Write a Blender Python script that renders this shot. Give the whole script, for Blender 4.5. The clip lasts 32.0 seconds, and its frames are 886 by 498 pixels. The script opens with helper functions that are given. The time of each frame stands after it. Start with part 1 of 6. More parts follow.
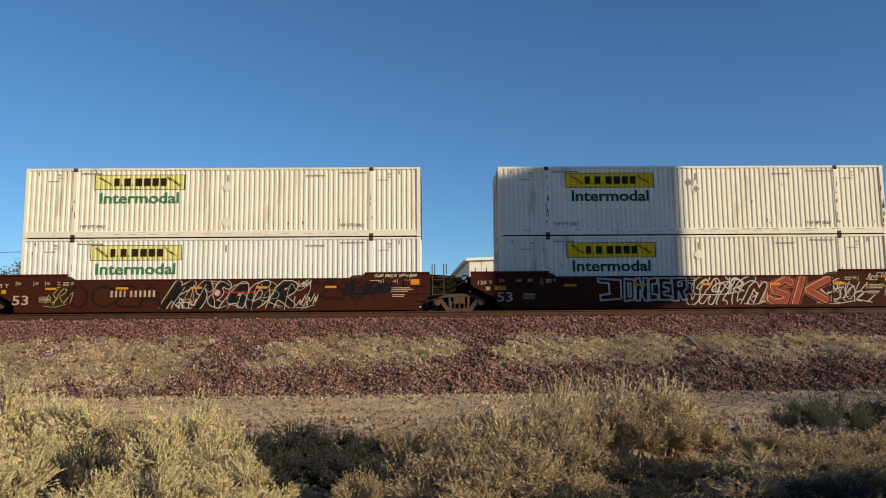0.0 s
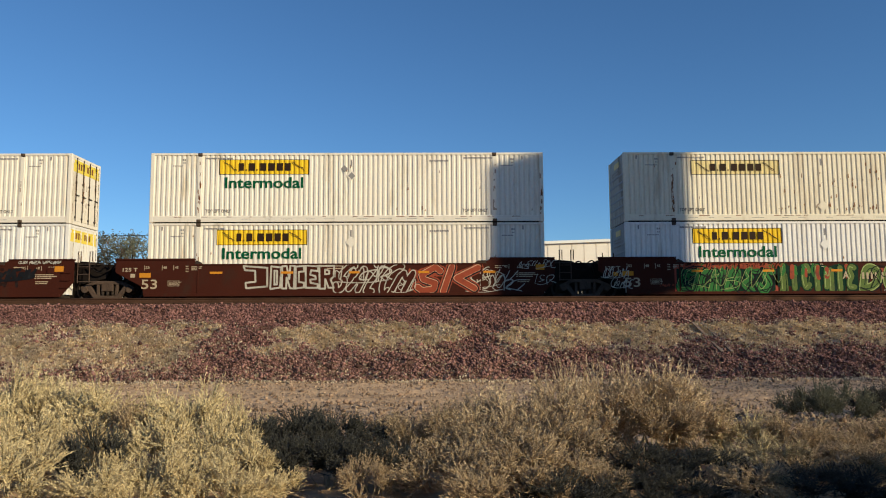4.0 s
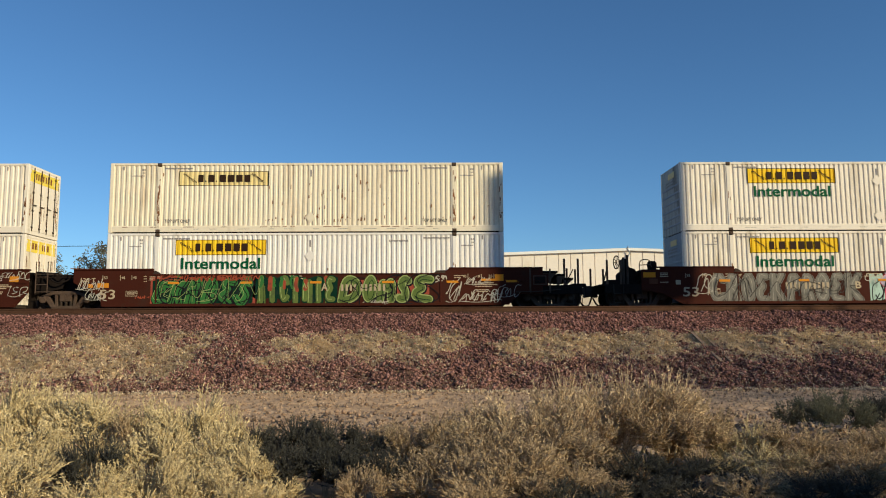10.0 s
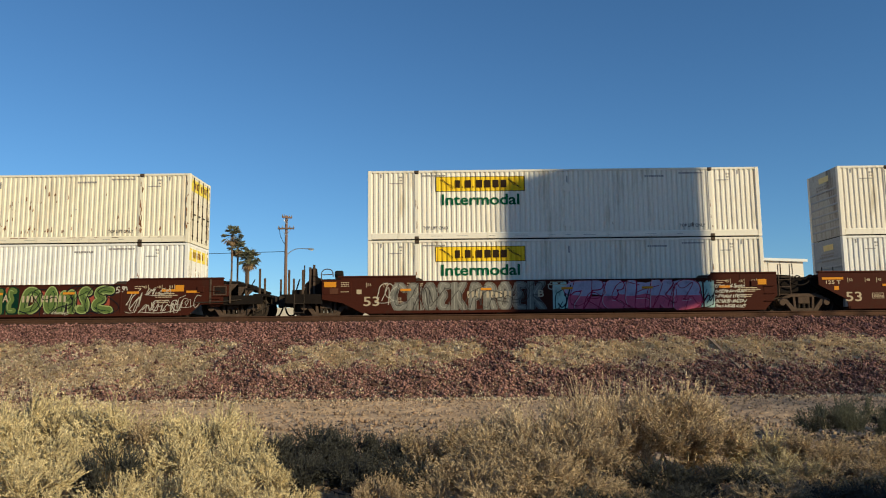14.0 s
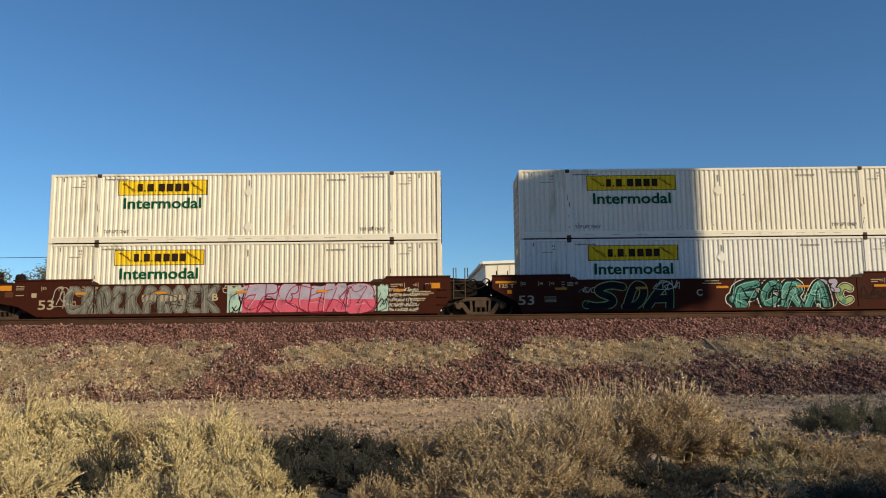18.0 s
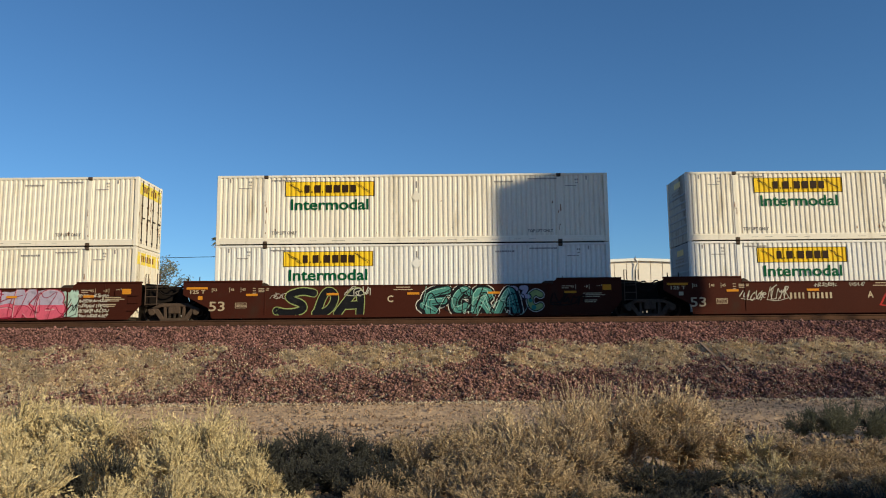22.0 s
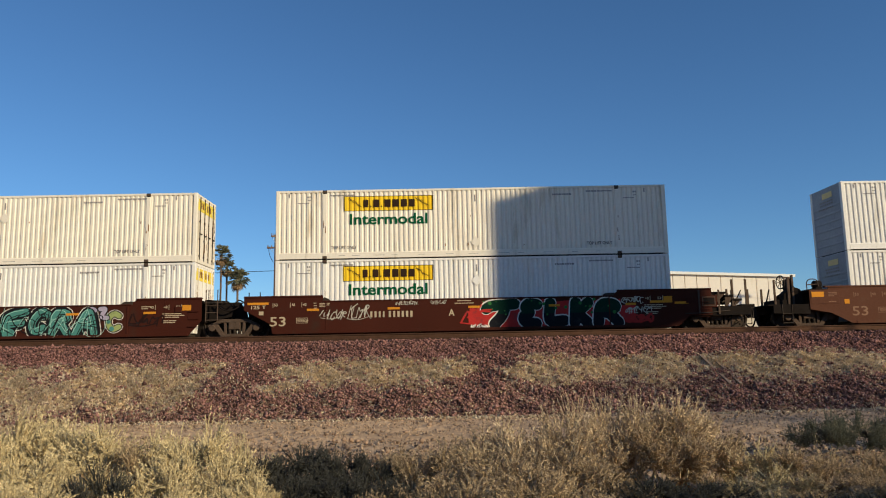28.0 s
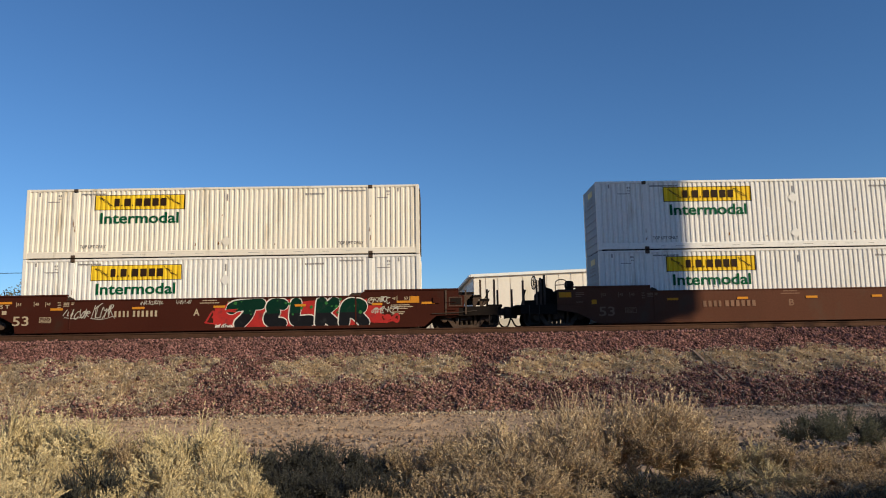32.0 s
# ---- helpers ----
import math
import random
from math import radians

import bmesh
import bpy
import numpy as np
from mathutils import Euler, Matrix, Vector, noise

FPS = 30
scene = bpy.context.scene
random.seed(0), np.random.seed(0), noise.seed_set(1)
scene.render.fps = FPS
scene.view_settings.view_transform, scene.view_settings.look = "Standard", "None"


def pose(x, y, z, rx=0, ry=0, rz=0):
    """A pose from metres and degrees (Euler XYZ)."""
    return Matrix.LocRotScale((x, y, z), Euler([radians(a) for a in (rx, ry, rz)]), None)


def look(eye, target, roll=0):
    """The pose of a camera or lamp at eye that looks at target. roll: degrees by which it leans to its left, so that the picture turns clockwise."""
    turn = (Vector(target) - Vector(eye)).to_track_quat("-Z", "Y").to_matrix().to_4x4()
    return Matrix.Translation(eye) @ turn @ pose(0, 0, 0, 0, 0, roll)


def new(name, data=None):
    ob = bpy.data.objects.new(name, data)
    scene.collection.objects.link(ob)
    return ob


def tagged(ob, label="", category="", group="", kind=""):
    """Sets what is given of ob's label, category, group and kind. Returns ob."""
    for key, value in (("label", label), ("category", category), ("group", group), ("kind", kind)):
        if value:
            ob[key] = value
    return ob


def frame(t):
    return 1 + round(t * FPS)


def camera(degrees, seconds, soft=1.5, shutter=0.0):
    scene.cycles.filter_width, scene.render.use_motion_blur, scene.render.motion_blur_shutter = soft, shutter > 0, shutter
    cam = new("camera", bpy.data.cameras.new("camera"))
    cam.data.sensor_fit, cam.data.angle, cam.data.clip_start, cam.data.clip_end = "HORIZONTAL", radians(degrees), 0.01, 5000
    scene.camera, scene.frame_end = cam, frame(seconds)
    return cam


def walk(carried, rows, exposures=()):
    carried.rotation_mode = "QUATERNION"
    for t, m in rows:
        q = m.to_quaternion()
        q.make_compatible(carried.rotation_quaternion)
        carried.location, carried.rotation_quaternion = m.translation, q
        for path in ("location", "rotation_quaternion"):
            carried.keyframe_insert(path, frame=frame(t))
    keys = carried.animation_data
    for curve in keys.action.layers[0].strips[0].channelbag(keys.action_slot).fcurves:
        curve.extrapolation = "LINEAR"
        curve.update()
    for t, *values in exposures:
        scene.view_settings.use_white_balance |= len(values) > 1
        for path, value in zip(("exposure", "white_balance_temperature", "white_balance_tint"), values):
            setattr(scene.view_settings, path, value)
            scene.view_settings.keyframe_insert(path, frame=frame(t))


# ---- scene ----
EYE = 1.6             # the lens, above the dirt road
SECONDS = 32.0


def aim(yaw, pitch, roll):
    """A camera that stands at the origin, held by hand."""
    return pose(0, 0, EYE, 0, 0, yaw) @ pose(0, 0, 0, 90 + pitch) @ pose(0, 0, 0, 0, 0, -roll)


cam = camera(61.89, SECONDS, soft=1.05)
walk(cam, [
    (0.0, aim(-1.109, 6.772, 0.485)),
    (0.5, aim(-0.677, 6.993, 0.438)),
    (1.0, aim(0.184, 6.755, 0.302)),
    (1.5, aim(0.146, 5.992, 0.226)),
    (2.0, aim(-1.239, 5.741, 0.320)),
    (2.5, aim(-1.013, 6.850, 0.405)),
    (4.5, aim(-0.662, 5.376, 0.260)),
    (5.0, aim(-1.483, 5.323, 0.353)),
    (5.5, aim(-2.128, 5.155, 0.276)),
    (6.0, aim(-1.705, 6.448, 0.437)),
    (6.5, aim(-1.635, 6.259, 0.412)),
    (7.0, aim(-1.727, 7.209, 0.504)),
    (7.5, aim(-1.276, 7.610, 0.155)),
    (8.0, aim(-0.619, 8.160, 0.209)),
    (8.5, aim(-1.034, 7.761, 0.197)),
    (9.0, aim(-0.995, 6.892, 0.294)),
    (9.5, aim(-1.059, 6.761, 0.295)),
    (10.0, aim(-0.785, 6.434, 0.306)),
    (10.5, aim(-0.218, 6.135, 0.427)),
    (11.0, aim(-0.311, 6.293, 0.465)),
    (11.5, aim(-0.115, 6.617, 0.530)),
    (12.0, aim(-0.055, 7.000, 0.440)),
    (12.5, aim(0.177, 6.828, 0.514)),
    (13.0, aim(0.424, 6.793, 0.493)),
    (13.5, aim(0.276, 6.923, 0.525)),
    (14.0, aim(0.422, 7.030, 0.562)),
    (14.5, aim(0.572, 7.007, 0.577)),
    (15.0, aim(0.365, 7.172, 0.542)),
    (15.5, aim(0.050, 7.199, 0.487)),
    (17.5, aim(-0.065, 6.991, 0.538)),
    (18.0, aim(0.131, 7.063, 0.575)),
    (18.5, aim(0.135, 7.712, 0.851)),
    (19.0, aim(0.054, 7.753, 0.847)),
    (19.5, aim(0.004, 7.859, 0.761)),
    (20.0, aim(0.002, 7.991, 0.759)),
    (20.5, aim(-0.143, 7.726, 0.753)),
    (21.0, aim(0.394, 8.268, 0.829)),
    (21.5, aim(-0.946, 7.694, 0.485)),
    (22.0, aim(-0.234, 7.312, 0.550)),
    (22.5, aim(-0.642, 7.784, 0.590)),
    (23.0, aim(-0.620, 7.789, 0.580)),
    (23.5, aim(-0.733, 7.953, 0.640)),
    (24.0, aim(-0.391, 8.193, 0.785)),
    (24.5, aim(-0.658, 8.012, 0.833)),
    (25.0, aim(-0.602, 7.903, 0.817)),
    (25.5, aim(-0.418, 8.115, 0.747)),
    (27.5, aim(-0.368, 8.521, 1.044)),
    (28.0, aim(-0.394, 8.413, 1.100)),
    (28.5, aim(-0.594, 8.540, 1.096)),
    (29.0, aim(-0.658, 8.428, 0.976)),
    (29.5, aim(-0.656, 8.464, 0.963)),
    (30.0, aim(-0.696, 8.309, 0.976)),
    (30.5, aim(-0.650, 8.378, 0.972)),
    (31.0, aim(-0.541, 8.206, 0.963)),
    (31.5, aim(-0.752, 8.188, 1.026)),
    (32.0, aim(-0.814, 8.068, 1.023)),
], exposures=[(0, 0.08, 5760, 1), (2, 0.1, 5710, 0), (5, 0.09, 5650, 3), (7, 0.08, 5740, 0), (9, 0.12, 5900, -2), (11, 0.08, 5620, 4), (13, 0.1, 5640, -1), (15, 0.13, 5800, -2), (18, 0.09, 5830, 0), (19, 0.08, 5710, 3), (20.5, 0.08, 5690, 1), (22, 0.07, 5670, 0), (25, 0.05, 5640, 5), (28, 0.06, 5720, 3), (31, 0.04, 5600, 6), (32, 0.04, 5600, 6)])

# where the train stands each second: the front corner of the third stack, along x
TRAVEL = (22.36, 18.68, 15.08, 11.44, 7.84, 4.26, 0.75, -2.79, -6.37, -9.81, -13.25, -16.63, -20.05, -23.42, -26.83, -30.15, -33.40, -36.60, -39.82, -42.92, -46.04, -49.10, -52.10, -55.04, -58.00, -60.83, -63.58, -66.31, -68.99, -71.60, -74.13, -76.65, -79.00)

# ---- light ----
SUN_SIDE, SUN_HIGH = 50.0, 20.0     # degrees to the right of straight behind, and above the horizon
world = bpy.data.worlds.new("sky")
scene.world = world
world.use_nodes = True
wn = world.node_tree.nodes
sky = wn.new("ShaderNodeTexSky")
sky.sky_type, sky.sun_disc = "NISHITA", False
sky.sun_elevation, sky.sun_rotation = radians(SUN_HIGH), radians(180 - SUN_SIDE)
sky.altitude, sky.air_density, sky.dust_density, sky.ozone_density = 700, 1.0, 0.0, 5.0
wn["Background"].inputs["Strength"].default_value = 0.095
world.node_tree.links.new(sky.outputs[0], wn["Background"].inputs["Color"])
sun = new("sun", bpy.data.lights.new("sun", "SUN"))
sun.data.energy, sun.data.angle, sun.data.color = 4.8, radians(0.8), (1.0, 0.775, 0.48)
to_sun = Vector((math.sin(radians(SUN_SIDE)), -math.cos(radians(SUN_SIDE)), math.tan(radians(SUN_HIGH)))).normalized()
sun.matrix_world = look(to_sun * 100, (0, 0, 0))
scene.view_settings.exposure = 0.0

# ---- materials ----


def ramp(nodes, stops):
    r = nodes.new("ShaderNodeValToRGB")
    while len(r.color_ramp.elements) < len(stops):
        r.color_ramp.elements.new(0.5)
    for e, (p, c) in zip(r.color_ramp.elements, stops):
        e.position, e.color = p, (*c, 1)
    return r


def matter(name, colour, rough=0.7, metal=0.0, vary=0.25, grain=30.0, blotch=1.2, bump=0.15, island=0.0, stain=None, stain_amount=0.0,
           streak=(1, 1, 1), random_tint=0.0, depth=0.01, gloss=0.05, thin=0.0):
    """A surface with fine grain, broad blotches, wear and relief. stain: a second colour that lies in patches;
    streak: stretches the patches along an axis; island: colour change from piece to piece."""
    m = bpy.data.materials.new(name)
    m.use_nodes = True
    n, l = m.node_tree.nodes, m.node_tree.links
    bsdf = n["Principled BSDF"]
    co = n.new("ShaderNodeTexCoord")
    mp = n.new("ShaderNodeMapping")
    mp.inputs["Scale"].default_value = streak
    l.new(co.outputs["Object"], mp.inputs["Vector"])
    fine, broad = n.new("ShaderNodeTexNoise"), n.new("ShaderNodeTexNoise")
    fine.inputs["Scale"].default_value, fine.inputs["Detail"].default_value = grain, 6
    broad.inputs["Scale"].default_value, broad.inputs["Detail"].default_value = blotch, 5
    l.new(co.outputs["Object"], fine.inputs["Vector"])
    l.new(mp.outputs["Vector"], broad.inputs["Vector"])
    add = n.new("ShaderNodeMath")
    add.operation = "MULTIPLY_ADD"
    l.new(fine.outputs["Fac"], add.inputs[0])
    add.inputs[1].default_value = 0.5
    half = n.new("ShaderNodeMath")
    half.operation = "MULTIPLY"
    half.inputs[1].default_value = 0.5
    l.new(broad.outputs["Fac"], half.inputs[0])
    l.new(half.outputs[0], add.inputs[2])
    c = Vector(colour)
    lo, hi = [max(0, x * (1 - vary * 1.6)) for x in c], [min(1, x * (1 + vary * 1.6)) for x in c]
    r = ramp(n, [(0.25, lo), (0.75, hi)])
    l.new(add.outputs[0], r.inputs["Fac"])
    out = r.outputs["Color"]
    if island or random_tint:
        src = n.new("ShaderNodeNewGeometry").outputs["Random Per Island"] if island else n.new("ShaderNodeObjectInfo").outputs["Random"]
        amount = island or random_tint
        hsv = n.new("ShaderNodeHueSaturation")
        mr = n.new("ShaderNodeMapRange")
        mr.inputs["To Min"].default_value, mr.inputs["To Max"].default_value = 1 - amount, 1 + amount
        l.new(src, mr.inputs["Value"])
        l.new(mr.outputs[0], hsv.inputs["Value"])
        l.new(out, hsv.inputs["Color"])
        out = hsv.outputs["Color"]
    if stain:
        patch = n.new("ShaderNodeTexNoise")
        patch.inputs["Scale"].default_value, patch.inputs["Detail"].default_value = blotch * 2.3, 9
        patch.inputs["Roughness"].default_value = 0.7
        l.new(mp.outputs["Vector"], patch.inputs["Vector"])
        pr = ramp(n, [(0.62 - stain_amount * 0.3, (0, 0, 0)), (0.75 - stain_amount * 0.2, (1, 1, 1))])
        l.new(patch.outputs["Fac"], pr.inputs["Fac"])
        mix = n.new("ShaderNodeMix")
        mix.data_type = "RGBA"
        l.new(pr.outputs["Color"], mix.inputs["Factor"])
        l.new(out, mix.inputs["A"])
        mix.inputs["B"].default_value = (*stain, 1)
        out = mix.outputs["Result"]
    l.new(out, bsdf.inputs["Base Color"])
    rr = n.new("ShaderNodeMapRange")
    rr.inputs["To Min"].default_value, rr.inputs["To Max"].default_value = max(0.05, rough - 0.12), min(1, rough + 0.12)
    l.new(add.outputs[0], rr.inputs["Value"])
    l.new(rr.outputs[0], bsdf.inputs["Roughness"])
    bsdf.inputs["Metallic"].default_value = metal
    bsdf.inputs["Specular IOR Level"].default_value = gloss
    if bump:
        b = n.new("ShaderNodeBump")
        b.inputs["Strength"].default_value, b.inputs["Distance"].default_value = bump, depth
        l.new(fine.outputs["Fac"], b.inputs["Height"])
        l.new(b.outputs["Normal"], bsdf.inputs["Normal"])
    if thin:      # light that passes through thin leaves and stalks
        pass_through, both = n.new("ShaderNodeBsdfTranslucent"), n.new("ShaderNodeMixShader")
        l.new(out, pass_through.inputs["Color"])
        both.inputs["Fac"].default_value = thin
        l.new(bsdf.outputs[0], both.inputs[1])
        l.new(pass_through.outputs[0], both.inputs[2])
        l.new(both.outputs[0], n["Material Output"].inputs["Surface"])
    return m


DOWN = (1.0, 1.0, 0.16)    # stains that run down
WHITE = matter("white_paint", (0.79, 0.745, 0.685), 0.5, vary=0.08, grain=9, blotch=0.5, bump=0.05, stain=(0.55, 0.50, 0.42), stain_amount=0.12, streak=DOWN, random_tint=0.03)
CREAM = matter("cream_paint", (0.79, 0.712, 0.595), 0.55, vary=0.06, grain=9, blotch=0.5, bump=0.05, stain=(0.50, 0.42, 0.30), stain_amount=0.2, streak=DOWN, random_tint=0.03)
AGED = matter("aged_paint", (0.77, 0.685, 0.53), 0.6, vary=0.07, grain=9, blotch=0.5, bump=0.06, stain=(0.55, 0.45, 0.32), stain_amount=0.25, streak=DOWN)
# stained white end paint, coloured grey for the side away from the sun
SHADED_NOSE = matter("shaded_nose_panel", (0.40, 0.385, 0.35), 0.6, vary=0.2, grain=14, blotch=0.8, bump=0.06, stain=(0.17, 0.14, 0.115), stain_amount=0.4, streak=DOWN)
SHADED_RIB = matter("shaded_rib_paint", (0.33, 0.345, 0.37), 0.6, vary=0.15, grain=14, blotch=0.8, bump=0.05)
CASTING = matter("casting_steel", (0.10, 0.07, 0.05), 0.75, 0.2, vary=0.3, grain=40, blotch=4)
YELLOW = matter("yellow_film", (0.80, 0.52, 0.02), 0.45, vary=0.06, grain=12, blotch=1, bump=0.03)
LEMON = matter("lemon_film", (0.78, 0.60, 0.07), 0.5, vary=0.1, grain=12, blotch=1, bump=0.03, stain=(0.72, 0.62, 0.42), stain_amount=0.25)
PALE_YELLOW = matter("faded_yellow_film", (0.72, 0.58, 0.27), 0.55, vary=0.08, grain=12, blotch=1, bump=0.03)
FADED = matter("sun_bleached_film", (0.66, 0.60, 0.22), 0.6, vary=0.08, grain=12, blotch=1, bump=0.03)
FADEDINK = matter("bleached_green_ink", (0.07, 0.19, 0.09), 0.6, vary=0.2, bump=0.02)
BROWNINK = matter("dark_brown_ink", (0.035, 0.02, 0.012), 0.5, vary=0.15, bump=0.02)
GREENINK = matter("dark_green_ink", (0.010, 0.085, 0.035), 0.5, vary=0.15, bump=0.02)
STENCIL = matter("dark_stencil_ink", (0.09, 0.085, 0.08), 0.6, vary=0.2, grain=60, bump=0.02)
MARKS = matter("grey_marking", (0.27, 0.25, 0.235), 0.6, vary=0.3, grain=60, bump=0.02)
RUST = matter("rust_stain", (0.20, 0.085, 0.032), 0.85, vary=0.4, grain=40, blotch=5, bump=0.1)
OXIDE = matter("oxide_red_paint", (0.053, 0.0142, 0.0083), 0.65, vary=0.16, grain=16, blotch=0.7, bump=0.08, stain=(0.045, 0.02, 0.013), stain_amount=0.3, streak=(0.6, 1, 0.35))
DUSTY = matter("dusty_brown_paint", (0.105, 0.043, 0.025), 0.7, vary=0.16, grain=16, blotch=0.7, bump=0.08, stain=(0.10, 0.055, 0.035), stain_amount=0.3, streak=(0.6, 1, 0.35))
STEEL = matter("grimy_steel", (0.06, 0.045, 0.035), 0.75, 0.3, vary=0.35, grain=30, blotch=3, bump=0.15)
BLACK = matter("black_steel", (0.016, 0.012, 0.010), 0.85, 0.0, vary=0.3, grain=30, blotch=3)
TRUCKMAT = matter("rusty_cast_steel", (0.092, 0.062, 0.045), 0.85, 0.1, vary=0.35, grain=26, blotch=4, bump=0.2)
ORANGE = matter("orange_reflector", (0.60, 0.24, 0.02), 0.45, vary=0.1, bump=0.02)
LIGHTINK = matter("light_stencil", (0.45, 0.355, 0.235), 0.6, vary=0.15, grain=50, bump=0.02)
FADEDTAN = matter("faded_tan_stencil", (0.24, 0.135, 0.085), 0.7, vary=0.2, grain=50, bump=0.02)
RAILMAT = matter("rusty_rail", (0.085, 0.045, 0.028), 0.7, 0.3, vary=0.3, grain=25, blotch=2, bump=0.1)
TIEMAT = matter("weathered_tie", (0.06, 0.041, 0.03), 0.9, vary=0.35, grain=18, blotch=3, bump=0.3, streak=(1, 0.2, 1))
LINE_BAR = matter("grey_bar", (0.27, 0.195, 0.14), 0.9, vary=0.3, grain=18, blotch=3, bump=0.3, streak=(0.2, 1, 1))
DIRT = matter("sandy_dirt", (0.555, 0.38, 0.235), 0.95, vary=0.24, grain=7, blotch=0.35, bump=0.9, depth=0.07, stain=(0.22, 0.15, 0.10), stain_amount=0.25)
# ground out of view, darkened to cut the light it throws back
DARK_GROUND = matter("dark_unseen_ground", (0.085, 0.075, 0.052), 0.95, vary=0.3, grain=3, blotch=0.2, bump=0.6, depth=0.1, stain=(0.07, 0.065, 0.04), stain_amount=0.3)
SOIL = matter("bank_soil", (0.46, 0.355, 0.245), 0.95, vary=0.35, grain=14, blotch=0.9, bump=0.8, depth=0.06)
BED = matter("ballast_fines", (0.13, 0.08, 0.058), 0.95, vary=0.4, grain=22, blotch=0.8, bump=0.8, depth=0.06)
STONE = matter("red_quartzite", (0.20, 0.102, 0.087), 0.85, vary=0.2, grain=20, blotch=1.5, bump=0.2, island=0.75)
DARKSTONE = matter("purple_quartzite", (0.21, 0.114, 0.094), 0.85, vary=0.2, grain=20, blotch=1.5, bump=0.2, island=0.75)
GRIT = matter("tan_gravel", (0.38, 0.275, 0.185), 0.9, vary=0.2, grain=20, blotch=1.5, bump=0.2, island=0.35)
ROADSTONE = matter("brown_road_stone", (0.27, 0.185, 0.125), 0.9, vary=0.2, grain=20, blotch=1.5, bump=0.2, island=0.5)
STRAW = matter("dry_straw", (0.82, 0.685, 0.48), 0.9, vary=0.12, grain=8, blotch=0.6, bump=0.0, island=0.22, thin=0.3)
TWIG = matter("pale_twig", (0.61, 0.495, 0.28), 0.85, vary=0.12, grain=8, blotch=1.2, bump=0.0, island=0.4, thin=0.12)
OLIVE = matter("olive_twig", (0.46, 0.345, 0.21), 0.85, vary=0.12, grain=8, blotch=1.2, bump=0.0, island=0.45, thin=0.12)
KHAKI = matter("khaki_twig", (0.60, 0.46, 0.29), 0.85, vary=0.12, grain=8, blotch=1.2, bump=0.0, island=0.45, thin=0.12)
# grey sage, darkened further to stand in for shade low among the bushes
SAGE_AND_SHADE = matter("sage_and_shade_twig", (0.085, 0.082, 0.07), 0.9, vary=0.15, grain=8, blotch=1.2, bump=0.0, island=0.4, thin=0.3)
DUSK = matter("dull_green_twig", (0.20, 0.19, 0.125), 0.9, vary=0.15, grain=8, blotch=1.2, bump=0.0, island=0.4, thin=0.3)
WOODY = matter("woody_stem", (0.42, 0.33, 0.20), 0.9, vary=0.25, grain=30, blotch=4, bump=0.2)
BARK = matter("tree_bark", (0.16, 0.11, 0.075), 0.95, vary=0.3, grain=20, blotch=2, bump=0.5, depth=0.03, streak=(1, 1, 0.3))
LEAF = matter("grey_green_leaf", (0.13, 0.13, 0.09), 0.7, vary=0.2, bump=0.0, island=0.45)
FROND = matter("palm_frond", (0.15, 0.145, 0.085), 0.6, vary=0.2, bump=0.0, island=0.4)
THATCH = matter("dead_frond", (0.26, 0.17, 0.09), 0.9, vary=0.25, bump=0.0, island=0.4)
POLEWOOD = matter("creosoted_pole", (0.185, 0.115, 0.085), 0.9, vary=0.3, grain=14, blotch=1, bump=0.3, streak=(1, 1, 0.1))
GALV = matter("galvanised_steel", (0.42, 0.43, 0.44), 0.45, 0.7, vary=0.1, bump=0.02)
SIDING = matter("cream_metal_siding", (0.74, 0.67, 0.575), 0.5, vary=0.05, grain=5, blotch=0.15, bump=0.02, stain=(0.6, 0.53, 0.4), stain_amount=0.1, streak=DOWN)
ROOFING = matter("white_metal_roof", (0.75, 0.74, 0.70), 0.45, vary=0.05, grain=5, blotch=0.15, bump=0.02)
BLOCK = matter("pale_block_wall", (0.55, 0.49, 0.40), 0.9, vary=0.12, grain=8, blotch=0.4, bump=0.2)
GLASS = matter("lamp_glass", (0.8, 0.8, 0.75), 0.2, vary=0.02, bump=0.0)
PAINTS = {}


def spray(name, colour):
    """Spray paint of that colour, made once."""
    if name not in PAINTS:
        PAINTS[name] = matter(name + "_spray_paint", colour, 0.55, vary=0.14, grain=14, blotch=1.5, bump=0.03, stain=[c * 0.45 + 0.02 for c in colour], stain_amount=0.3)
    return PAINTS[name]


# ---- shapes ----


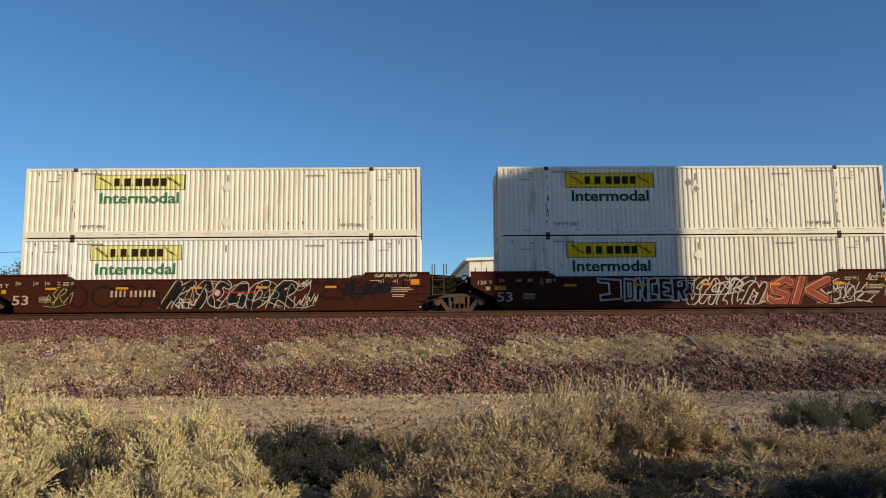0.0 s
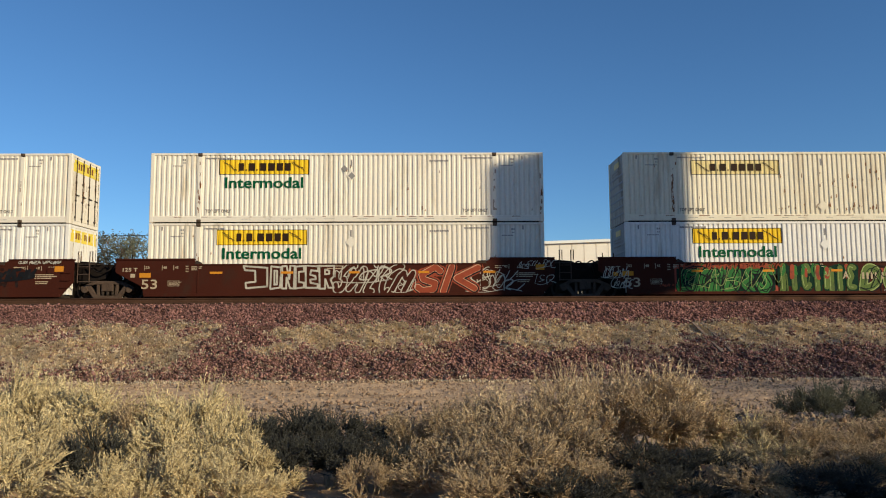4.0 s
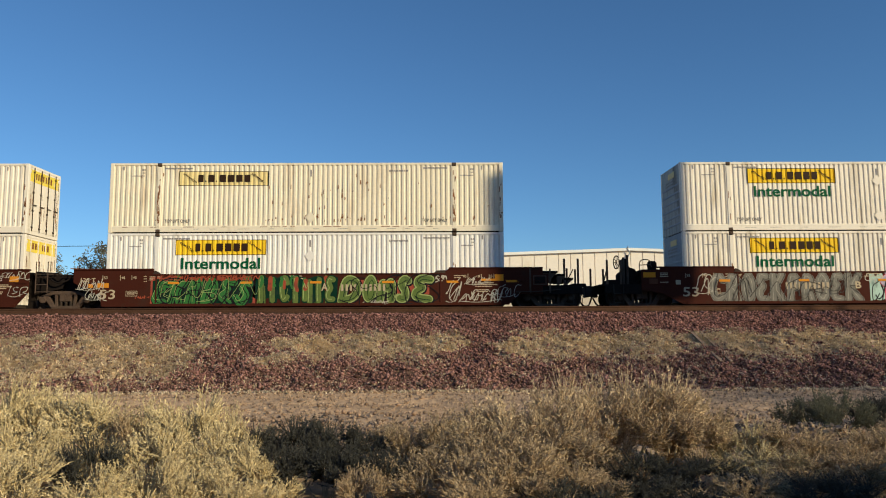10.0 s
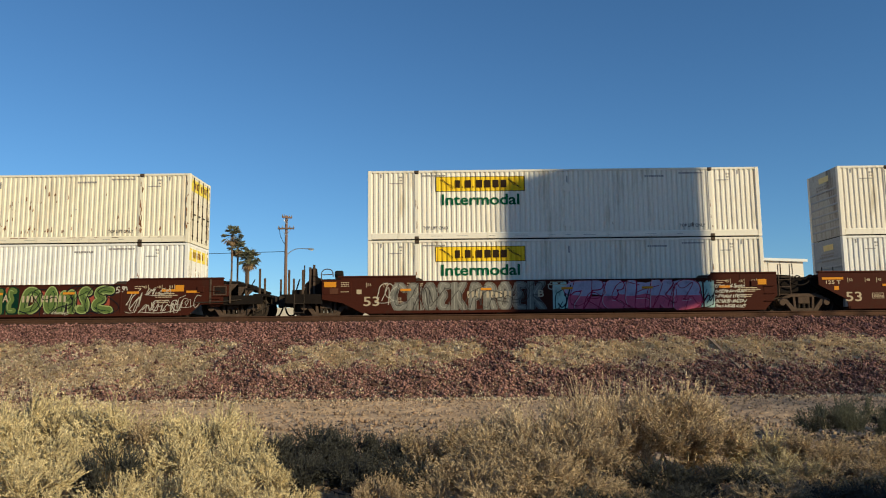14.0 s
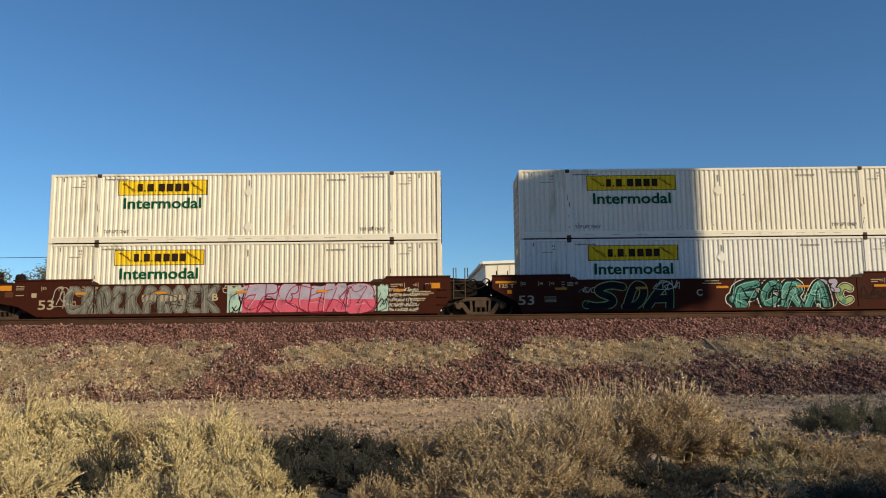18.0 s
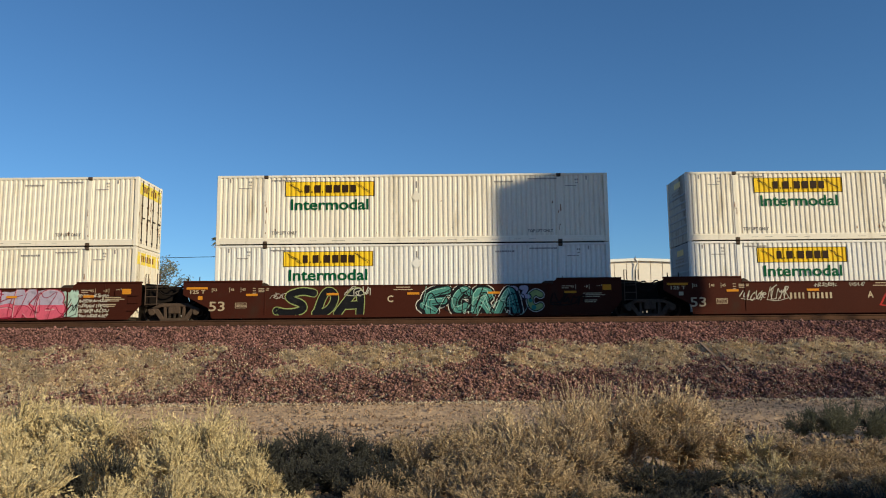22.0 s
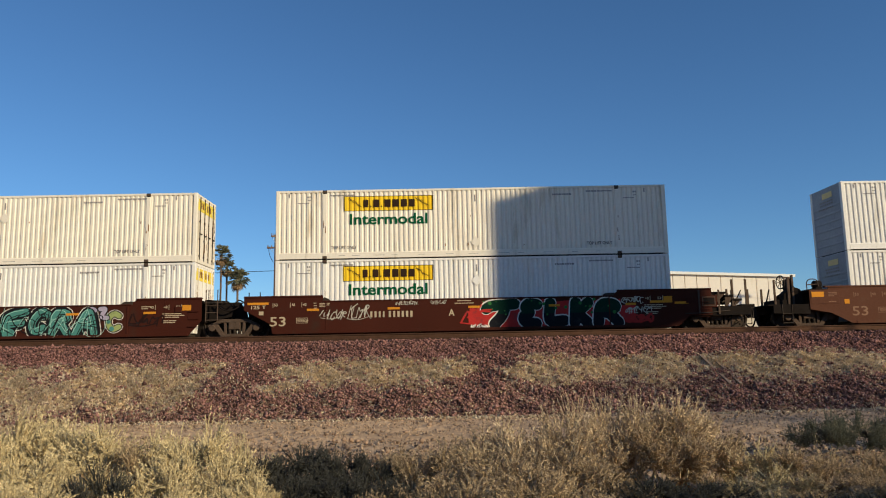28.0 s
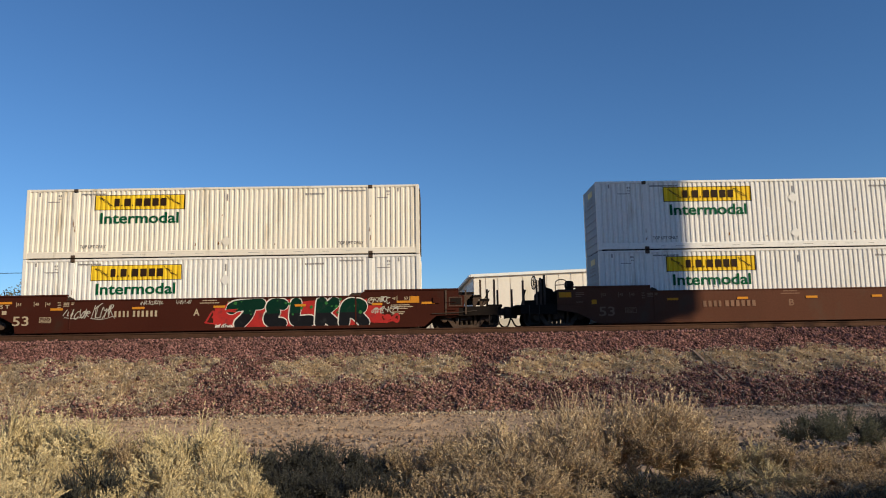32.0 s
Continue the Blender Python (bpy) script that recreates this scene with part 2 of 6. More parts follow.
class Shape:
    """Gathers vertices and faces for one mesh."""

    def __init__(self):
        self.v, self.f = [], []

    def face_set(self, verts, faces):
        k = len(self.v)
        self.v += [tuple(p) for p in verts]
        self.f += [tuple(i + k for i in f) for f in faces]
        return self

    def box(self, x0, x1, y0, y1, z0, z1):
        p = [(x, y, z) for x in (x0, x1) for y in (y0, y1) for z in (z0, z1)]
        return self.face_set(p, [(0, 1, 3, 2), (4, 6, 7, 5), (0, 4, 5, 1), (2, 3, 7, 6), (0, 2, 6, 4), (1, 5, 7, 3)])

    def plate(self, outline, y0, y1):
        """A plate with that outline in x and z, between y0 and y1."""
        k = len(outline)
        p = [(x, y0, z) for x, z in outline] + [(x, y1, z) for x, z in outline]
        return self.face_set(p, [tuple(range(k)), tuple(range(2 * k - 1, k - 1, -1))] + [(i, i + k, (i + 1) % k + k, (i + 1) % k) for i in range(k)])

    def bar(self, outline, x0, x1):
        """A bar along x with that section in y and z."""
        k = len(outline)
        p = [(x0, y, z) for y, z in outline] + [(x1, y, z) for y, z in outline]
        return self.face_set(p, [tuple(range(k - 1, -1, -1)), tuple(range(k, 2 * k))] + [(i, (i + 1) % k, (i + 1) % k + k, i + k) for i in range(k)])

    def tube(self, points, radii, sides=6, closed=True):
        """A tube through the points; radii: one or one for each point."""
        pts = [Vector(p) for p in points]
        rad = [radii] * len(pts) if isinstance(radii, (int, float)) else radii
        rings = []
        for i, p in enumerate(pts):
            d = (pts[min(i + 1, len(pts) - 1)] - pts[max(i - 1, 0)]).normalized()
            side = d.cross(Vector((0, 0, 1)) if abs(d.z) < 0.9 else Vector((0, 1, 0))).normalized()
            up = side.cross(d)
            rings.append([p + (side * math.cos(a) + up * math.sin(a)) * rad[i] for a in [2 * math.pi * j / sides for j in range(sides)]])
        v = [q for r in rings for q in r]
        f = [(i * sides + j, i * sides + (j + 1) % sides, (i + 1) * sides + (j + 1) % sides, (i + 1) * sides + j) for i in range(len(pts) - 1) for j in range(sides)]
        if closed:
            f += [tuple(range(sides - 1, -1, -1)), tuple(range((len(pts) - 1) * sides, len(pts) * sides))]
        return self.face_set(v, f)

    def disc(self, x, z, y0, y1, r, sides=20):
        return self.plate([(x + r * math.cos(2 * math.pi * i / sides), z + r * math.sin(2 * math.pi * i / sides)) for i in range(sides)], y0, y1)

    def ribbon(self, points, width, y, low=None, high=None):
        """A painted stroke through points in x and z, lying at y."""
        pts = [Vector((p[0], p[1])) for p in points]
        left, right = [], []
        for i, p in enumerate(pts):
            a = (p - pts[i - 1]).normalized() if i else None
            b = (pts[i + 1] - p).normalized() if i < len(pts) - 1 else None
            d = ((a or b) + (b or a))
            d = d.normalized() if d.length > 0.2 else (a or b)
            k = max(0.55, d.dot(a or b))
            n = Vector((-d.y, d.x)) * (width / 2 / k)
            left.append(p + n)
            right.append(p - n)
        loop = left + right[::-1]
        if low is not None:
            loop = [Vector((q.x, min(high, max(low, q.y)))) for q in loop]
        m = len(pts)
        v = [(q.x, y - 0.0012 * min(i, 2 * m - 1 - i) / m, q.y) for i, q in enumerate(loop)]
        return self.face_set(v, [(i, i + 1, 2 * m - 2 - i, 2 * m - 1 - i) for i in range(m - 1)])

    def mesh(self, name, material, smooth=False, bevel=0.0):
        me = bpy.data.meshes.new(name)
        me.from_pydata(self.v, [], self.f)
        bm = bmesh.new()
        bm.from_mesh(me)
        bmesh.ops.recalc_face_normals(bm, faces=bm.faces)
        if bevel:
            bmesh.ops.bevel(bm, geom=[e for e in bm.edges if e.is_manifold and e.calc_face_angle(0) > 0.5], offset=bevel, segments=1, affect="EDGES", profile=0.5)
        bm.to_mesh(me)
        bm.free()
        me.materials.append(material)
        if smooth:
            for p in me.polygons:
                p.use_smooth = True
        me.update()
        return me


def part(name, shape, material, parent, label="", smooth=False, bevel=0.0, place=None, kind=""):
    """One mesh object under a thing or a part. shape: a Shape, or a mesh that is shared."""
    me = shape if isinstance(shape, bpy.types.Mesh) else shape.mesh(name, material, smooth, bevel)
    ob = new(name, me)
    ob.parent = parent
    if place is not None:
        ob.matrix_basis = place
    return tagged(ob, label, "", "", kind)


def thing(name, label, category, group="", kind="", place=None):
    ob = new(name)
    ob.empty_display_size = 0.3
    if place is not None:
        ob.matrix_basis = place
    return tagged(ob, label, category, group, kind)


def solid(name, shape, material, label, category, kind="", smooth=False, bevel=0.0, place=None, group=""):
    """A thing of one mesh."""
    ob = new(name, shape if isinstance(shape, bpy.types.Mesh) else shape.mesh(name, material, smooth, bevel))
    if place is not None:
        ob.matrix_basis = place
    return tagged(ob, label, category, group, kind)


LETTERS = {}


def lettering(text, height, thick=0.0, wide=1.0):
    """The flat outline of a word in the built-in font, as vertices in x and z and faces; x from 0."""
    key = (text, height, thick, wide)
    if key not in LETTERS:
        cu = bpy.data.curves.new("word", "FONT")
        cu.body, cu.size, cu.offset, cu.resolution_u = text, height / 0.72, thick, 3
        ob = bpy.data.objects.new("word", cu)
        scene.collection.objects.link(ob)
        bpy.context.view_layer.update()
        me = bpy.data.meshes.new_from_object(ob.evaluated_get(bpy.context.evaluated_depsgraph_get()))
        v = np.array([p.co[:] for p in me.vertices])
        faces = [tuple(p.vertices) for p in me.polygons]
        x0 = v[:, 0].min()
        LETTERS[key] = ([((x - x0) * wide, z) for x, z, _ in v], faces)
        bpy.data.objects.remove(ob)
        bpy.data.curves.remove(cu)
        bpy.data.meshes.remove(me)
    return LETTERS[key]


def words(text, x, z, height, y, length=0.0, thick=0.0):
    """A Shape of a word painted at y, with its foot at z, stretched to that length."""
    v, f = lettering(text, height, thick)
    k = length / max(p[0] for p in v) if length else 1.0
    return Shape().face_set([(x + px * k, y, z + pz) for px, pz in v], f)


def scatter(name, base_v, base_f, at, size, turn_all=True, tilt=None):
    """One mesh of many small pieces: base shape at each place, with its own size and turn."""
    k, bv, bf = len(at), np.array(base_v, float), np.array(base_f)
    rng = np.random.default_rng(len(at))
    a = rng.uniform(0, 2 * np.pi, k)
    b = rng.uniform(-1, 1, k) * (np.pi if turn_all else 0.0)
    ca, sa, cb, sb = np.cos(a), np.sin(a), np.cos(b), np.sin(b)
    v = bv[None] * np.asarray(size)[:, None, :] * rng.uniform(0.75, 1.25, (k, len(bv), 1))
    x, y, z = v[..., 0], v[..., 1], v[..., 2]
    y, z = y * cb[:, None] - z * sb[:, None], y * sb[:, None] + z * cb[:, None]
    x, y = x * ca[:, None] - y * sa[:, None], x * sa[:, None] + y * ca[:, None]
    v = np.stack([x, y, z], -1) + np.asarray(at)[:, None, :]
    f = (bf[None] + (np.arange(k) * len(bv))[:, None, None]).reshape(-1, bf.shape[1])
    return raw_mesh(name, v.reshape(-1, 3), f)


def raw_mesh(name, v, f):
    """A mesh straight from arrays of vertices and of faces of one size."""
    me = bpy.data.meshes.new(name)
    n = f.shape[1]
    me.vertices.add(len(v))
    me.vertices.foreach_set("co", np.ascontiguousarray(v, dtype=np.float32).ravel())
    me.loops.add(f.size)
    me.loops.foreach_set("vertex_index", np.ascontiguousarray(f, dtype=np.int32).ravel())
    me.polygons.add(len(f))
    me.polygons.foreach_set("loop_start", np.arange(0, f.size, n, dtype=np.int32))
    me.update(calc_edges=True)
    return me


OCTA_V = [(1, 0, 0), (-1, 0, 0), (0, 1, 0), (0, -1, 0), (0, 0, 1), (0, 0, -1)]
OCTA_F = [(0, 2, 4), (2, 1, 4), (1, 3, 4), (3, 0, 4), (2, 0, 5), (1, 2, 5), (3, 1, 5), (0, 3, 5)]

# ---- the ground, the embankment and the two tracks ----
RAIL = 2.50            # top of the rails
FRONT = 30.02          # near side of the containers
TRACK_FAR, TRACK_NEAR = FRONT + 1.295, 27.0
BANK_Y = (20.2, 20.6, 21.9, 24.1, 25.3, 33.4, 35.6, 36.4)
BANK_Z = (0.0, 0.04, 0.66, 1.555, 2.195, 2.2, 1.1, 0.95)


def bank(y):
    return np.interp(y, BANK_Y, BANK_Z)


def lumps(x, y):
    return 0.05 * (np.sin(x * 1.3 + 0.7 * y) + np.sin(x * 2.9 - 1.9 * y + 1)) * 0.6 + 0.03 * np.sin(x * 6.1 + y * 5.3)


def clods(x, y):
    """Small heaps and hollows of the loose stone."""
    return 0.028 * np.sin(x * 9.7 + 3.1 * np.sin(y * 4.1)) * np.sin(y * 11.3 + 2.3 * np.sin(x * 5.3)) + 0.02 * np.sin(x * 17.1 - 1.7 * np.sin(y * 7.7)) * np.sin(y * 15.1 + x * 3.3)


def slope_height(x, y):
    on = (y > 20.5) & (y < 25.2)
    even = np.interp(y, [23.9, 24.3], [1.0, 0.45])
    return bank(y) + np.where(on, (lumps(x, y) * 1.3 + clods(x, y)) * even, 0) + np.where(y < 20, road_height(x, y), 0)


def road_height(x, y):
    """Two wheel ruts and a rough verge."""
    rut = -0.05 * np.exp(-((y - 15.4) / 0.35) ** 2) - 0.05 * np.exp(-((y - 17.3) / 0.35) ** 2)
    rough = np.interp(y, [10, 10.8, 14.4, 15.4, 19.4, 20], [0, 0.85, 0.7, 0.22, 0.25, 0.5])
    return lumps(x, y) * 0.35 + rut + rough * clods(x * 0.8 + 3, y * 1.1)


def grass_foot(x):
    """How far down the bank the grass reaches."""
    return np.interp(x, [-11.0, -7.5, -4.2, 4.0, 9.0], [21.15, 21.5, 22.35, 22.3, 22.5]) + 0.16 * np.sin(x * 1.7) + 0.1 * np.sin(x * 4.3 + 1) + 0.06 * np.sin(x * 9.1)


def build_ground():
    xs = np.concatenate([[-3000, -800, -200, -80, -40], np.linspace(-24, 24, 385), [40, 80, 200, 800, 3000]])
    ys = np.concatenate([[-3000, -600, -120, -40, -15], np.linspace(-6, 10, 33), np.linspace(10.1, 20, 100), [22, 34, 36.2, 45, 60, 100, 250, 800, 3000]])
    X, Y = np.meshgrid(xs, ys)
    Z = np.where(Y > 34, np.interp(Y, [34, 36.2], [0, 0.95]), 0.0)
    near = (np.abs(X) < 25) & (Y < 20) & (Y > -7)
    Z = Z + near * road_height(X, Y) - (Y > 20) * (Y < 34) * 0.15
    v = np.stack([X, Y, Z], -1).reshape(-1, 3)
    w = len(xs)
    i = (np.arange(len(ys) - 1)[:, None] * w + np.arange(w - 1)[None]).ravel()
    me = raw_mesh("ground", v, np.stack([i, i + 1, i + 1 + w, i + w], 1))
    me.materials.append(DIRT)
    me.materials.append(DARK_GROUND)
    mx, my = (X[:-1, :-1] + X[1:, 1:]).ravel() / 2, (Y[:-1, :-1] + Y[1:, 1:]).ravel() / 2
    # the darkened unseen ground begins behind this uneven edge
    edge = np.where(np.abs(mx) > 24, 8, 3 + 0.9 * np.sin(mx * 0.9) + 0.5 * np.sin(mx * 2.3 + 1) + np.random.default_rng(8).normal(0, 0.5, len(mx)))
    me.polygons.foreach_set("material_index", (my < edge).astype(np.int32))
    ob = tagged(new("ground", me), "pale sandy dirt with a wheel-rutted track road", "ground", "", "structure")
    return ob


def build_bank():
    xs = np.concatenate([[-260, -120, -60, -35], np.linspace(-20, 20, 401), [35, 60, 120, 260]])
    ys = np.concatenate([np.linspace(20.2, 25.3, 61), [25.8, 29, 33.4, 34.5, 35.6, 36.4]])
    X, Y = np.meshgrid(xs, ys)
    Z = slope_height(X, Y) - np.where((Y < 20.3) | (Y > 36), 0.2, 0.0)
    w = len(xs)
    i = (np.arange(len(ys) - 1)[:, None] * w + np.arange(w - 1)[None]).ravel()
    me = raw_mesh("embankment", np.stack([X, Y, Z], -1).reshape(-1, 3), np.stack([i, i + 1, i + 1 + w, i + w], 1))
    me.materials.append(BED)
    me.materials.append(SOIL)
    x, mid = X[:-1, :-1].ravel(), (Y[:-1, :-1] + Y[1:, 1:]).ravel() / 2
    ragged = np.random.default_rng(12).normal(0, 1, len(x))
    grassy = (mid > grass_foot(x) + 0.38 * ragged - 0.1) & (mid < 24.1 + 0.12 * np.sin(x * 2.1)) & (slides(x, mid) + 0.2 * ragged < 0.5)
    me.polygons.foreach_set("material_index", grassy.astype(np.int32))
    return tagged(new("embankment", me), "railway embankment of reddish crushed stone", "embankment", "", "structure")


def stones(name, count, y0, y1, size, material, label, seed, keep=None, spread=17.3):
    rng = np.random.default_rng(seed)
    x, y = rng.uniform(-spread, spread, count), rng.uniform(y0, y1, count)
    if keep is not None:
        ok = rng.uniform(0, 1, count) < keep(x, y)
        x, y = x[ok], y[ok]
    s = rng.gamma(7, size / 7, len(x))[:, None] * np.array([1, 0.85, 0.7])[None] * rng.uniform(0.75, 1.3, (len(x), 3))
    z = slope_height(x, y) + s[:, 2] * rng.uniform(0.1, 1.5, len(x))
    me = scatter(name, OCTA_V, OCTA_F, np.stack([x, y, z], 1), s)
    me.materials.append(material)
    return tagged(new(name, me), label, "ballast", "", "stuff")


def slides(x, y):
    """Two stony slides without grass."""
    lean = (y - 22.8) * 0.35
    return np.exp(-((x + 6.05 - lean) / 1.05) ** 4) + np.exp(-((x - 1.3 - lean) / 0.8) ** 4)


def tuft_noise(x, y):
    """Where grass grows on the middle of the slope: 0 to 1."""
    n = np.array([noise.noise(Vector((a * 0.55, b * 1.1, 3.1))) + 0.8 * noise.noise(Vector((a * 1.9, b * 2.4, 8.2))) for a, b in zip(x, y)])
    return np.clip(1.1 + 2.0 * n - 1.9 * slides(x, y), 0.03, 1)


def blades(name, count, x0, x1, y0, y1, tall, material, label, seed, keep, height):
    """Dry grass: bent blades of two triangles each, in clumps."""
    rng = np.random.default_rng(seed)
    cx, cy = rng.uniform(x0, x1, count // 20), rng.uniform(y0, y1, count // 20)
    x = np.repeat(cx, 20) + rng.normal(0, 0.055, count // 20 * 20)
    y = np.repeat(cy, 20) + rng.normal(0, 0.055, count // 20 * 20)
    ok = rng.uniform(0, 1, len(x)) < keep(x, y)
    x, y = x[ok], y[ok]
    k = len(x)
    z = height(x, y) - 0.01
    h, a, lean = tall * rng.uniform(0.5, 1.4, k), rng.uniform(0, 2 * np.pi, k), rng.uniform(0.5, 1.8, k)
    w = rng.uniform(0.010, 0.021, k)
    dx, dy = np.cos(a), np.sin(a)
    px, py = -np.sin(a), np.cos(a)
    p = np.stack([x, y, z], 1)
    side = np.stack([px * w, py * w, 0 * w], 1)
    mid = p + np.stack([dx * lean * h * 0.3, dy * lean * h * 0.3, h * 0.6], 1)
    tip = p + np.stack([dx * lean * h, dy * lean * h, h * (1.05 - 0.4 * lean)], 1)
    v = np.stack([p - side, p + side, mid + side * 0.7, mid - side * 0.7, tip], 1).reshape(-1, 3)
    o = (np.arange(k) * 5)[:, None]
    f = np.concatenate([o + np.array([0, 1, 2]), o + np.array([0, 2, 3]), o + np.array([3, 2, 4])])
    me = raw_mesh(name, v, f)
    me.materials.append(material)
    return tagged(new(name, me), label, "grass", "", "stuff")


def build_slope():
    stones("ballast", 58000, 23.95, 25.7, 0.030, STONE, "reddish crushed rock ballast on the shoulder", 1)
    stones("crushed_rock", 50000, 20.35, 22.7, 0.031, DARKSTONE, "dark purplish crushed rock at the foot of the bank", 2,
           keep=lambda x, y: np.clip((grass_foot(x) + 0.25 - y) / 0.7, 0.15, 1) * np.clip((y - 20.3 - 0.12 * np.sin(x * 2.3)) / 0.3, 0.1, 1))
    stones("mixed_rock", 50000, 21.4, 24.05, 0.030, STONE, "crushed rock between dry grass", 3, keep=lambda x, y: np.maximum(1.0 - 1.15 * tuft_noise(x, y), 0.22))
    stones("road_gravel", 16000, 10.5, 20.6, 0.022, GRIT, "fine tan gravel strewn over the dirt road", 4, spread=14.5)
    stones("road_stones", 12000, 10.5, 20.5, 0.036, ROADSTONE, "scattered larger stones on the dirt road", 7, keep=lambda x, y: np.interp(y, [10.5, 11.5, 14.2, 15.2, 19.6, 20.4], [1, 1, 0.75, 0.14, 0.12, 0.9]), spread=14.5)
    blades("dry_grass", 312000, -17.3, 17.3, 20.5, 24.35, 0.10, STRAW, "dry straw-coloured grass on the bank", 5,
           lambda x, y: tuft_noise(x, y) * np.clip((y - grass_foot(x) + 0.45) / 0.8, 0, 1) * np.clip((24.3 + 0.12 * np.sin(x * 2.1) - y) / 0.25, 0, 1), slope_height)
    blades("dry_grass", 76000, -17.3, 17.3, 20.0, 22.6, 0.07, STRAW, "thin dry grass at the foot of the bank", 6,
           lambda x, y: 0.55 * tuft_noise(x + 40, y) * np.interp(x, [-8, 0, 4], [1.1, 0.95, 1.0]), slope_height)


def build_track(name, y, label):
    t = thing(name, label, "railway track", "parallel tracks", "structure")
    section = [(-0.075, 0.0), (0.075, 0.0), (0.075, 0.012), (0.012, 0.035), (0.010, 0.135), (0.037, 0.148), (0.037, 0.178), (0.025, 0.186),
               (-0.025, 0.186), (-0.037, 0.178), (-0.037, 0.148), (-0.010, 0.135), (-0.012, 0.035), (-0.075, 0.012)]
    rail = Shape().bar([(a, b - 0.186) for a, b in section], -260, 260).mesh("rail", RAILMAT)
    for side in (-0.7525, 0.7525):
        part("rail", rail, None, t, place=pose(0, y + side, RAIL))
    tie = Shape().box(-0.115, 0.115, -1.3, 1.3, -0.18, 0.0).mesh("tie", TIEMAT, bevel=0.012)
    plate = Shape().box(-0.1, 0.1, -0.17, 0.17, 0.0, 0.018)
    for side in (-0.095, 0.095):
        for e in (-0.06, 0.06):
            plate.tube([(e, side, 0.015), (e, side, 0.05)], 0.013, 6)
    plate = plate.mesh("tie_plate", RAILMAT)
    rng = random.Random(5)
    for i in range(-40, 41):
        p = part("tie", tie, None, t, place=pose(i * 0.55 + rng.uniform(-0.03, 0.03), y + rng.uniform(-0.04, 0.04), RAIL - 0.206, 0, 0, rng.uniform(-1, 1)))
        for side in (-0.7525, 0.7525):
            part("tie_plate", plate, None, p, place=pose(0, side, 0.0))
    return t


build_ground()
build_bank()
build_track("track_near", TRACK_NEAR, "rusty steel rails on weathered ties, empty near track")
build_track("track_far", TRACK_FAR, "rusty steel rails on weathered ties under the freight cars")
build_slope()

# ---- an unseen sign added behind the camera to shade part of the train ----


def build_shade_billboard():
    """An unseen high billboard on slender legs at one end, added as shadow caster; its panel stands aslant to the
    light.
    """
    fall = math.tan(radians(SUN_HIGH))
    way = Vector((to_sun.x, to_sun.y, 0)).normalized()
    far = 34.0
    near = far - 2.34 / fall
    a, b = Vector((2.2, FRONT, 0)) + way * far, Vector((10.55, FRONT, 0)) + way * near
    top, tall = 8.03 + far * fall, 7.4
    run = b - a
    length = run.length
    t = thing("billboard", "tall billboard on four slender steel legs, added unseen to cast shade", "billboard", "", "structure", place=Matrix.Translation(a) @ Matrix.Rotation(math.atan2(run.y, run.x), 4, "Z"))
    part("panel", Shape().box(0, length, -0.06, 0.06, top - tall, top), ROOFING, t, bevel=0.01)
    for z in (top - tall + 0.5, top - tall / 2, top - 0.5):
        part("stringer", Shape().box(0.1, length - 0.1, 0.06, 0.2, z - 0.1, z + 0.1), GALV, t)
    for x in (length - 2.6, length - 1.85, length - 1.1, length - 0.35):
        part("leg", Shape().tube([(x, 0.32, 0), (x, 0.32, top - 1)], 0.075, 10), GALV, t, smooth=True)


def build_shade_trees():
    """Unseen high thin-leaved gum trees, added far behind the road so that broken shade falls on the bushes and the
    bank.
    """
    rng = np.random.default_rng(91)
    across, along = Vector((math.cos(radians(SUN_SIDE)), math.sin(radians(SUN_SIDE)), 0)), Vector((to_sun.x, to_sun.y, 0)).normalized()
    for p, q, z, wide, tall, count in ((8.5, 44.0, 16.6, 4.6, 3.4, 750), (15.5, 46.0, 17.2, 5.0, 3.4, 2100), (22.0, 45.0, 18.3, 4.6, 3.0, 2400)):
        foot = across * p + along * q
        t = thing("shade_caster_tree", "high thin-crowned gum tree, added unseen behind the road for shade", "tree", "gum trees behind the road", place=Matrix.Translation(foot))
        wood = Shape().tube([(0, 0, 0), (0.15, 0.1, z * 0.35), (-0.1, 0, z * 0.7), (0, 0, z)], [0.34, 0.27, 0.18, 0.06], 10)
        for k in range(9):
            a, h = k * 2.4, z - tall + tall * 0.15 * k
            wood.tube([(0, 0, h - 1.5), (math.cos(a) * wide * 0.4, math.sin(a) * wide * 0.4, h - 0.3), (math.cos(a) * wide * 0.75, math.sin(a) * wide * 0.75, h + 0.5)], [0.10, 0.06, 0.02], 6)
        part("trunk", wood, BARK, t, smooth=True)
        r = rng.uniform(0, 1, count) ** (1 / 3)
        d = rng.normal(0, 1, (count, 3))
        d /= np.linalg.norm(d, axis=1)[:, None]
        at = d * r[:, None] * np.array([wide, wide, tall]) + np.array([0, 0, z])
        size = rng.uniform(0.10, 0.17, count)[:, None] * np.array([1, 0.45, 0.04])
        me = scatter("crown", OCTA_V, OCTA_F, at, size)
        me.materials.append(LEAF)
        part("crown", me, None, t, kind="stuff")


def build_back_wall():
    """A plain high wall, added unseen to close the place behind the camera and block low sky."""
    t = thing("unseen_wall_south", "plain high block wall, added unseen behind the road", "wall", "", "structure", place=pose(0, -36, 0))
    part("wall_face", Shape().box(-110, 110, -0.3, 0, -0.1, 9.8), BLOCK, t)
    part("coping", Shape().box(-110, 110, -0.36, 0.06, 9.802, 10.0), BLOCK, t)


build_shade_billboard()
build_shade_trees()
build_back_wall()

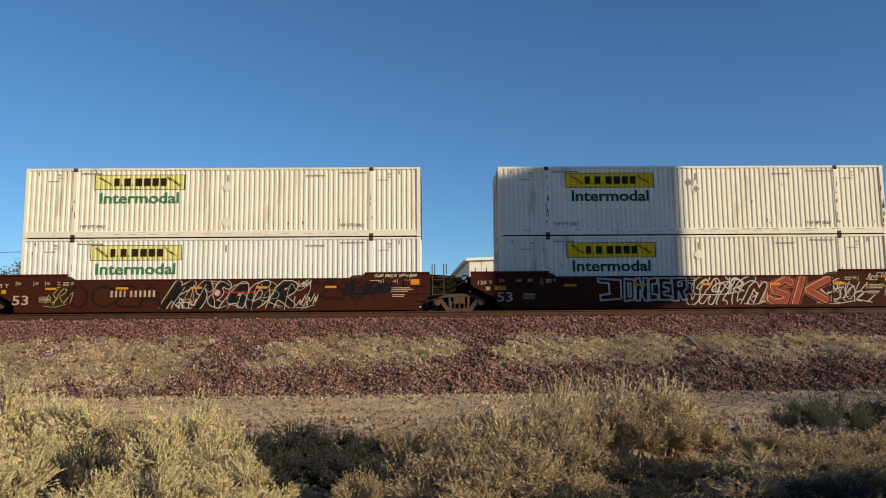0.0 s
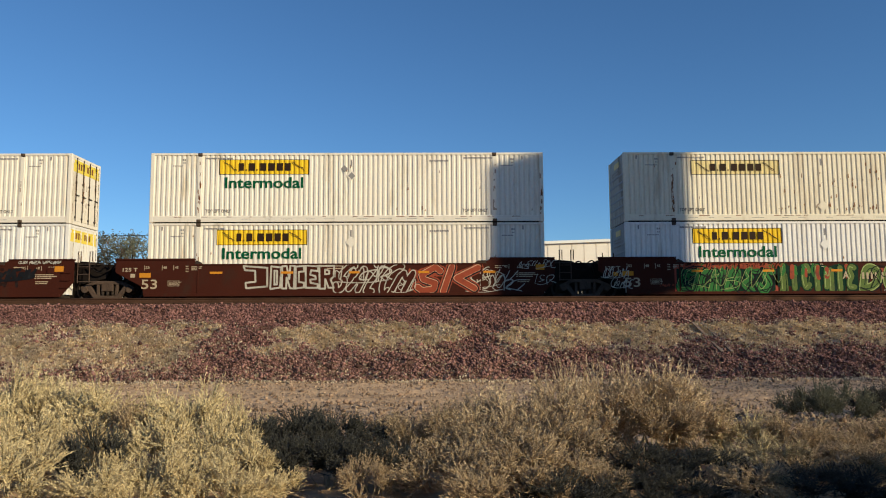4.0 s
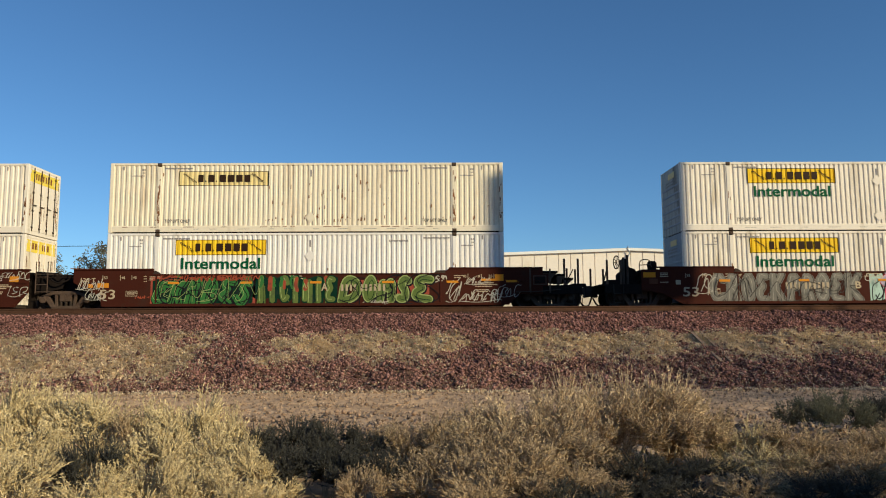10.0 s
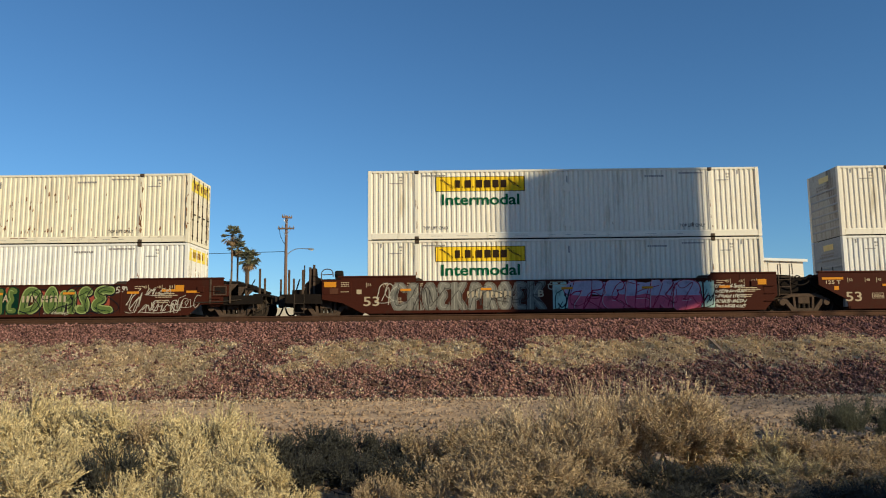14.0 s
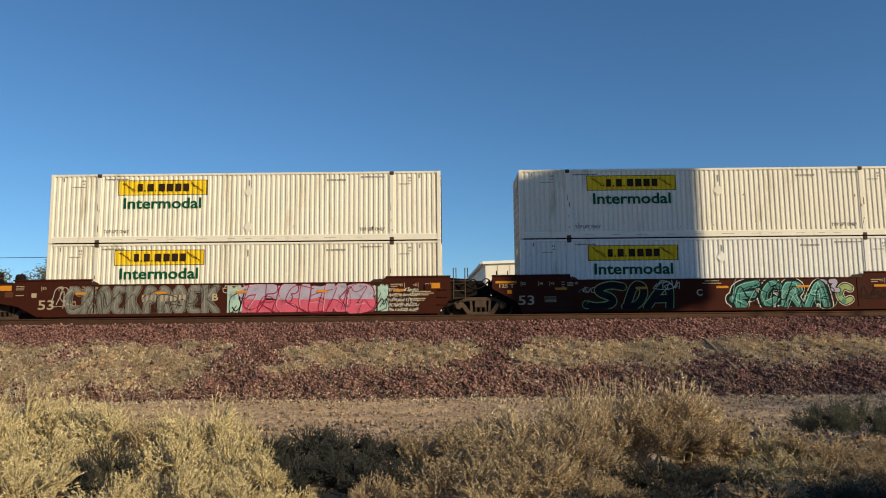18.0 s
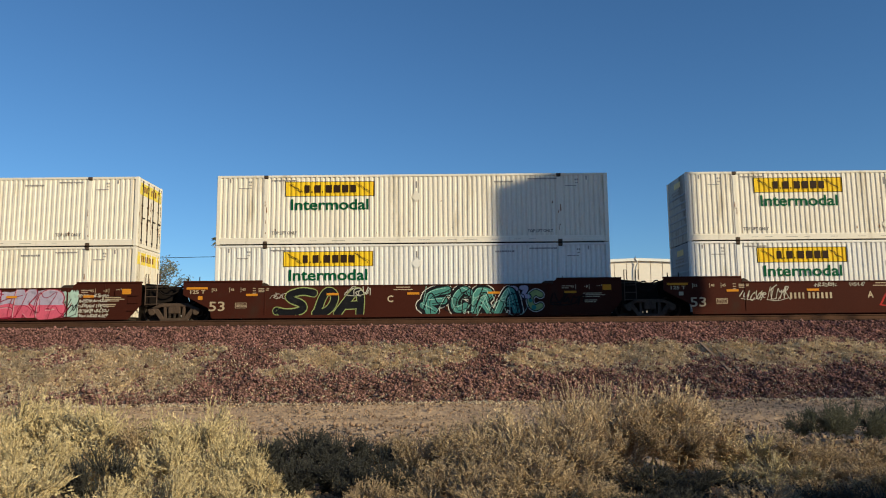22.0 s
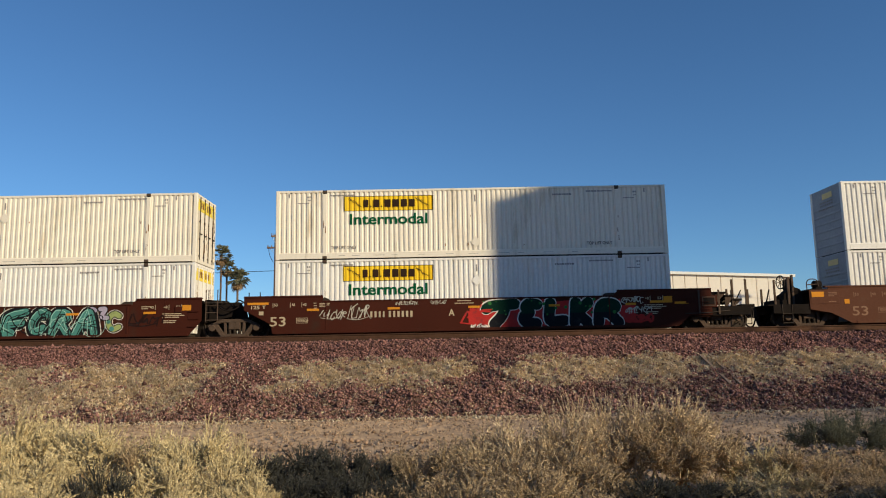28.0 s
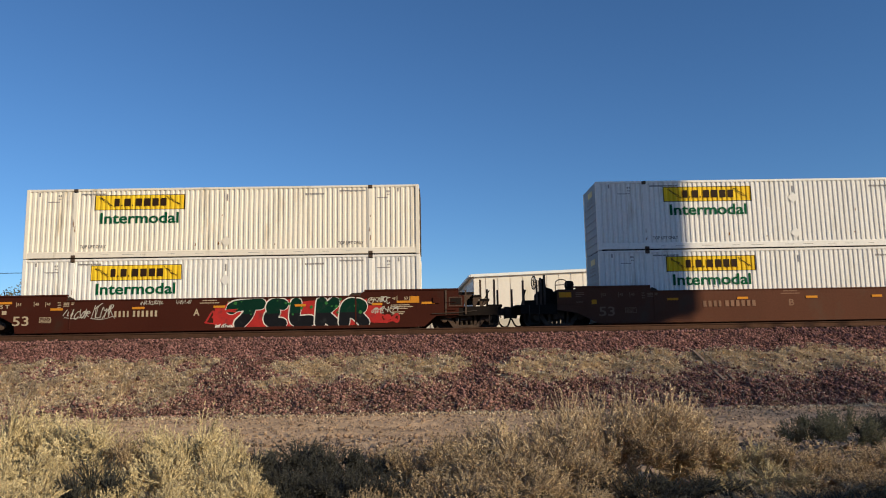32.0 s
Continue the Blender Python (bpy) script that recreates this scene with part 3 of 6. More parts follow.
# ---- containers ----
LONG, WIDE, TALL = 16.154, 2.591, 2.896
POSTS = (0.0, 2.02, LONG - 2.02, LONG)


def groove_line(x0, x1, flat=0.02, deep=0.058, pitch=0.202):
    """The corrugated section of a side between x0 and x1: (x, y) points; wide flats and narrow grooves."""
    n = max(1, round((x1 - x0) / pitch))
    step = (x1 - x0) / n
    pts = [(x0, flat)]
    for i in range(n):
        c = x0 + (i + 0.5) * step
        pts += [(c - 0.058, flat), (c - 0.030, deep), (c + 0.030, deep), (c + 0.058, flat)]
    return pts + [(x1, flat)]


def sheet(pts, z0, z1):
    """A folded sheet that stands up along (x, y) points."""
    s = Shape()
    k = len(pts)
    v = [(x, y, z) for z in (z0, z1) for x, y in pts]
    return s.face_set(v, [(i, i + 1, i + 1 + k, i + k) for i in range(k - 1)])


BAYS = [(0.10, 1.94), (2.10, LONG - 2.10), (LONG - 1.94, LONG - 0.10)]


def film(x0, x1, z0, z1, lift):
    """A printed film that follows the corrugation of the middle bay."""
    line = groove_line(*BAYS[1])
    pts = [(x, y - lift) for x, y in line if x0 < x < x1]
    return sheet([(x0, 0.02 - lift)] + pts + [(x1, 0.02 - lift)], z0, z1)


def small_marks(s, x0, z, h, widths, y):
    """A row of small bars that stand for writing too small to read."""
    x = x0
    for w in widths:
        s.face_set([(x, y, z), (x + w, y, z), (x + w, y, z + h), (x, y, z + h)], [(0, 1, 2, 3)])
        x += w + h * 0.35


def build_container(name, paint, label, sign="yellow", intermodal=True, scuffs=0, seed=0, sign_x=2.86, nose_paint=None):
    rng = random.Random(seed)
    t = thing(name, label, "container", "stacked containers on the train")
    side = Shape()
    for a, b in BAYS:
        w = sheet(groove_line(a, b), 0.27, 2.82)
        side.face_set(w.v, w.f)
    side_mesh = side.mesh("side_wall", paint)
    part("side_wall", side_mesh, None, t)
    part("side_wall", side_mesh, None, t, place=pose(LONG, WIDE, 0, 0, 0, 180))
    low = Shape().bar([(0.0, 0.035), (0.10, 0.035), (0.10, 0.30), (0.03, 0.30), (0.03, 0.275), (0.0, 0.255)], 0.16, LONG - 0.16).mesh("bottom_rail", paint)
    part("bottom_rail", low, None, t)
    part("bottom_rail", low, None, t, place=pose(LONG, WIDE, 0, 0, 0, 180))
    high = Shape().bar([(0.004, 2.80), (0.09, 2.80), (0.09, 2.893), (0.004, 2.893)], 0.16, LONG - 0.16).mesh("top_rail", paint, bevel=0.008)
    part("top_rail", high, None, t)
    part("top_rail", high, None, t, place=pose(LONG, WIDE, 0, 0, 0, 180))
    corner = Shape().box(0.0, 0.16, 0.0, 0.16, 0.0, TALL).mesh("corner_post", paint, bevel=0.015)
    for m in (pose(0, 0, 0), pose(LONG, 0, 0, 0, 0, 90), pose(LONG, WIDE, 0, 0, 0, 180), pose(0, WIDE, 0, 0, 0, 270)):
        part("corner_post", corner, None, t, place=m)
    post = Shape().box(-0.085, 0.085, -0.004, 0.13, 0.16, 2.74).mesh("stacking_post", paint, bevel=0.012)
    casting = Shape().box(-0.09, 0.09, -0.012, 0.16, -0.058, 0.058)
    casting.box(-0.045, 0.045, -0.02, -0.012, -0.035, 0.035)
    casting = casting.mesh("corner_casting", CASTING, bevel=0.012)
    for x in (POSTS[1], POSTS[2]):
        for y, turn in ((0, 0), (WIDE, 180)):
            part("stacking_post", post, None, t, place=pose(x, y, 0, 0, 0, turn))
            for z in (0.08, 2.835):
                part("corner_casting", casting, None, t, "dark steel corner casting", place=pose(x, y, z, 0, 0, turn))
    roof = Shape()
    n = 60
    v = [(x, y, 2.862 + (0.012 if i % 2 else 0)) for y in (0.08, WIDE - 0.08) for i, x in enumerate(np.linspace(0.14, LONG - 0.14, n))]
    roof.face_set(v, [(i, i + 1, i + 1 + n, i + n) for i in range(n - 1)])
    part("roof", roof, paint, t)
    # solid black block fills the stack slit, in place of its shadow line
    part("understructure", Shape().box(0.17, LONG - 0.17, 0.25, WIDE - 0.25, 0.002, 0.10), BLACK, t)
    part("floor", Shape().box(0.1, LONG - 0.1, 0.09, WIDE - 0.09, 0.10, 0.20), STEEL, t)
    # the closed front end, with pressed ribs; its white paint is greyed for shade
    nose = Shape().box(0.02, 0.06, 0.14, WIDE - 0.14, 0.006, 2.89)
    nose = part("front_end", nose, nose_paint or SHADED_NOSE, t, "grimy front end with pressed ribs, white paint greyed for shade", bevel=0.006)
    rib = Shape().box(-0.006, 0.022, 0.20, WIDE - 0.20, 0.34, 0.42).mesh("rib", SHADED_RIB, bevel=0.006)
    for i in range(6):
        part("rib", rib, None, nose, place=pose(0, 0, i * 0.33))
    tag_plate = Shape().box(-0.008, 0.0, 0.75, 1.55, 2.42, 2.66)
    part("name_plate", tag_plate, PALE_YELLOW, nose)
    m = Shape()
    for z in (1.95, 2.12, 2.24):
        y = 0.7
        while y < 1.8:
            w = rng.uniform(0.05, 0.18)
            m.face_set([(-0.012, y, z), (-0.012, y + w, z), (-0.012, y + w, z + 0.07), (-0.012, y, z + 0.07)], [(0, 1, 2, 3)])
            y += w + 0.05
    part("marking", m, MARKS, nose, kind="stuff")
    # the doors at the back end
    for z0_, z1_ in ((0.006, 0.165), (2.785, 2.89)):
        part("door_frame", Shape().box(LONG - 0.10, LONG - 0.012, 0.14, WIDE - 0.14, z0_, z1_), paint, t, bevel=0.006)
    for k in range(2):
        y0 = 0.15 + k * 1.15
        d = part("door", Shape().box(LONG - 0.06, LONG - 0.015, y0, y0 + 1.14, 0.17, 2.78), paint, t, bevel=0.008)
        for y in (y0 + 0.28, y0 + 0.86):
            rod = Shape().tube([(LONG + 0.012, y, 0.14), (LONG + 0.012, y, 2.80)], 0.019, 8)
            for z in (0.3, 1.0, 1.75, 2.6):
                rod.box(LONG - 0.016, LONG + 0.02, y - 0.05, y + 0.05, z - 0.035, z + 0.035)
            rod.box(LONG - 0.012, LONG + 0.03, y - 0.02, y + 0.26, 1.22, 1.26)
            part("lock_rod", rod, paint if seed % 2 else STEEL, d)
        yh = y0 + 0.005 if k == 0 else y0 + 1.085
        for z in (0.35, 0.9, 1.5, 2.1, 2.6):
            part("hinge", Shape().box(LONG - 0.015, LONG + 0.008, yh, yh + 0.05, z - 0.06, z + 0.06), paint, d, bevel=0.004)
        film_z = 2.20
        part("placard", Shape().box(LONG - 0.0155, LONG - 0.008, y0 + 0.004, y0 + 1.136, film_z, film_z + 0.5), LEMON, d, "yellow printed placard")
        y = y0 + (0.42 if k == 0 else 0.04)
        while y < y0 + (1.0 if k == 0 else 0.62):
            w = rng.uniform(0.10, 0.16)
            part("printed_bar", Shape().box(LONG - 0.008, LONG - 0.006, y, y + w, film_z + 0.13, film_z + 0.39), RUST, d)
            y += w + 0.07
        peel = Shape()
        for _ in range(16):
            y, z, w, h = y0 + rng.choice([0.28, 0.86, 0.06, 1.0]) + rng.uniform(-0.05, 0.05), rng.uniform(0.25, 1.7), rng.uniform(0.01, 0.035), rng.uniform(0.15, 0.7)
            peel.box(LONG - 0.0155, LONG - 0.012, y, y + w, z, min(2.2, z + h))
        part("rust_streak", peel, RUST, d, kind="stuff")
    part("door_gasket", Shape().box(LONG - 0.04, LONG + 0.004, WIDE - 0.155, WIDE - 0.145, 0.17, 2.78), BLACK, t, "thin dark strip at the far door edge")
    # the printed sign on the near side and its word
    film_mat = {"yellow": YELLOW, "pale": PALE_YELLOW, "faded": FADED}[sign]
    x0, x1, z0, z1 = sign_x, sign_x + 3.63, *((2.02, 2.60) if intermodal else (1.97, 2.53))
    part("sign_border", film(x0 - 0.025, x1 + 0.025, z0 - 0.025, z1 + 0.025, 0.003), BROWNINK, t)
    sign_ob = part("sign_panel", film(x0, x1, z0, z1, 0.006), film_mat, t, "faded yellow sign panel" if sign != "yellow" else "yellow sign panel with dark bars")
    xa, zb, zt = x0 + 0.78, z0 + 0.13, z1 - 0.13
    for w, gap in ((0.2, 0.07), (0.055, 0.08), (0.24, 0.06), (0.055, 0.1), (0.26, 0.08), (0.26, 0.08), (0.26, 0.08), (0.24, 0.0)):
        h = 0.06 if w < 0.1 else zt - zb
        part("printed_bar", Shape().box(xa, xa + w, 0.0085, 0.0105, zb, zb + h), BROWNINK, sign_ob)
        xa += w + gap
    sketch = Shape()
    for ex in (x0 + 0.12, x1 - 0.75):
        for k in range(5):
            p = [(ex + rng.uniform(0, 0.12) + i * 0.1, z1 - 0.08 - i * 0.07 + rng.uniform(-0.05, 0.05)) for i in range(6)]
            sketch.ribbon(p, 0.012, 0.0105 - k * 0.0004)
    part("scroll_drawing", sketch, BROWNINK, sign_ob, kind="stuff")
    if intermodal:
        part("word", words("Intermodal", x0 + 0.21, 1.44, 0.45, 0.012, 3.21, 0.014), FADEDINK if sign == "faded" else GREENINK, t, "dark green painted word")
    for x in (2.28, LONG - 3.35):
        part("word", words("TOP LIFT ONLY", x, 0.42, 0.13, 0.013, 1.05, 0.003), STENCIL, t)
    # small markings, hatch plates and scuffs
    m = Shape()
    for x in (2.25, LONG - 3.3):
        small_marks(m, x, 2.64, 0.06, [rng.uniform(0.06, 0.2) for _ in range(7)], 0.0125)
    for x in (1.2, LONG - 1.45):
        small_marks(m, x + 0.1, 2.58, 0.07, [0.06, 0.05], 0.0125)
        small_marks(m, x + 0.12, 2.46, 0.045, [0.05, 0.04], 0.0125)
        small_marks(m, x - 0.3, 2.34, 0.035, [rng.uniform(0.04, 0.1) for _ in range(6)], 0.0125)
    small_marks(m, LONG - 4.7, 2.52, 0.07, [0.06, 0.07, 0.06, 0.12, 0.07, 0.07, 0.06, 0.1], 0.0125)
    part("marking", m, MARKS, t, kind="stuff")
    for z in ((0.62, 2.1) if seed % 3 == 0 else (0.62,) if seed % 3 == 1 else (1.95,)):
        part("diamond_plate", Shape().plate([(8.23, z - 0.24), (8.46, z), (8.23, z + 0.24), (8.0, z)], 0.004, 0.014), paint, t, "white diamond-shaped placard holder", bevel=0.003)
    if seed == 2:
        for x, z in ((7.95, 2.22), (8.25, 1.93)):
            part("diamond_placard", Shape().plate([(x, z - 0.15), (x + 0.15, z), (x, z + 0.15), (x - 0.15, z)], 0.0, 0.012), MARKS, t, "dark diamond-shaped placard")
    for x, z0_, z1_ in ((8.21, 2.32, 2.60), (0.52, 2.60, 2.76), (LONG - 0.9, 2.60, 2.76)):
        part("hook_slot", Shape().box(x, x + 0.055, 0.008, 0.016, z0_, z1_), MARKS, t)
    slots = Shape()
    x = 2.6
    while x < LONG - 2.8:
        w = rng.uniform(0.2, 0.55)
        slots.box(x, x + w, -0.003, 0.001, 0.135, 0.15)
        x += w + rng.uniform(0.25, 0.9)
    part("rail_slot", slots, MARKS, t, kind="stuff")
    if scuffs:
        r = Shape()
        for _ in range(scuffs):
            x = rng.choice([rng.uniform(6.5, 11.5), rng.uniform(6.5, 11.5), rng.uniform(0.3, LONG - 0.3)])
            z = rng.choice([rng.uniform(0.42, 0.62), rng.uniform(0.42, 0.62), rng.uniform(0.9, 2.4)])
            w, h = rng.uniform(0.02, 0.06), rng.uniform(0.04, 0.2)
            r.plate([(x, z), (x + w, z + 0.02), (x + w * 0.8, z + h), (x + 0.01, z + h * 0.9)], 0.0135, 0.018)
        part("rust_mark", r, RUST, t, "brown rust streaks", kind="stuff")
    rp = Shape()
    for x in (POSTS[1], POSTS[2]):
        for _ in range(3 + scuffs // 6):
            z, w, h = rng.uniform(0.3, 1.6), rng.uniform(0.02, 0.05), rng.uniform(0.06, 0.3)
            a = x + rng.uniform(-0.07, 0.03)
            rp.plate([(a, z), (a + w, z), (a + w * 0.7, z + h), (a + 0.005, z + h)], -0.0075, -0.0045)
    if scuffs > 9:
        for x in (POSTS[1], POSTS[2], LONG - 0.10):
            for _ in range(9):
                z, w, h = rng.uniform(0.25, 2.4), rng.uniform(0.02, 0.07), rng.uniform(0.05, 0.28)
                a = x + rng.uniform(-0.07, 0.02)
                rp.plate([(a, z), (a + w * 0.8, z + 0.01), (a + w, z + h * 0.6), (a + w * 0.5, z + h), (a + 0.005, z + h * 0.8)], -0.0085, -0.0048)
        for _ in range(22):
            x, w = rng.uniform(0.3, LONG - 1.0), rng.uniform(0.06, 0.4)
            rp.plate([(x, 0.215), (x + w, 0.22), (x + w * 0.9, 0.235 + rng.uniform(0, 0.012)), (x + 0.02, 0.24)], -0.004, -0.0015)
    part("rust_mark", rp, RUST, t, "rust on the stacking posts", kind="stuff")
    return t


# ---- well cars ----
SIDE = -0.20           # near face of the wells, from the near side of the containers
CHORD, RAISED, SILL = 1.47, 1.70, 0.20
GLYPH = {
    "A": ((0, 0, .5, 1, 1, 0), (.2, .38, .8, .38)),
    "B": ((0, 0, 0, 1, .8, .88, .75, .58, .1, .52, .9, .45, .9, .1, 0, 0),),
    "C": ((1, .85, .5, 1, .05, .6, .1, .15, .6, 0, 1, .18),),
    "D": ((0, 0, 0, 1, .7, .9, 1, .5, .7, .08, 0, 0),),
}
GLYPH.update({
    "E": ((1, 1, .05, .95, 0, .5, .05, .05, 1, 0), (0, .5, .8, .52)),
    "I": ((.5, 0, .5, 1), (.1, 1, .9, 1), (.1, 0, .9, 0)),
    "K": ((0, 0, .05, 1), (.95, 1, .1, .45, 1, 0)),
    "L": ((.1, 1, 0, .05, .95, 0),),
})
GLYPH.update({
    "M": ((0, 0, .1, 1, .5, .4, .9, 1, 1, 0),),
    "N": ((0, 0, .05, 1, .9, .05, 1, 1),),
    "O": ((.5, 1, .05, .75, .05, .25, .5, 0, .95, .25, .95, .75, .5, 1),),
    "R": ((0, 0, 0, 1, .85, .85, .8, .55, .1, .48, 1, 0),),
    "S": ((.95, .9, .4, 1, .05, .75, .5, .5, .95, .28, .55, 0, .05, .12),),
    "T": ((0, .95, 1, 1), (.5, 1, .45, 0)),
    "U": ((0, 1, .05, .2, .5, 0, .95, .2, 1, 1),),
})


def rounded(points, times=2):
    """Cuts the corners of a line, so that it runs in curves."""
    for _ in range(times):
        q = [points[0]]
        for a, b in zip(points, points[1:]):
            q += [(a[0] * 0.75 + b[0] * 0.25, a[1] * 0.75 + b[1] * 0.25), (a[0] * 0.25 + b[0] * 0.75, a[1] * 0.25 + b[1] * 0.75)]
        points = q + [points[-1]]
    return points


FAT = {
    "A": ((0, 0, .3, .75, .55, 1, .8, .7, 1, 0), (.25, .35, .8, .35)),
    "B": ((.1, 0, .12, .95, .8, .9, .8, .6, .2, .52, .95, .42, .85, .05, .1, .02),),
    "C": ((1, .82, .55, 1, .1, .75, .05, .3, .5, .02, 1, .2),),
    "D": ((.15, 0, .2, 1, .75, .92, 1, .5, .75, .08, .1, .02),),
    "E": ((.95, .92, .3, 1, .1, .75, .6, .55, .05, .4, .1, .08, .95, .05),),
}
FAT.update({
    "F": ((1, .95, .3, .95, .15, .6, .3, 0), (.2, .5, .85, .5), (0, .2, .5, .12)),
    "K": ((.1, 0, .12, 1), (.95, .98, .25, .5, 1, 0)),
    "L": ((.2, 1, .12, .25, .3, .1, 1, .12),),
    "M": ((0, 0, .1, .95, .5, .4, .9, .95, 1, 0),),
    "O": ((.5, 1, .08, .75, .08, .25, .5, 0, .92, .25, .92, .75, .5, 1),),
    "P": ((.1, 0, .1, .95, .85, .9, .85, .55, .15, .45),),
})
FAT.update({
    "R": ((.1, 0, .1, .95, .85, .88, .85, .6, .2, .48, .55, .45, 1, 0),),
    "S": ((1, .85, .6, 1, .2, .8, .35, .58, .8, .42, .85, .12, .4, 0, 0, .12),),
    "T": ((0, .72, .15, .88, 1, .95), (.68, .9, .6, .45, .35, 0)),
    "Z": ((.1, .9, .9, .95, .1, .1, .95, .05),),
    "|": ((.5, 0, .45, .5, .5, 1),),
})
# hollow letters, drawn as the rim of square block letters
RIM = {
    "D": ((0, 1, .9, .95, .95, .1, .1, 0, .05, .25, .45, .3, .45, .8, .05, .8, 0, 1),),
    "O": ((0, 0, .05, 1, 1, .97, .97, .02, 0, 0), (.35, .2, .38, .8, .65, .8, .62, .2, .35, .2)),
    "N": ((0, 0, 0, 1, .35, 1, .6, .45, .65, 1, 1, 1, 1, 0, .65, 0, .4, .5, .35, 0, 0, 0),),
}
RIM.update({
    "C": ((1, 1, 0, .97, .03, 0, 1, .03, 1, .25, .4, .28, .4, .75, 1, .75, 1, 1),),
    "E": ((1, 1, 0, 1, .03, 0, 1, 0, 1, .2, .4, .22, .4, .4, .8, .42, .8, .58, .4, .6, .4, .78, 1, .8, 1, 1),),
    "R": ((0, 0, 0, 1, 1, 1, 1, .5, .75, .42, 1, 0, .65, 0, .4, .4, .38, 0, 0, 0), (.38, .62, .4, .82, .68, .8, .66, .62, .38, .62)),
})


def stroke(s, points, width, y, low, high):
    """A sprayed stroke with round ends and joints, within the height from low to high."""
    pts = [Vector((p[0], p[1])) for p in points]
    k = len(s.f)

    def lay(loop):
        nonlocal k
        s.face_set([(q.x, y - 0.00003 * (k % 60), min(high, max(low, q.y))) for q in loop], [tuple(range(len(loop)))])
        k += 1

    for a, b in zip(pts, pts[1:]):
        d = (b - a).normalized()
        n = Vector((-d.y, d.x)) * width / 2
        lay([a - n, b - n, b + n, a + n])
    for p in pts:
        lay([p + Vector((math.cos(t * 0.6283), math.sin(t * 0.6283))) * width / 2 for t in range(10)])


def mural(car, letters, cells, z0, z1, layers, seed=0, curve=2, lean=0.0, rough=0.04, glyphs=FAT, lift=0.003, top=1.43):
    """Spray-painted letters. cells: where each begins along the car, and the end of the last; layers from the back: (name, paint, stroke width,
    shift in x and z, and the span of height that it covers). Each letter is a part that lies over the one before; its upper layers lie on it."""
    rng = random.Random(seed)
    y = SIDE - lift
    for i, ch in enumerate(letters):
        ox, w = cells[i], cells[i + 1] - cells[i]
        fat = max(l[2] for l in layers)
        strokes = []
        for g in glyphs[ch]:
            p = [(g[j] + rng.uniform(-rough, rough), g[j + 1] + rng.uniform(-rough, rough)) for j in range(0, len(g), 2)]
            p = [(ox + fat * 0.36 + a * max(0.1, w - fat * 0.72) + lean * (b - 0.5), z0 + fat * 0.4 + b * (z1 - z0 - fat * 0.8)) for a, b in p]
            strokes.append(rounded(p, curve) if curve else p)
        base = None
        for name, paint, width, dx, dz, *span in layers:
            lo, hi = span or (SILL + 0.015, top)
            s = Shape()
            for p in strokes:
                stroke(s, [(a + dx, b + dz) for a, b in p], width, y, lo, hi)
            ob = part("painted_letter" if base is None else name, s, paint, base or car)
            base = base or ob
            y -= 0.0022 if len(letters) < 3 else 0.0009


def drips(car, x0, x1, z0, z1, paint, count, width, seed, lift):
    """Single runs of paint down the side."""
    rng = random.Random(seed)
    for i in range(count):
        x = x0 + (x1 - x0) * (i + rng.uniform(0.2, 0.8)) / count
        s = Shape()
        a, b = z0 + rng.uniform(0, 0.25) * (z1 - z0), z1 - rng.uniform(0, 0.35) * (z1 - z0)
        stroke(s, rounded([(x, b), (x + rng.uniform(-0.08, 0.08), (a + b) / 2), (x + rng.uniform(-0.05, 0.05), a)]), width * rng.uniform(0.6, 1.2), SIDE - lift, SILL + 0.015, 1.43)
        part("painted_run", s, paint, car)


def scrawl(car, x0, x1, z0, z1, paint, width, seed, lines=3, name="painted_scrawl", lift=0.0):
    """A thin hand-sprayed scrawl that cannot be read: quick loops and slashes, and a line under them."""
    rng = random.Random(seed)
    s = Shape()
    count = max(3, int((x1 - x0) / ((z1 - z0) * 0.42)) + lines - 2)
    y, step = SIDE - 0.0035 - lift, 0.0006 if lift else 0.0016
    for k in range(count):
        g = GLYPH[rng.choice("ACEKMNRSU")][0]
        w, h = (x1 - x0) / count * rng.uniform(1.0, 1.9), (z1 - z0) * rng.uniform(0.55, 1.0)
        ox, oz, lean = x0 + (x1 - x0) * (k + rng.uniform(-0.3, 0.3)) / count, z0 + rng.uniform(0, 0.25) * (z1 - z0), rng.uniform(0.1, 0.5)
        p = [(ox + (g[j] + rng.uniform(-0.25, 0.25)) * w + lean * g[j + 1] * h, min(z1 + 0.02, oz + (g[j + 1] + rng.uniform(-0.2, 0.2)) * h)) for j in range(0, len(g), 2)]
        s.ribbon(rounded(p, 2), width * rng.uniform(0.7, 1.1), y - step * k, SILL + 0.015, RAISED - 0.06 if x0 > 13.9 or x1 < 1.9 else CHORD - 0.035)
    if lines > 2:
        s.ribbon(rounded([(x0, z0 + 0.05), (x0 * 0.5 + x1 * 0.5, z0 - 0.02), (x1, z0 + 0.12)], 2), width * 0.7, y - step * count)
    part(name, s, paint, car, kind="stuff")


def patch(car, x0, x1, z0, z1, paint, seed, y=0.0022, name="painted_ground"):
    """A field of colour behind letters, with an uneven rim."""
    rng = random.Random(seed)
    n = 22
    top = [(x0 + (x1 - x0) * i / n, z1 - rng.uniform(0, 0.16)) for i in range(n + 1)]
    low = [(x1 - (x1 - x0) * i / n, z0 + rng.uniform(0, 0.12)) for i in range(n + 1)]
    s = Shape()
    v = [(x, SIDE - y, z) for x, z in top + low]
    s.face_set(v, [(i, i + 1, 2 * n - i, 2 * n + 1 - i) for i in range(n)])
    part(name, s, paint, car, kind="stuff")


WHEEL = None


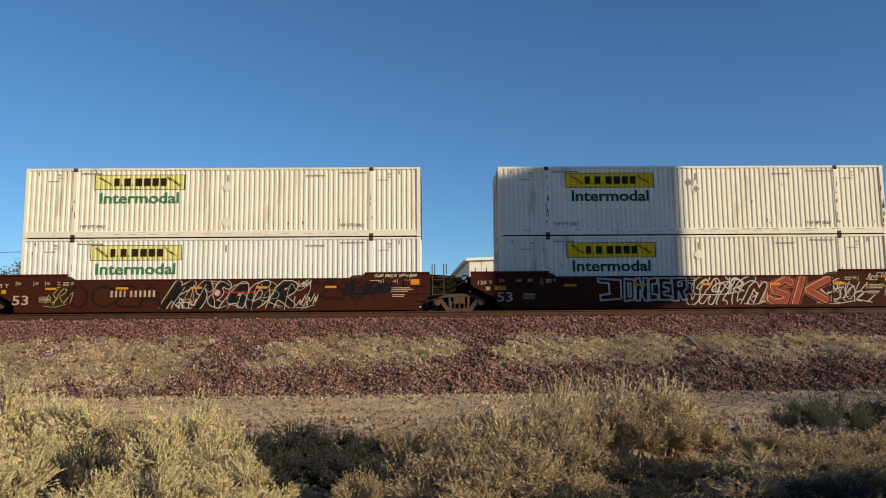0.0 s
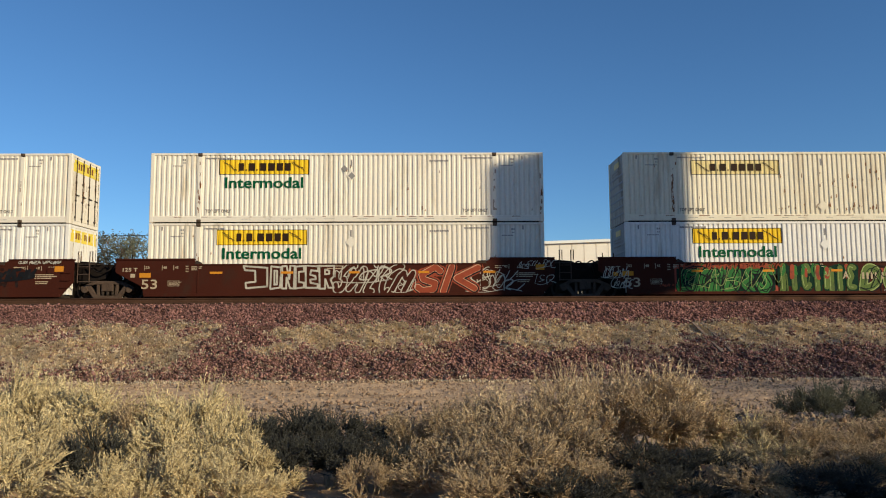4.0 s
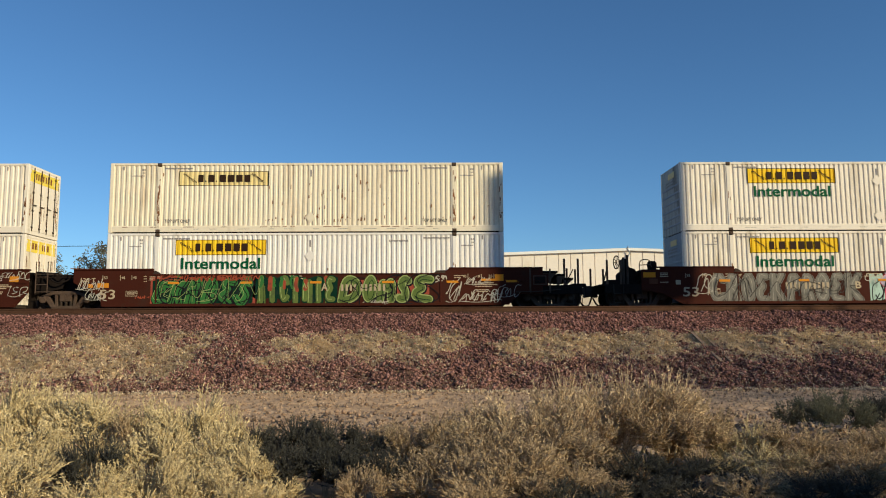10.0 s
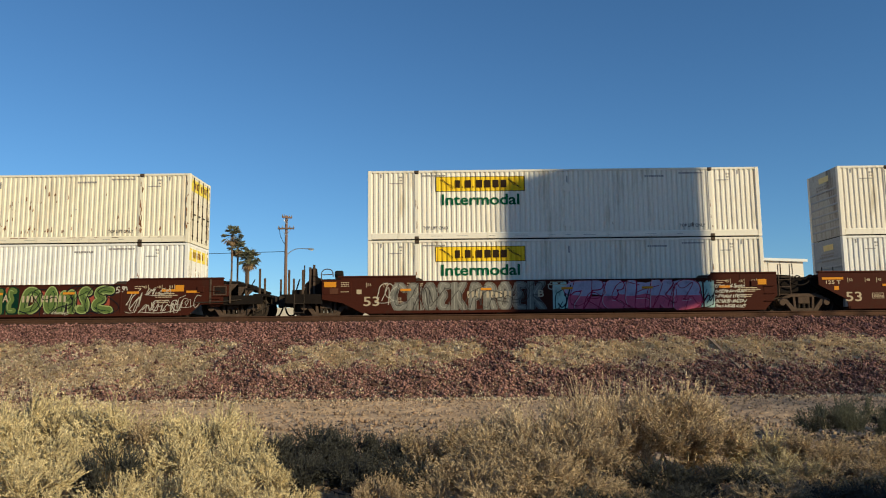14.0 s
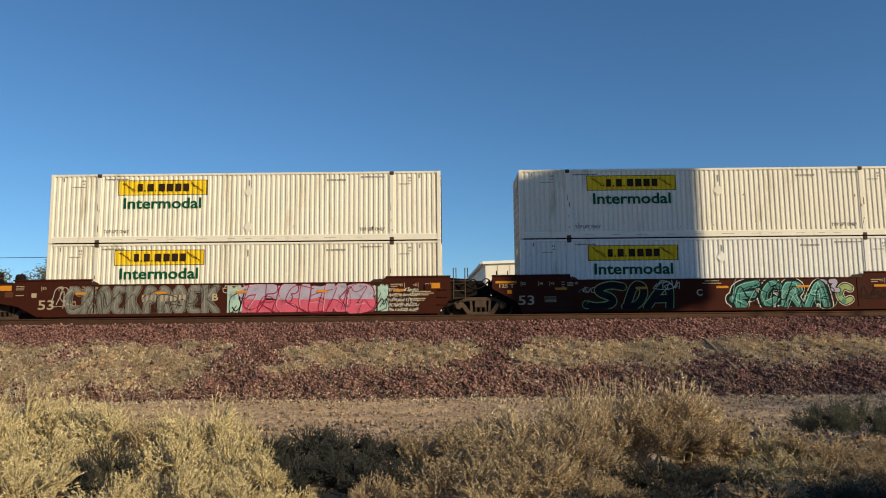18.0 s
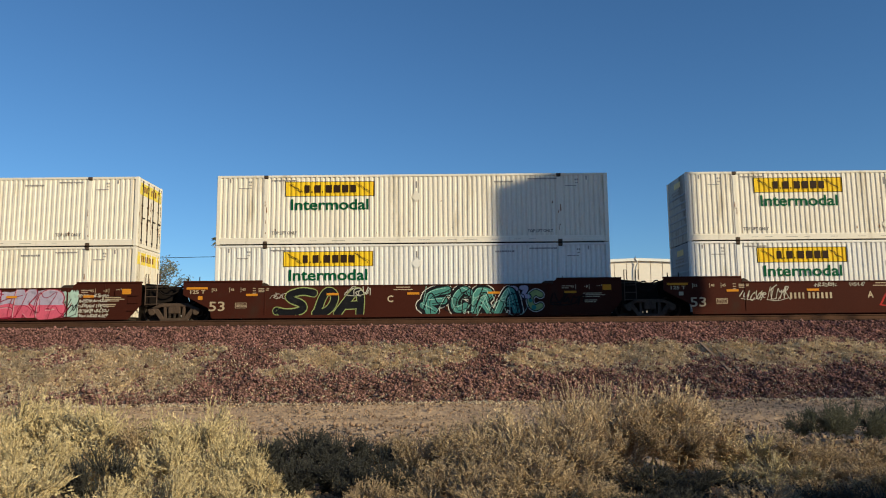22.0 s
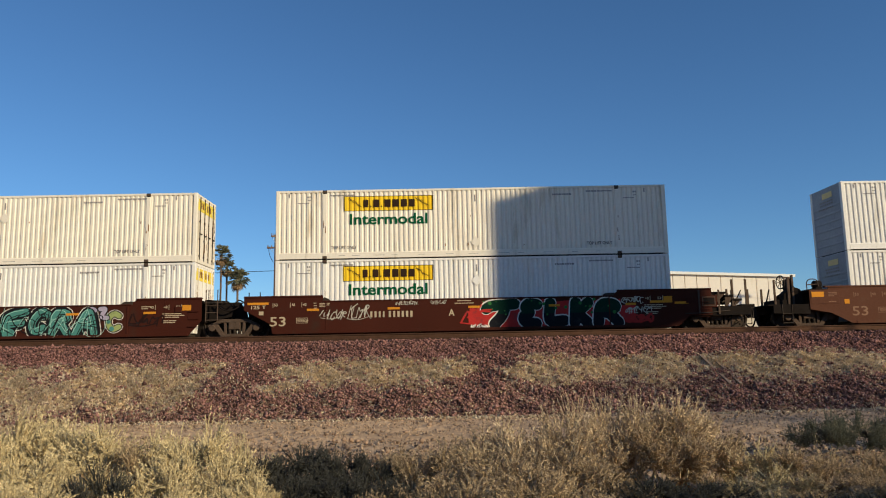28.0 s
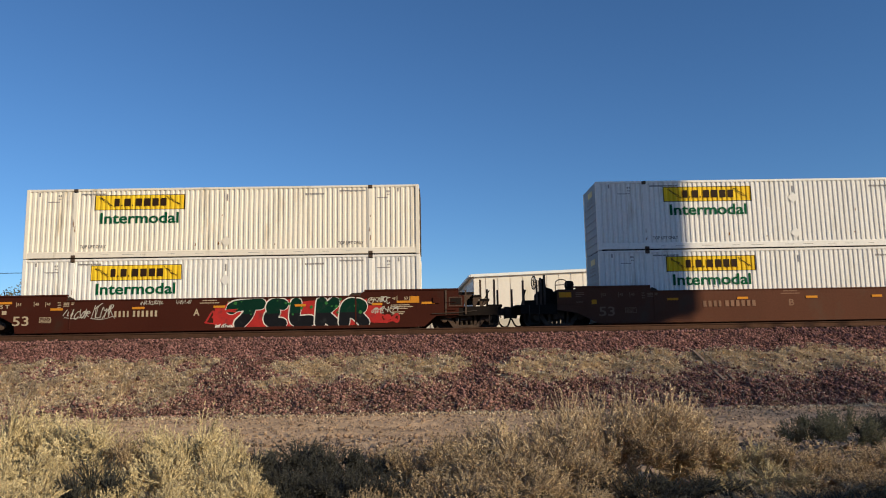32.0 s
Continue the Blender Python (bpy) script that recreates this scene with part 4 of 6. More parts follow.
def build_truck(car, x, paint):
    """A four-wheeled truck under one end of a car; its wheelsets roll. Returns the wheelsets."""
    t = new("truck", Shape().box(-0.24, 0.24, 0.16, WIDE - 0.16, 0.42, 0.74).box(-0.32, 0.32, 0.9, 1.7, 0.60, 0.95).mesh("truck", TRUCKMAT, bevel=0.02))
    t.parent = car
    t.matrix_basis = pose(x, 0, 0)
    frame_shape = Shape().plate([(-1.06, 0.44), (-1.06, 0.60), (-0.66, 0.78), (-0.5, 0.84), (0.5, 0.84), (0.66, 0.78), (1.06, 0.60), (1.06, 0.44), (0.96, 0.44), (0.86, 0.56), (0.52, 0.70), (-0.52, 0.70), (-0.86, 0.56), (-0.96, 0.44)], -0.08, 0.08)
    for s in (-1, 1):
        frame_shape.plate([(s * 0.92, 0.66), (s * 0.72, 0.68), (s * 0.34, 0.17), (s * 0.56, 0.17)], -0.09, 0.07)
        frame_shape.plate([(s * 0.44, 0.74), (s * 0.34, 0.74), (s * 0.30, 0.24), (s * 0.42, 0.24)], -0.06, 0.06)
        frame_shape.disc(s * 0.89, 0.48, -0.13, -0.06, 0.13, 14)
    frame_shape.box(-0.56, 0.56, -0.085, 0.085, 0.13, 0.24)
    frame_mesh = frame_shape.mesh("side_frame", TRUCKMAT, bevel=0.012)
    coil = [(0, 0, 0.24 + k * 0.013) for k in range(21)]
    spring = Shape().tube(coil, [0.072 if k % 4 in (1, 2) else 0.052 for k in range(21)], 10).mesh("spring", STEEL)
    for y, turn in ((0.24, 0), (WIDE - 0.24, 180)):
        part("side_frame", frame_mesh, None, t, place=pose(0, y, 0, 0, 0, turn))
        for x in (-0.2, 0.0, 0.2):
            part("spring", spring, None, t, place=pose(x, y, 0))
    global WHEEL
    if WHEEL is None:
        w = Shape().tube([(0, 0.35, 0), (0, WIDE - 0.35, 0)], 0.085, 12)
        for s in (-1, 1):
            prof = [(-0.035, 0.09), (-0.035, 0.16), (-0.02, 0.20), (-0.02, 0.37), (-0.06, 0.40), (-0.085, 0.505), (-0.05, 0.505), (-0.035, 0.482), (0.06, 0.478), (0.06, 0.41), (0.015, 0.38), (0.015, 0.20), (0.05, 0.16), (0.05, 0.09)]
            n = 32
            v = [(r * math.cos(2 * math.pi * i / n), WIDE / 2 + s * (0.7525 + o), r * math.sin(2 * math.pi * i / n)) for o, r in prof for i in range(n)]
            w.face_set(v, [(a * n + i, a * n + (i + 1) % n, (a + 1) * n + (i + 1) % n, (a + 1) * n + i) for a in range(len(prof) - 1) for i in range(n)])
            for k in range(3):
                a = k * 2.094
                w.tube([(0.28 * math.cos(a), WIDE / 2 + s * 0.71, 0.28 * math.sin(a)), (0.28 * math.cos(a), WIDE / 2 + s * 0.80, 0.28 * math.sin(a))], 0.04, 6)
        WHEEL = w.mesh("wheelset", STEEL)
    return [part("wheelset", WHEEL, None, t, "steel wheelset with worn treads", place=pose(s * 0.89, 0, 0.48)) for s in (-1, 1)]


def build_well(label, paint, left, right, seed):
    """One unit of an articulated double-stack car. left, right: 'joint' (shared truck) or 'end' (coupler and platform)."""
    rng = random.Random(seed)
    ink = FADEDTAN if paint is DUSTY else LIGHTINK
    t = thing("well_car", label, "railway car", "well cars of the train")
    x_left = -1.19 if left == "joint" else -1.82
    x_right = 16.52 if right == "joint" else 17.7
    low_l = [(-0.04, SILL), (-0.09, 0.57), (x_left + 0.07, 1.12), (x_left, 1.17)] if left == "joint" else [(-0.17, SILL), (-0.98, 0.62), (x_left, 0.78)]
    low_r = [(x_right, 0.78), (16.02, SILL)] if right == "joint" else [(x_right, 0.64), (16.8, 0.62), (16.3, SILL)]
    top = [(x_left, RAISED if left == "joint" else 1.56), (-1.06, RAISED - (0 if left == "joint" else 0.13)), (-1.05, RAISED), (1.95, RAISED), (2.08, CHORD), (13.62, CHORD), (13.95, RAISED), (x_right, RAISED)]
    outline = top + low_r + low_l
    s = Shape().plate(outline, 0.0, 0.03)
    side = s.mesh("side_sheet", paint)
    part("side_sheet", side, None, t, place=pose(0, SIDE, 0))
    part("side_sheet", side, None, t, place=pose(0, WIDE - SIDE - 0.03, 0))
    rim = Shape().box(2.0, 13.7, -0.03, 0.10, CHORD - 0.03, CHORD + 0.02).box(max(x_left, -1.19), 1.98, -0.035, 0.14, RAISED - 0.05, RAISED + 0.015).box(13.9, x_right, -0.035, 0.14, RAISED - 0.05, RAISED + 0.015)
    rim = rim.mesh("top_chord", paint, bevel=0.008)
    part("top_chord", rim, None, t, place=pose(0, SIDE, 0))
    part("top_chord", rim, None, t, place=pose(0, WIDE - SIDE, 0, 0, 0, 180) @ pose(-LONG, 0, 0))
    sill = Shape().box(0.0, 16.0, -0.02, 0.16, SILL - 0.02, SILL + 0.10).mesh("side_sill", paint, bevel=0.01)
    part("side_sill", sill, None, t, place=pose(0, SIDE, 0))
    part("side_sill", sill, None, t, place=pose(0, WIDE - SIDE, 0, 0, 0, 180) @ pose(-16.0, 0, 0))
    for x in (0.1, 5.4, 10.6, 15.7):
        part("cross_bearer", Shape().box(x, x + 0.35, SIDE + 0.04, WIDE - SIDE - 0.04, SILL - 0.04, 0.279), STEEL, t)
    for x, d in ((x_left + 0.05, 1), (x_right - 0.05, -1)):
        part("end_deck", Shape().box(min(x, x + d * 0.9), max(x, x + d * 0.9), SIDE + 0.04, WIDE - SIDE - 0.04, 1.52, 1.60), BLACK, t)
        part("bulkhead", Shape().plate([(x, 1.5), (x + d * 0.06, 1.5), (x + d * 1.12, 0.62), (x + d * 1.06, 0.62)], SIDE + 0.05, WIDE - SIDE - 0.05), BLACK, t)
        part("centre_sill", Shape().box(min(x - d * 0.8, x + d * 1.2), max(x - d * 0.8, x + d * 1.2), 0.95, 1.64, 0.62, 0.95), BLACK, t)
    # ribs, reflectors and stencils
    rib = Shape().box(-0.03, 0.03, -0.02, 0.0, 0.32, CHORD - 0.04).mesh("side_rib", paint, bevel=0.006)
    for x in (2.12, 13.55):
        part("side_rib", rib, None, t, place=pose(x, SIDE, 0))
    y = SIDE - 0.014
    strips = {1: (1.15, 3.95, 6.9, 9.55, 12.3), 2: (2.6, 5.45, 8.2, 11.0, 13.62), 3: (2.6, 5.5, 8.3, 11.2, 13.8), 7: (2.65, 5.5, 8.3, 11.0, 13.7)}.get(seed, (1.35, 4.6, 7.85, 11.1, 14.2))
    for x in strips:
        part("reflector", Shape().box(x, x + 0.42 + rng.uniform(0, 0.08), y - 0.012, SIDE, 1.085, 1.175), ORANGE, t, "orange reflective strip")
    if seed in (2, 3):
        part("reflector", Shape().box(-0.22, 0.23, y, SIDE, 0.95, 1.13), ORANGE, t, "orange warning plate")
    if seed in (5, 6):
        part("reflector", Shape().box(-1.05, -0.2, y, SIDE, 1.37, 1.46), ORANGE, t, "orange reflective strip")
    part("reflector", Shape().box(15.75, 16.1, y, SIDE, 1.2, 1.42), ORANGE, t, "orange warning plate")
    # load gauges at the ends, each a number beside a tick
    for x, text, tick in ((0.02, "53", -0.05), (0.72, "48", -0.05), (1.18, "45", -0.05), (14.45, "45", 0.2), (15.0, "48", 0.2), (15.5, "53", 0.2)):
        part("gauge_number", words(text, x, 1.30, 0.105, SIDE - 0.004, 0.15, 0.003), ink, t)
        part("gauge_tick", Shape().box(x + tick, x + tick + 0.022, SIDE - 0.005, SIDE - 0.003, 1.24, 1.44), ink, t)
    m = Shape()
    for x, z, ws in ((1.62, 1.38, (0.05, 0.05)), (1.62, 1.28, (0.05, 0.06)), (1.62, 1.18, (0.06, 0.05)), (1.85, 1.36, (0.1, 0.2, 0.1)), (1.85, 1.30, (0.16, 0.1, 0.12)), (1.85, 1.24, (0.1, 0.14)),
                     (14.95, 1.06, (0.3, 0.14, 0.3)), (14.95, 0.99, (0.2, 0.3, 0.16, 0.2)), (14.95, 0.92, (0.24, 0.12, 0.3)), (15.0, 0.78, (0.2, 0.3)), (15.0, 0.71, (0.12, 0.22, 0.1)),
                     (7.4, 1.37, (0.2, 0.3, 0.05)), (7.3, 1.27, (0.16, 0.1, 0.16, 0.1, 0.2)), (14.1, 1.36, (0.14, 0.1, 0.16)), (14.1, 1.28, (0.1, 0.16))):
        small_marks(m, x, z, 0.035, ws, SIDE - 0.004)
    part("stencil", m, ink, t, kind="stuff")
    m = Shape()
    for z in (0.60, 0.80):
        m.face_set([(0.92, SIDE - 0.004, z), (1.38, SIDE - 0.004, z), (1.38, SIDE - 0.004, z + 0.018), (0.92, SIDE - 0.004, z + 0.018)], [(0, 1, 2, 3)])
    for x in (0.92, 1.362):
        m.face_set([(x, SIDE - 0.0042, z) for z in (0.618, 0.80)] + [(x + 0.018, SIDE - 0.0042, z) for z in (0.80, 0.618)], [(0, 1, 2, 3)])
    for k, z in enumerate((0.65, 0.70, 0.75)):
        small_marks(m, 0.97, z, 0.022, [rng.uniform(0.04, 0.14) for _ in range(4)], SIDE - 0.0042)
    part("stencil_box", m, ink, t, kind="stuff")
    # braces, brackets and rungs that stand out from the ends of the side
    for x in (15.05, 16.0):
        part("side_rib", Shape().box(x - 0.012, x + 0.012, SIDE - 0.012, SIDE, 0.85, RAISED - 0.06), paint, t)
    for z in (0.55, 0.85, 1.15):
        part("ladder_rung", Shape().tube([(x_right - 0.5, SIDE, z), (x_right - 0.5, SIDE - 0.06, z), (x_right - 0.12, SIDE - 0.06, z), (x_right - 0.12, SIDE, z)], 0.012, 6), paint, t)
    part("lift_bracket", Shape().plate([(1.98, CHORD), (2.30, CHORD), (2.22, CHORD + 0.09), (2.05, CHORD + 0.16)], SIDE - 0.02, SIDE + 0.06), STEEL, t)
    part("lift_bracket", Shape().plate([(13.25, CHORD), (13.75, CHORD), (13.75, CHORD + 0.13), (13.4, CHORD + 0.12)], SIDE - 0.02, SIDE + 0.06), STEEL, t)
    part("junction_box", Shape().box(x_right - 1.05, x_right - 0.78, SIDE - 0.05, SIDE, 1.12, 1.36), paint, t, bevel=0.01)
    part("number_stencil", words("53", -0.14, 0.50, 0.38, SIDE - 0.004, 0.64, 0.006), ink, t, "tan stencilled number 53")
    part("tag_plate", Shape().box(-0.42, -0.22, SIDE - 0.01, SIDE, 0.98, 1.16) if left == "end" else Shape().box(-0.58, -0.40, SIDE - 0.01, SIDE, 0.95, 1.1), ORANGE if seed % 2 else ink, t)
    wheels = []
    if left == "joint":
        wheels += build_truck(t, -1.66, paint)
        for x in (-2.75, -2.28):
            part("grab_rail", Shape().tube([(x, SIDE + 0.10, 0.75), (x, SIDE + 0.10, 2.02), (x + 0.11, SIDE + 0.10, 2.02), (x + 0.11, SIDE + 0.10, 1.62)], 0.02, 8), TRUCKMAT, t)
        for z, x in ((1.1, -2.28), (0.8, -2.0), (1.4, -2.28)):
            part("ladder_rung", Shape().tube([(-2.75, SIDE + 0.10, z), (x, SIDE + 0.10, z)], 0.018, 6), TRUCKMAT, t)
        # black sheet added behind the joint; stands in for the shade under it
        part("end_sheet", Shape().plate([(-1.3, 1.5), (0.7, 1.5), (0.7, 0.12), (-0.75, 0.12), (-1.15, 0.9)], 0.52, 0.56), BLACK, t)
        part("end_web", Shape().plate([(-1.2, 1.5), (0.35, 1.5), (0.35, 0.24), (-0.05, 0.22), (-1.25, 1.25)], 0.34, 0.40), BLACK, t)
        part("hose_loop", Shape().tube(rounded3([(-2.2, 0.0, 1.35), (-1.95, -0.02, 1.62), (-1.7, -0.02, 1.35), (-1.45, -0.02, 1.62), (-1.25, 0.0, 1.5)]), 0.026, 8), BLACK, t, smooth=True)
        part("end_bracket", Shape().plate([(-2.9, 0.72), (-2.85, 1.25), (-2.55, 1.5), (-1.6, 1.55), (-1.3, 1.3), (-1.2, 0.9), (-1.7, 0.8), (-2.2, 0.75)], 0.5, 0.62), BLACK, t)
        part("air_hose", Shape().tube(rounded3([(-2.4, 0.1, 1.45), (-2.0, 0.0, 1.15), (-1.6, 0.0, 1.2), (-1.3, 0.1, 1.5)]), 0.03, 8), BLACK, t, smooth=True)
        for x in (-0.55, -1.0):
            part("grab_handle", Shape().tube([(x, SIDE + 0.05, RAISED), (x, SIDE + 0.05, RAISED + 0.18)], 0.02, 6), BLACK, t)
    if right == "joint":
        # the same added black backing, for the dark under the right end
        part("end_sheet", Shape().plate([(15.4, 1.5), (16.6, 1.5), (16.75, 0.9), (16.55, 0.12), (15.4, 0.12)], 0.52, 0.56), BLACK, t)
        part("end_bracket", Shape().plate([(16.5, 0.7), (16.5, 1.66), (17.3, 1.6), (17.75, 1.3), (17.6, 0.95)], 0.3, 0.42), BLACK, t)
        part("end_walkway", Shape().box(16.5, 17.4, 0.2, WIDE - 0.2, 1.50, 1.56), STEEL, t)
    if right == "end":
        wheels += build_truck(t, 18.0, paint)
        part("end_sill", Shape().plate([(17.7, 0.60), (19.3, 0.62), (19.3, 0.92), (17.7, 0.98)], SIDE + 0.03, SIDE + 0.09), BLACK, t)
        part("end_platform", Shape().box(17.66, 19.45, SIDE + 0.05, WIDE - SIDE - 0.05, 0.93, 0.98), BLACK, t)
        # dark steps that go down from the raised end to the platform
        for x0, x1, z in ((17.7, 18.32, 1.56), (18.28, 18.62, 1.44), (18.58, 18.95, 1.28), (18.9, 19.46, 1.04)):
            part("step", Shape().box(x0, x1, SIDE + 0.06, WIDE - SIDE - 0.06, z - 0.09, z), BLACK, t, bevel=0.01)
            part("step_bracket", Shape().plate([(x0, z - 0.09), (x1 - 0.04, z - 0.09), (x0 + 0.1, 0.98), (x0, 0.98)], SIDE + 0.1, SIDE + 0.16), TRUCKMAT, t)
        panel = part("access_panel", Shape().box(17.22, 17.92, SIDE - 0.025, SIDE, 0.94, 1.42), paint, t, "panel with a framed opening", bevel=0.01)
        part("panel_frame", Shape().box(17.3, 17.84, SIDE - 0.034, SIDE - 0.026, 1.33, 1.37).box(17.3, 17.84, SIDE - 0.034, SIDE - 0.026, 0.99, 1.03).box(17.3, 17.34, SIDE - 0.034, SIDE - 0.026, 1.03, 1.33).box(17.8, 17.84, SIDE - 0.034, SIDE - 0.026, 1.03, 1.33), TRUCKMAT, panel)
        part("opening", Shape().box(17.36, 17.78, SIDE - 0.028, SIDE - 0.026, 1.05, 1.31), BLACK, panel)
        for x in (17.15, 17.95):
            part("side_post", Shape().box(x, x + 0.07, SIDE - 0.03, SIDE, 0.66, RAISED - 0.06), TRUCKMAT, t)
        part("brake_cylinder", Shape().tube([(17.95, 0.35, 1.2), (18.05, 0.35, 1.2), (18.5, 0.35, 1.2), (18.55, 0.35, 1.2)], [0.08, 0.14, 0.14, 0.06], 12), STEEL, t, smooth=True)
        part("brake_pipe", Shape().tube([(16.6, SIDE - 0.03, 0.70), (17.6, SIDE - 0.03, 0.72), (18.4, SIDE + 0.02, 0.80), (19.2, 0.6, 0.80)], 0.022, 8), STEEL, t)
        part("slack_adjuster", Shape().tube([(17.1, 0.05, 0.60), (18.6, 0.05, 0.66)], 0.035, 8), TRUCKMAT, t)
        part("reflector", Shape().box(15.2, 16.1, SIDE - 0.016, SIDE, 1.16, 1.25), ORANGE, t, "orange reflective strip")
        part("reflector", Shape().box(16.2, 16.75, SIDE - 0.016, SIDE, 1.10, 1.19), ORANGE, t, "orange reflective strip")
        for x, z, yy in ((18.59, 2.06, 0.0), (18.97, 1.80, WIDE * 0.6), (19.15, 2.06, 0.0), (19.48, 1.82, WIDE * 0.9)):
            part("grab_rail", Shape().box(x - 0.042, x + 0.042, SIDE + 0.08 + yy, SIDE + 0.13 + yy, 0.80, z), TRUCKMAT, t, bevel=0.008)
        part("brace", Shape().tube([(18.6, SIDE + 0.11, 0.98), (18.95, SIDE + 0.11, 1.62)], 0.022, 6), BLACK, t)
        part("coupler", Shape().box(19.3, 19.72, 1.13, 1.46, 0.66, 0.96).plate([(19.65, 0.52), (19.95, 0.56), (19.98, 1.0), (19.65, 1.02)], 1.05, 1.5), STEEL, t, bevel=0.03)
        part("air_hose", Shape().tube(rounded3([(19.3, 0.9, 0.7), (19.45, 0.85, 0.18), (19.75, 0.85, 0.12), (19.9, 0.9, 0.55)]), 0.035, 8), BLACK, t, smooth=True)
        part("uncoupling_lever", Shape().tube([(19.4, SIDE + 0.15, 0.95), (19.4, SIDE + 0.15, 0.50), (19.4, 1.0, 0.66)], 0.018, 6), STEEL, t)
        part("step_ladder", Shape().tube([(18.92, SIDE + 0.05, 0.22), (18.92, SIDE + 0.05, 0.95)], 0.018, 6).tube([(19.28, SIDE + 0.05, 0.22), (19.28, SIDE + 0.05, 0.95)], 0.018, 6).tube([(18.92, SIDE + 0.05, 0.25), (19.28, SIDE + 0.05, 0.25)], 0.018, 6), STEEL, t)
    if left == "end":
        wheels += build_truck(t, -1.72, paint)
        part("end_sill", Shape().plate([(-3.3, 0.64), (-1.82, 0.60), (-1.82, 1.0), (-3.3, 0.96)], SIDE + 0.03, SIDE + 0.09), BLACK, t)
        part("end_platform", Shape().box(-3.5, -1.8, SIDE + 0.05, WIDE - SIDE - 0.05, 0.95, 1.0), BLACK, t)
        part("deck_box", Shape().box(-3.1, -2.6, SIDE + 0.3, 1.2, 1.0, 1.20), BLACK, t, bevel=0.02)
        n = 16
        ring = [(-2.66, 0.45 + 0.27 * math.cos(2 * math.pi * i / n), 1.95 + 0.27 * math.sin(2 * math.pi * i / n)) for i in range(n + 1)]
        bw = Shape().tube(ring, 0.024, 6)
        for k in range(4):
            a = k * math.pi / 4
            bw.tube([(-2.66, 0.45 + 0.27 * math.cos(a), 1.95 + 0.27 * math.sin(a)), (-2.66, 0.45 - 0.27 * math.cos(a), 1.95 - 0.27 * math.sin(a))], 0.014, 6)
        part("brake_wheel", bw, STEEL, t, "round steel handbrake wheel", place=Matrix.Translation((-2.66, 0.45, 0)) @ Matrix.Rotation(radians(12), 4, "Z") @ Matrix.Translation((2.66, -0.45, 0)))
        part("brake_housing", Shape().plate([(-2.62, 0.98), (-2.62, 1.45), (-2.42, 1.62), (-2.42, 2.08), (-2.2, 2.12), (-2.16, 1.74), (-1.92, 1.66), (-1.82, 1.5), (-1.80, 0.98)], 0.35, 0.8), BLACK, t, bevel=0.02)
        for x, z in ((-2.40, 2.14), (-2.24, 2.24)):
            part("stand_post", Shape().box(x - 0.045, x + 0.045, 0.28, 0.36, 0.98, z), TRUCKMAT, t, bevel=0.01)
        part("reservoir", Shape().tube([(-1.38, 0.35, 1.82), (-1.34, 0.35, 1.82), (-1.08, 0.35, 1.82), (-1.04, 0.35, 1.82)], [0.12, 0.17, 0.17, 0.12], 16), BLACK, t, smooth=True)
        part("reservoir_saddle", Shape().box(-1.34, -1.08, 0.15, 0.55, 1.58, 1.70), BLACK, t)
        part("hand_rail", Shape().tube(rounded3([(-1.86, SIDE + 0.08, 1.55), (-1.86, SIDE + 0.08, 2.0), (-1.42, SIDE + 0.08, 2.02), (-1.38, SIDE + 0.08, 1.7)]), 0.02, 8), TRUCKMAT, t)
        part("hand_rail", Shape().tube([(-1.86, SIDE + 0.08, 1.78), (-1.4, SIDE + 0.08, 1.80)], 0.018, 8), TRUCKMAT, t)
        for x, z, yy in ((-3.42, 1.82, WIDE * 0.8), (-3.18, 2.0, 0.0), (-2.93, 1.78, WIDE * 0.7), (-2.62, 2.0, 0.0)):
            part("grab_rail", Shape().box(x - 0.042, x + 0.042, SIDE + 0.08 + yy, SIDE + 0.13 + yy, 0.80, z), TRUCKMAT, t, bevel=0.008)
        part("brace", Shape().tube([(-3.15, 0.9, 1.0), (-2.95, 0.9, 1.7)], 0.03, 6), BLACK, t)
        part("step_ladder", Shape().tube([(-2.95, SIDE + 0.02, 0.22), (-2.95, SIDE + 0.02, 1.0)], 0.018, 6).tube([(-2.55, SIDE + 0.02, 0.22), (-2.55, SIDE + 0.02, 1.0)], 0.018, 6).tube([(-2.95, SIDE + 0.02, 0.25), (-2.55, SIDE + 0.02, 0.25)], 0.018, 6).tube([(-2.95, SIDE + 0.02, 0.62), (-2.55, SIDE + 0.02, 0.62)], 0.018, 6), STEEL, t)
        part("coupler", Shape().box(-3.45, -2.7, 1.13, 1.46, 0.66, 0.96).plate([(-3.62, 0.56), (-3.3, 0.52), (-3.3, 1.02), (-3.64, 1.0)], 1.16, 1.5), STEEL, t, bevel=0.03)
        part("air_hose", Shape().tube(rounded3([(-2.95, 1.0, 0.7), (-3.1, 0.9, 0.2), (-3.4, 0.9, 0.14), (-3.56, 1.0, 0.5)]), 0.035, 8), BLACK, t, smooth=True)
        part("notice_plate", Shape().box(-1.78, -0.62, SIDE - 0.012, SIDE, 0.98, 1.52), paint, t, bevel=0.006)
        part("reflector", Shape().box(-1.74, -1.24, SIDE - 0.018, SIDE - 0.0125, 1.27, 1.48), ORANGE, t, "orange warning plate")
        part("tag_plate", Shape().box(-1.5, -1.16, SIDE - 0.018, SIDE - 0.0125, 1.0, 1.22), DUSTY, t)
        m = Shape()
        for z in (1.43, 1.36, 1.29, 1.06):
            small_marks(m, -1.06, z, 0.028, [rng.uniform(0.05, 0.14) for _ in range(3)], SIDE - 0.0145)
        part("stencil", m, ink, t, kind="stuff")
    return t, wheels


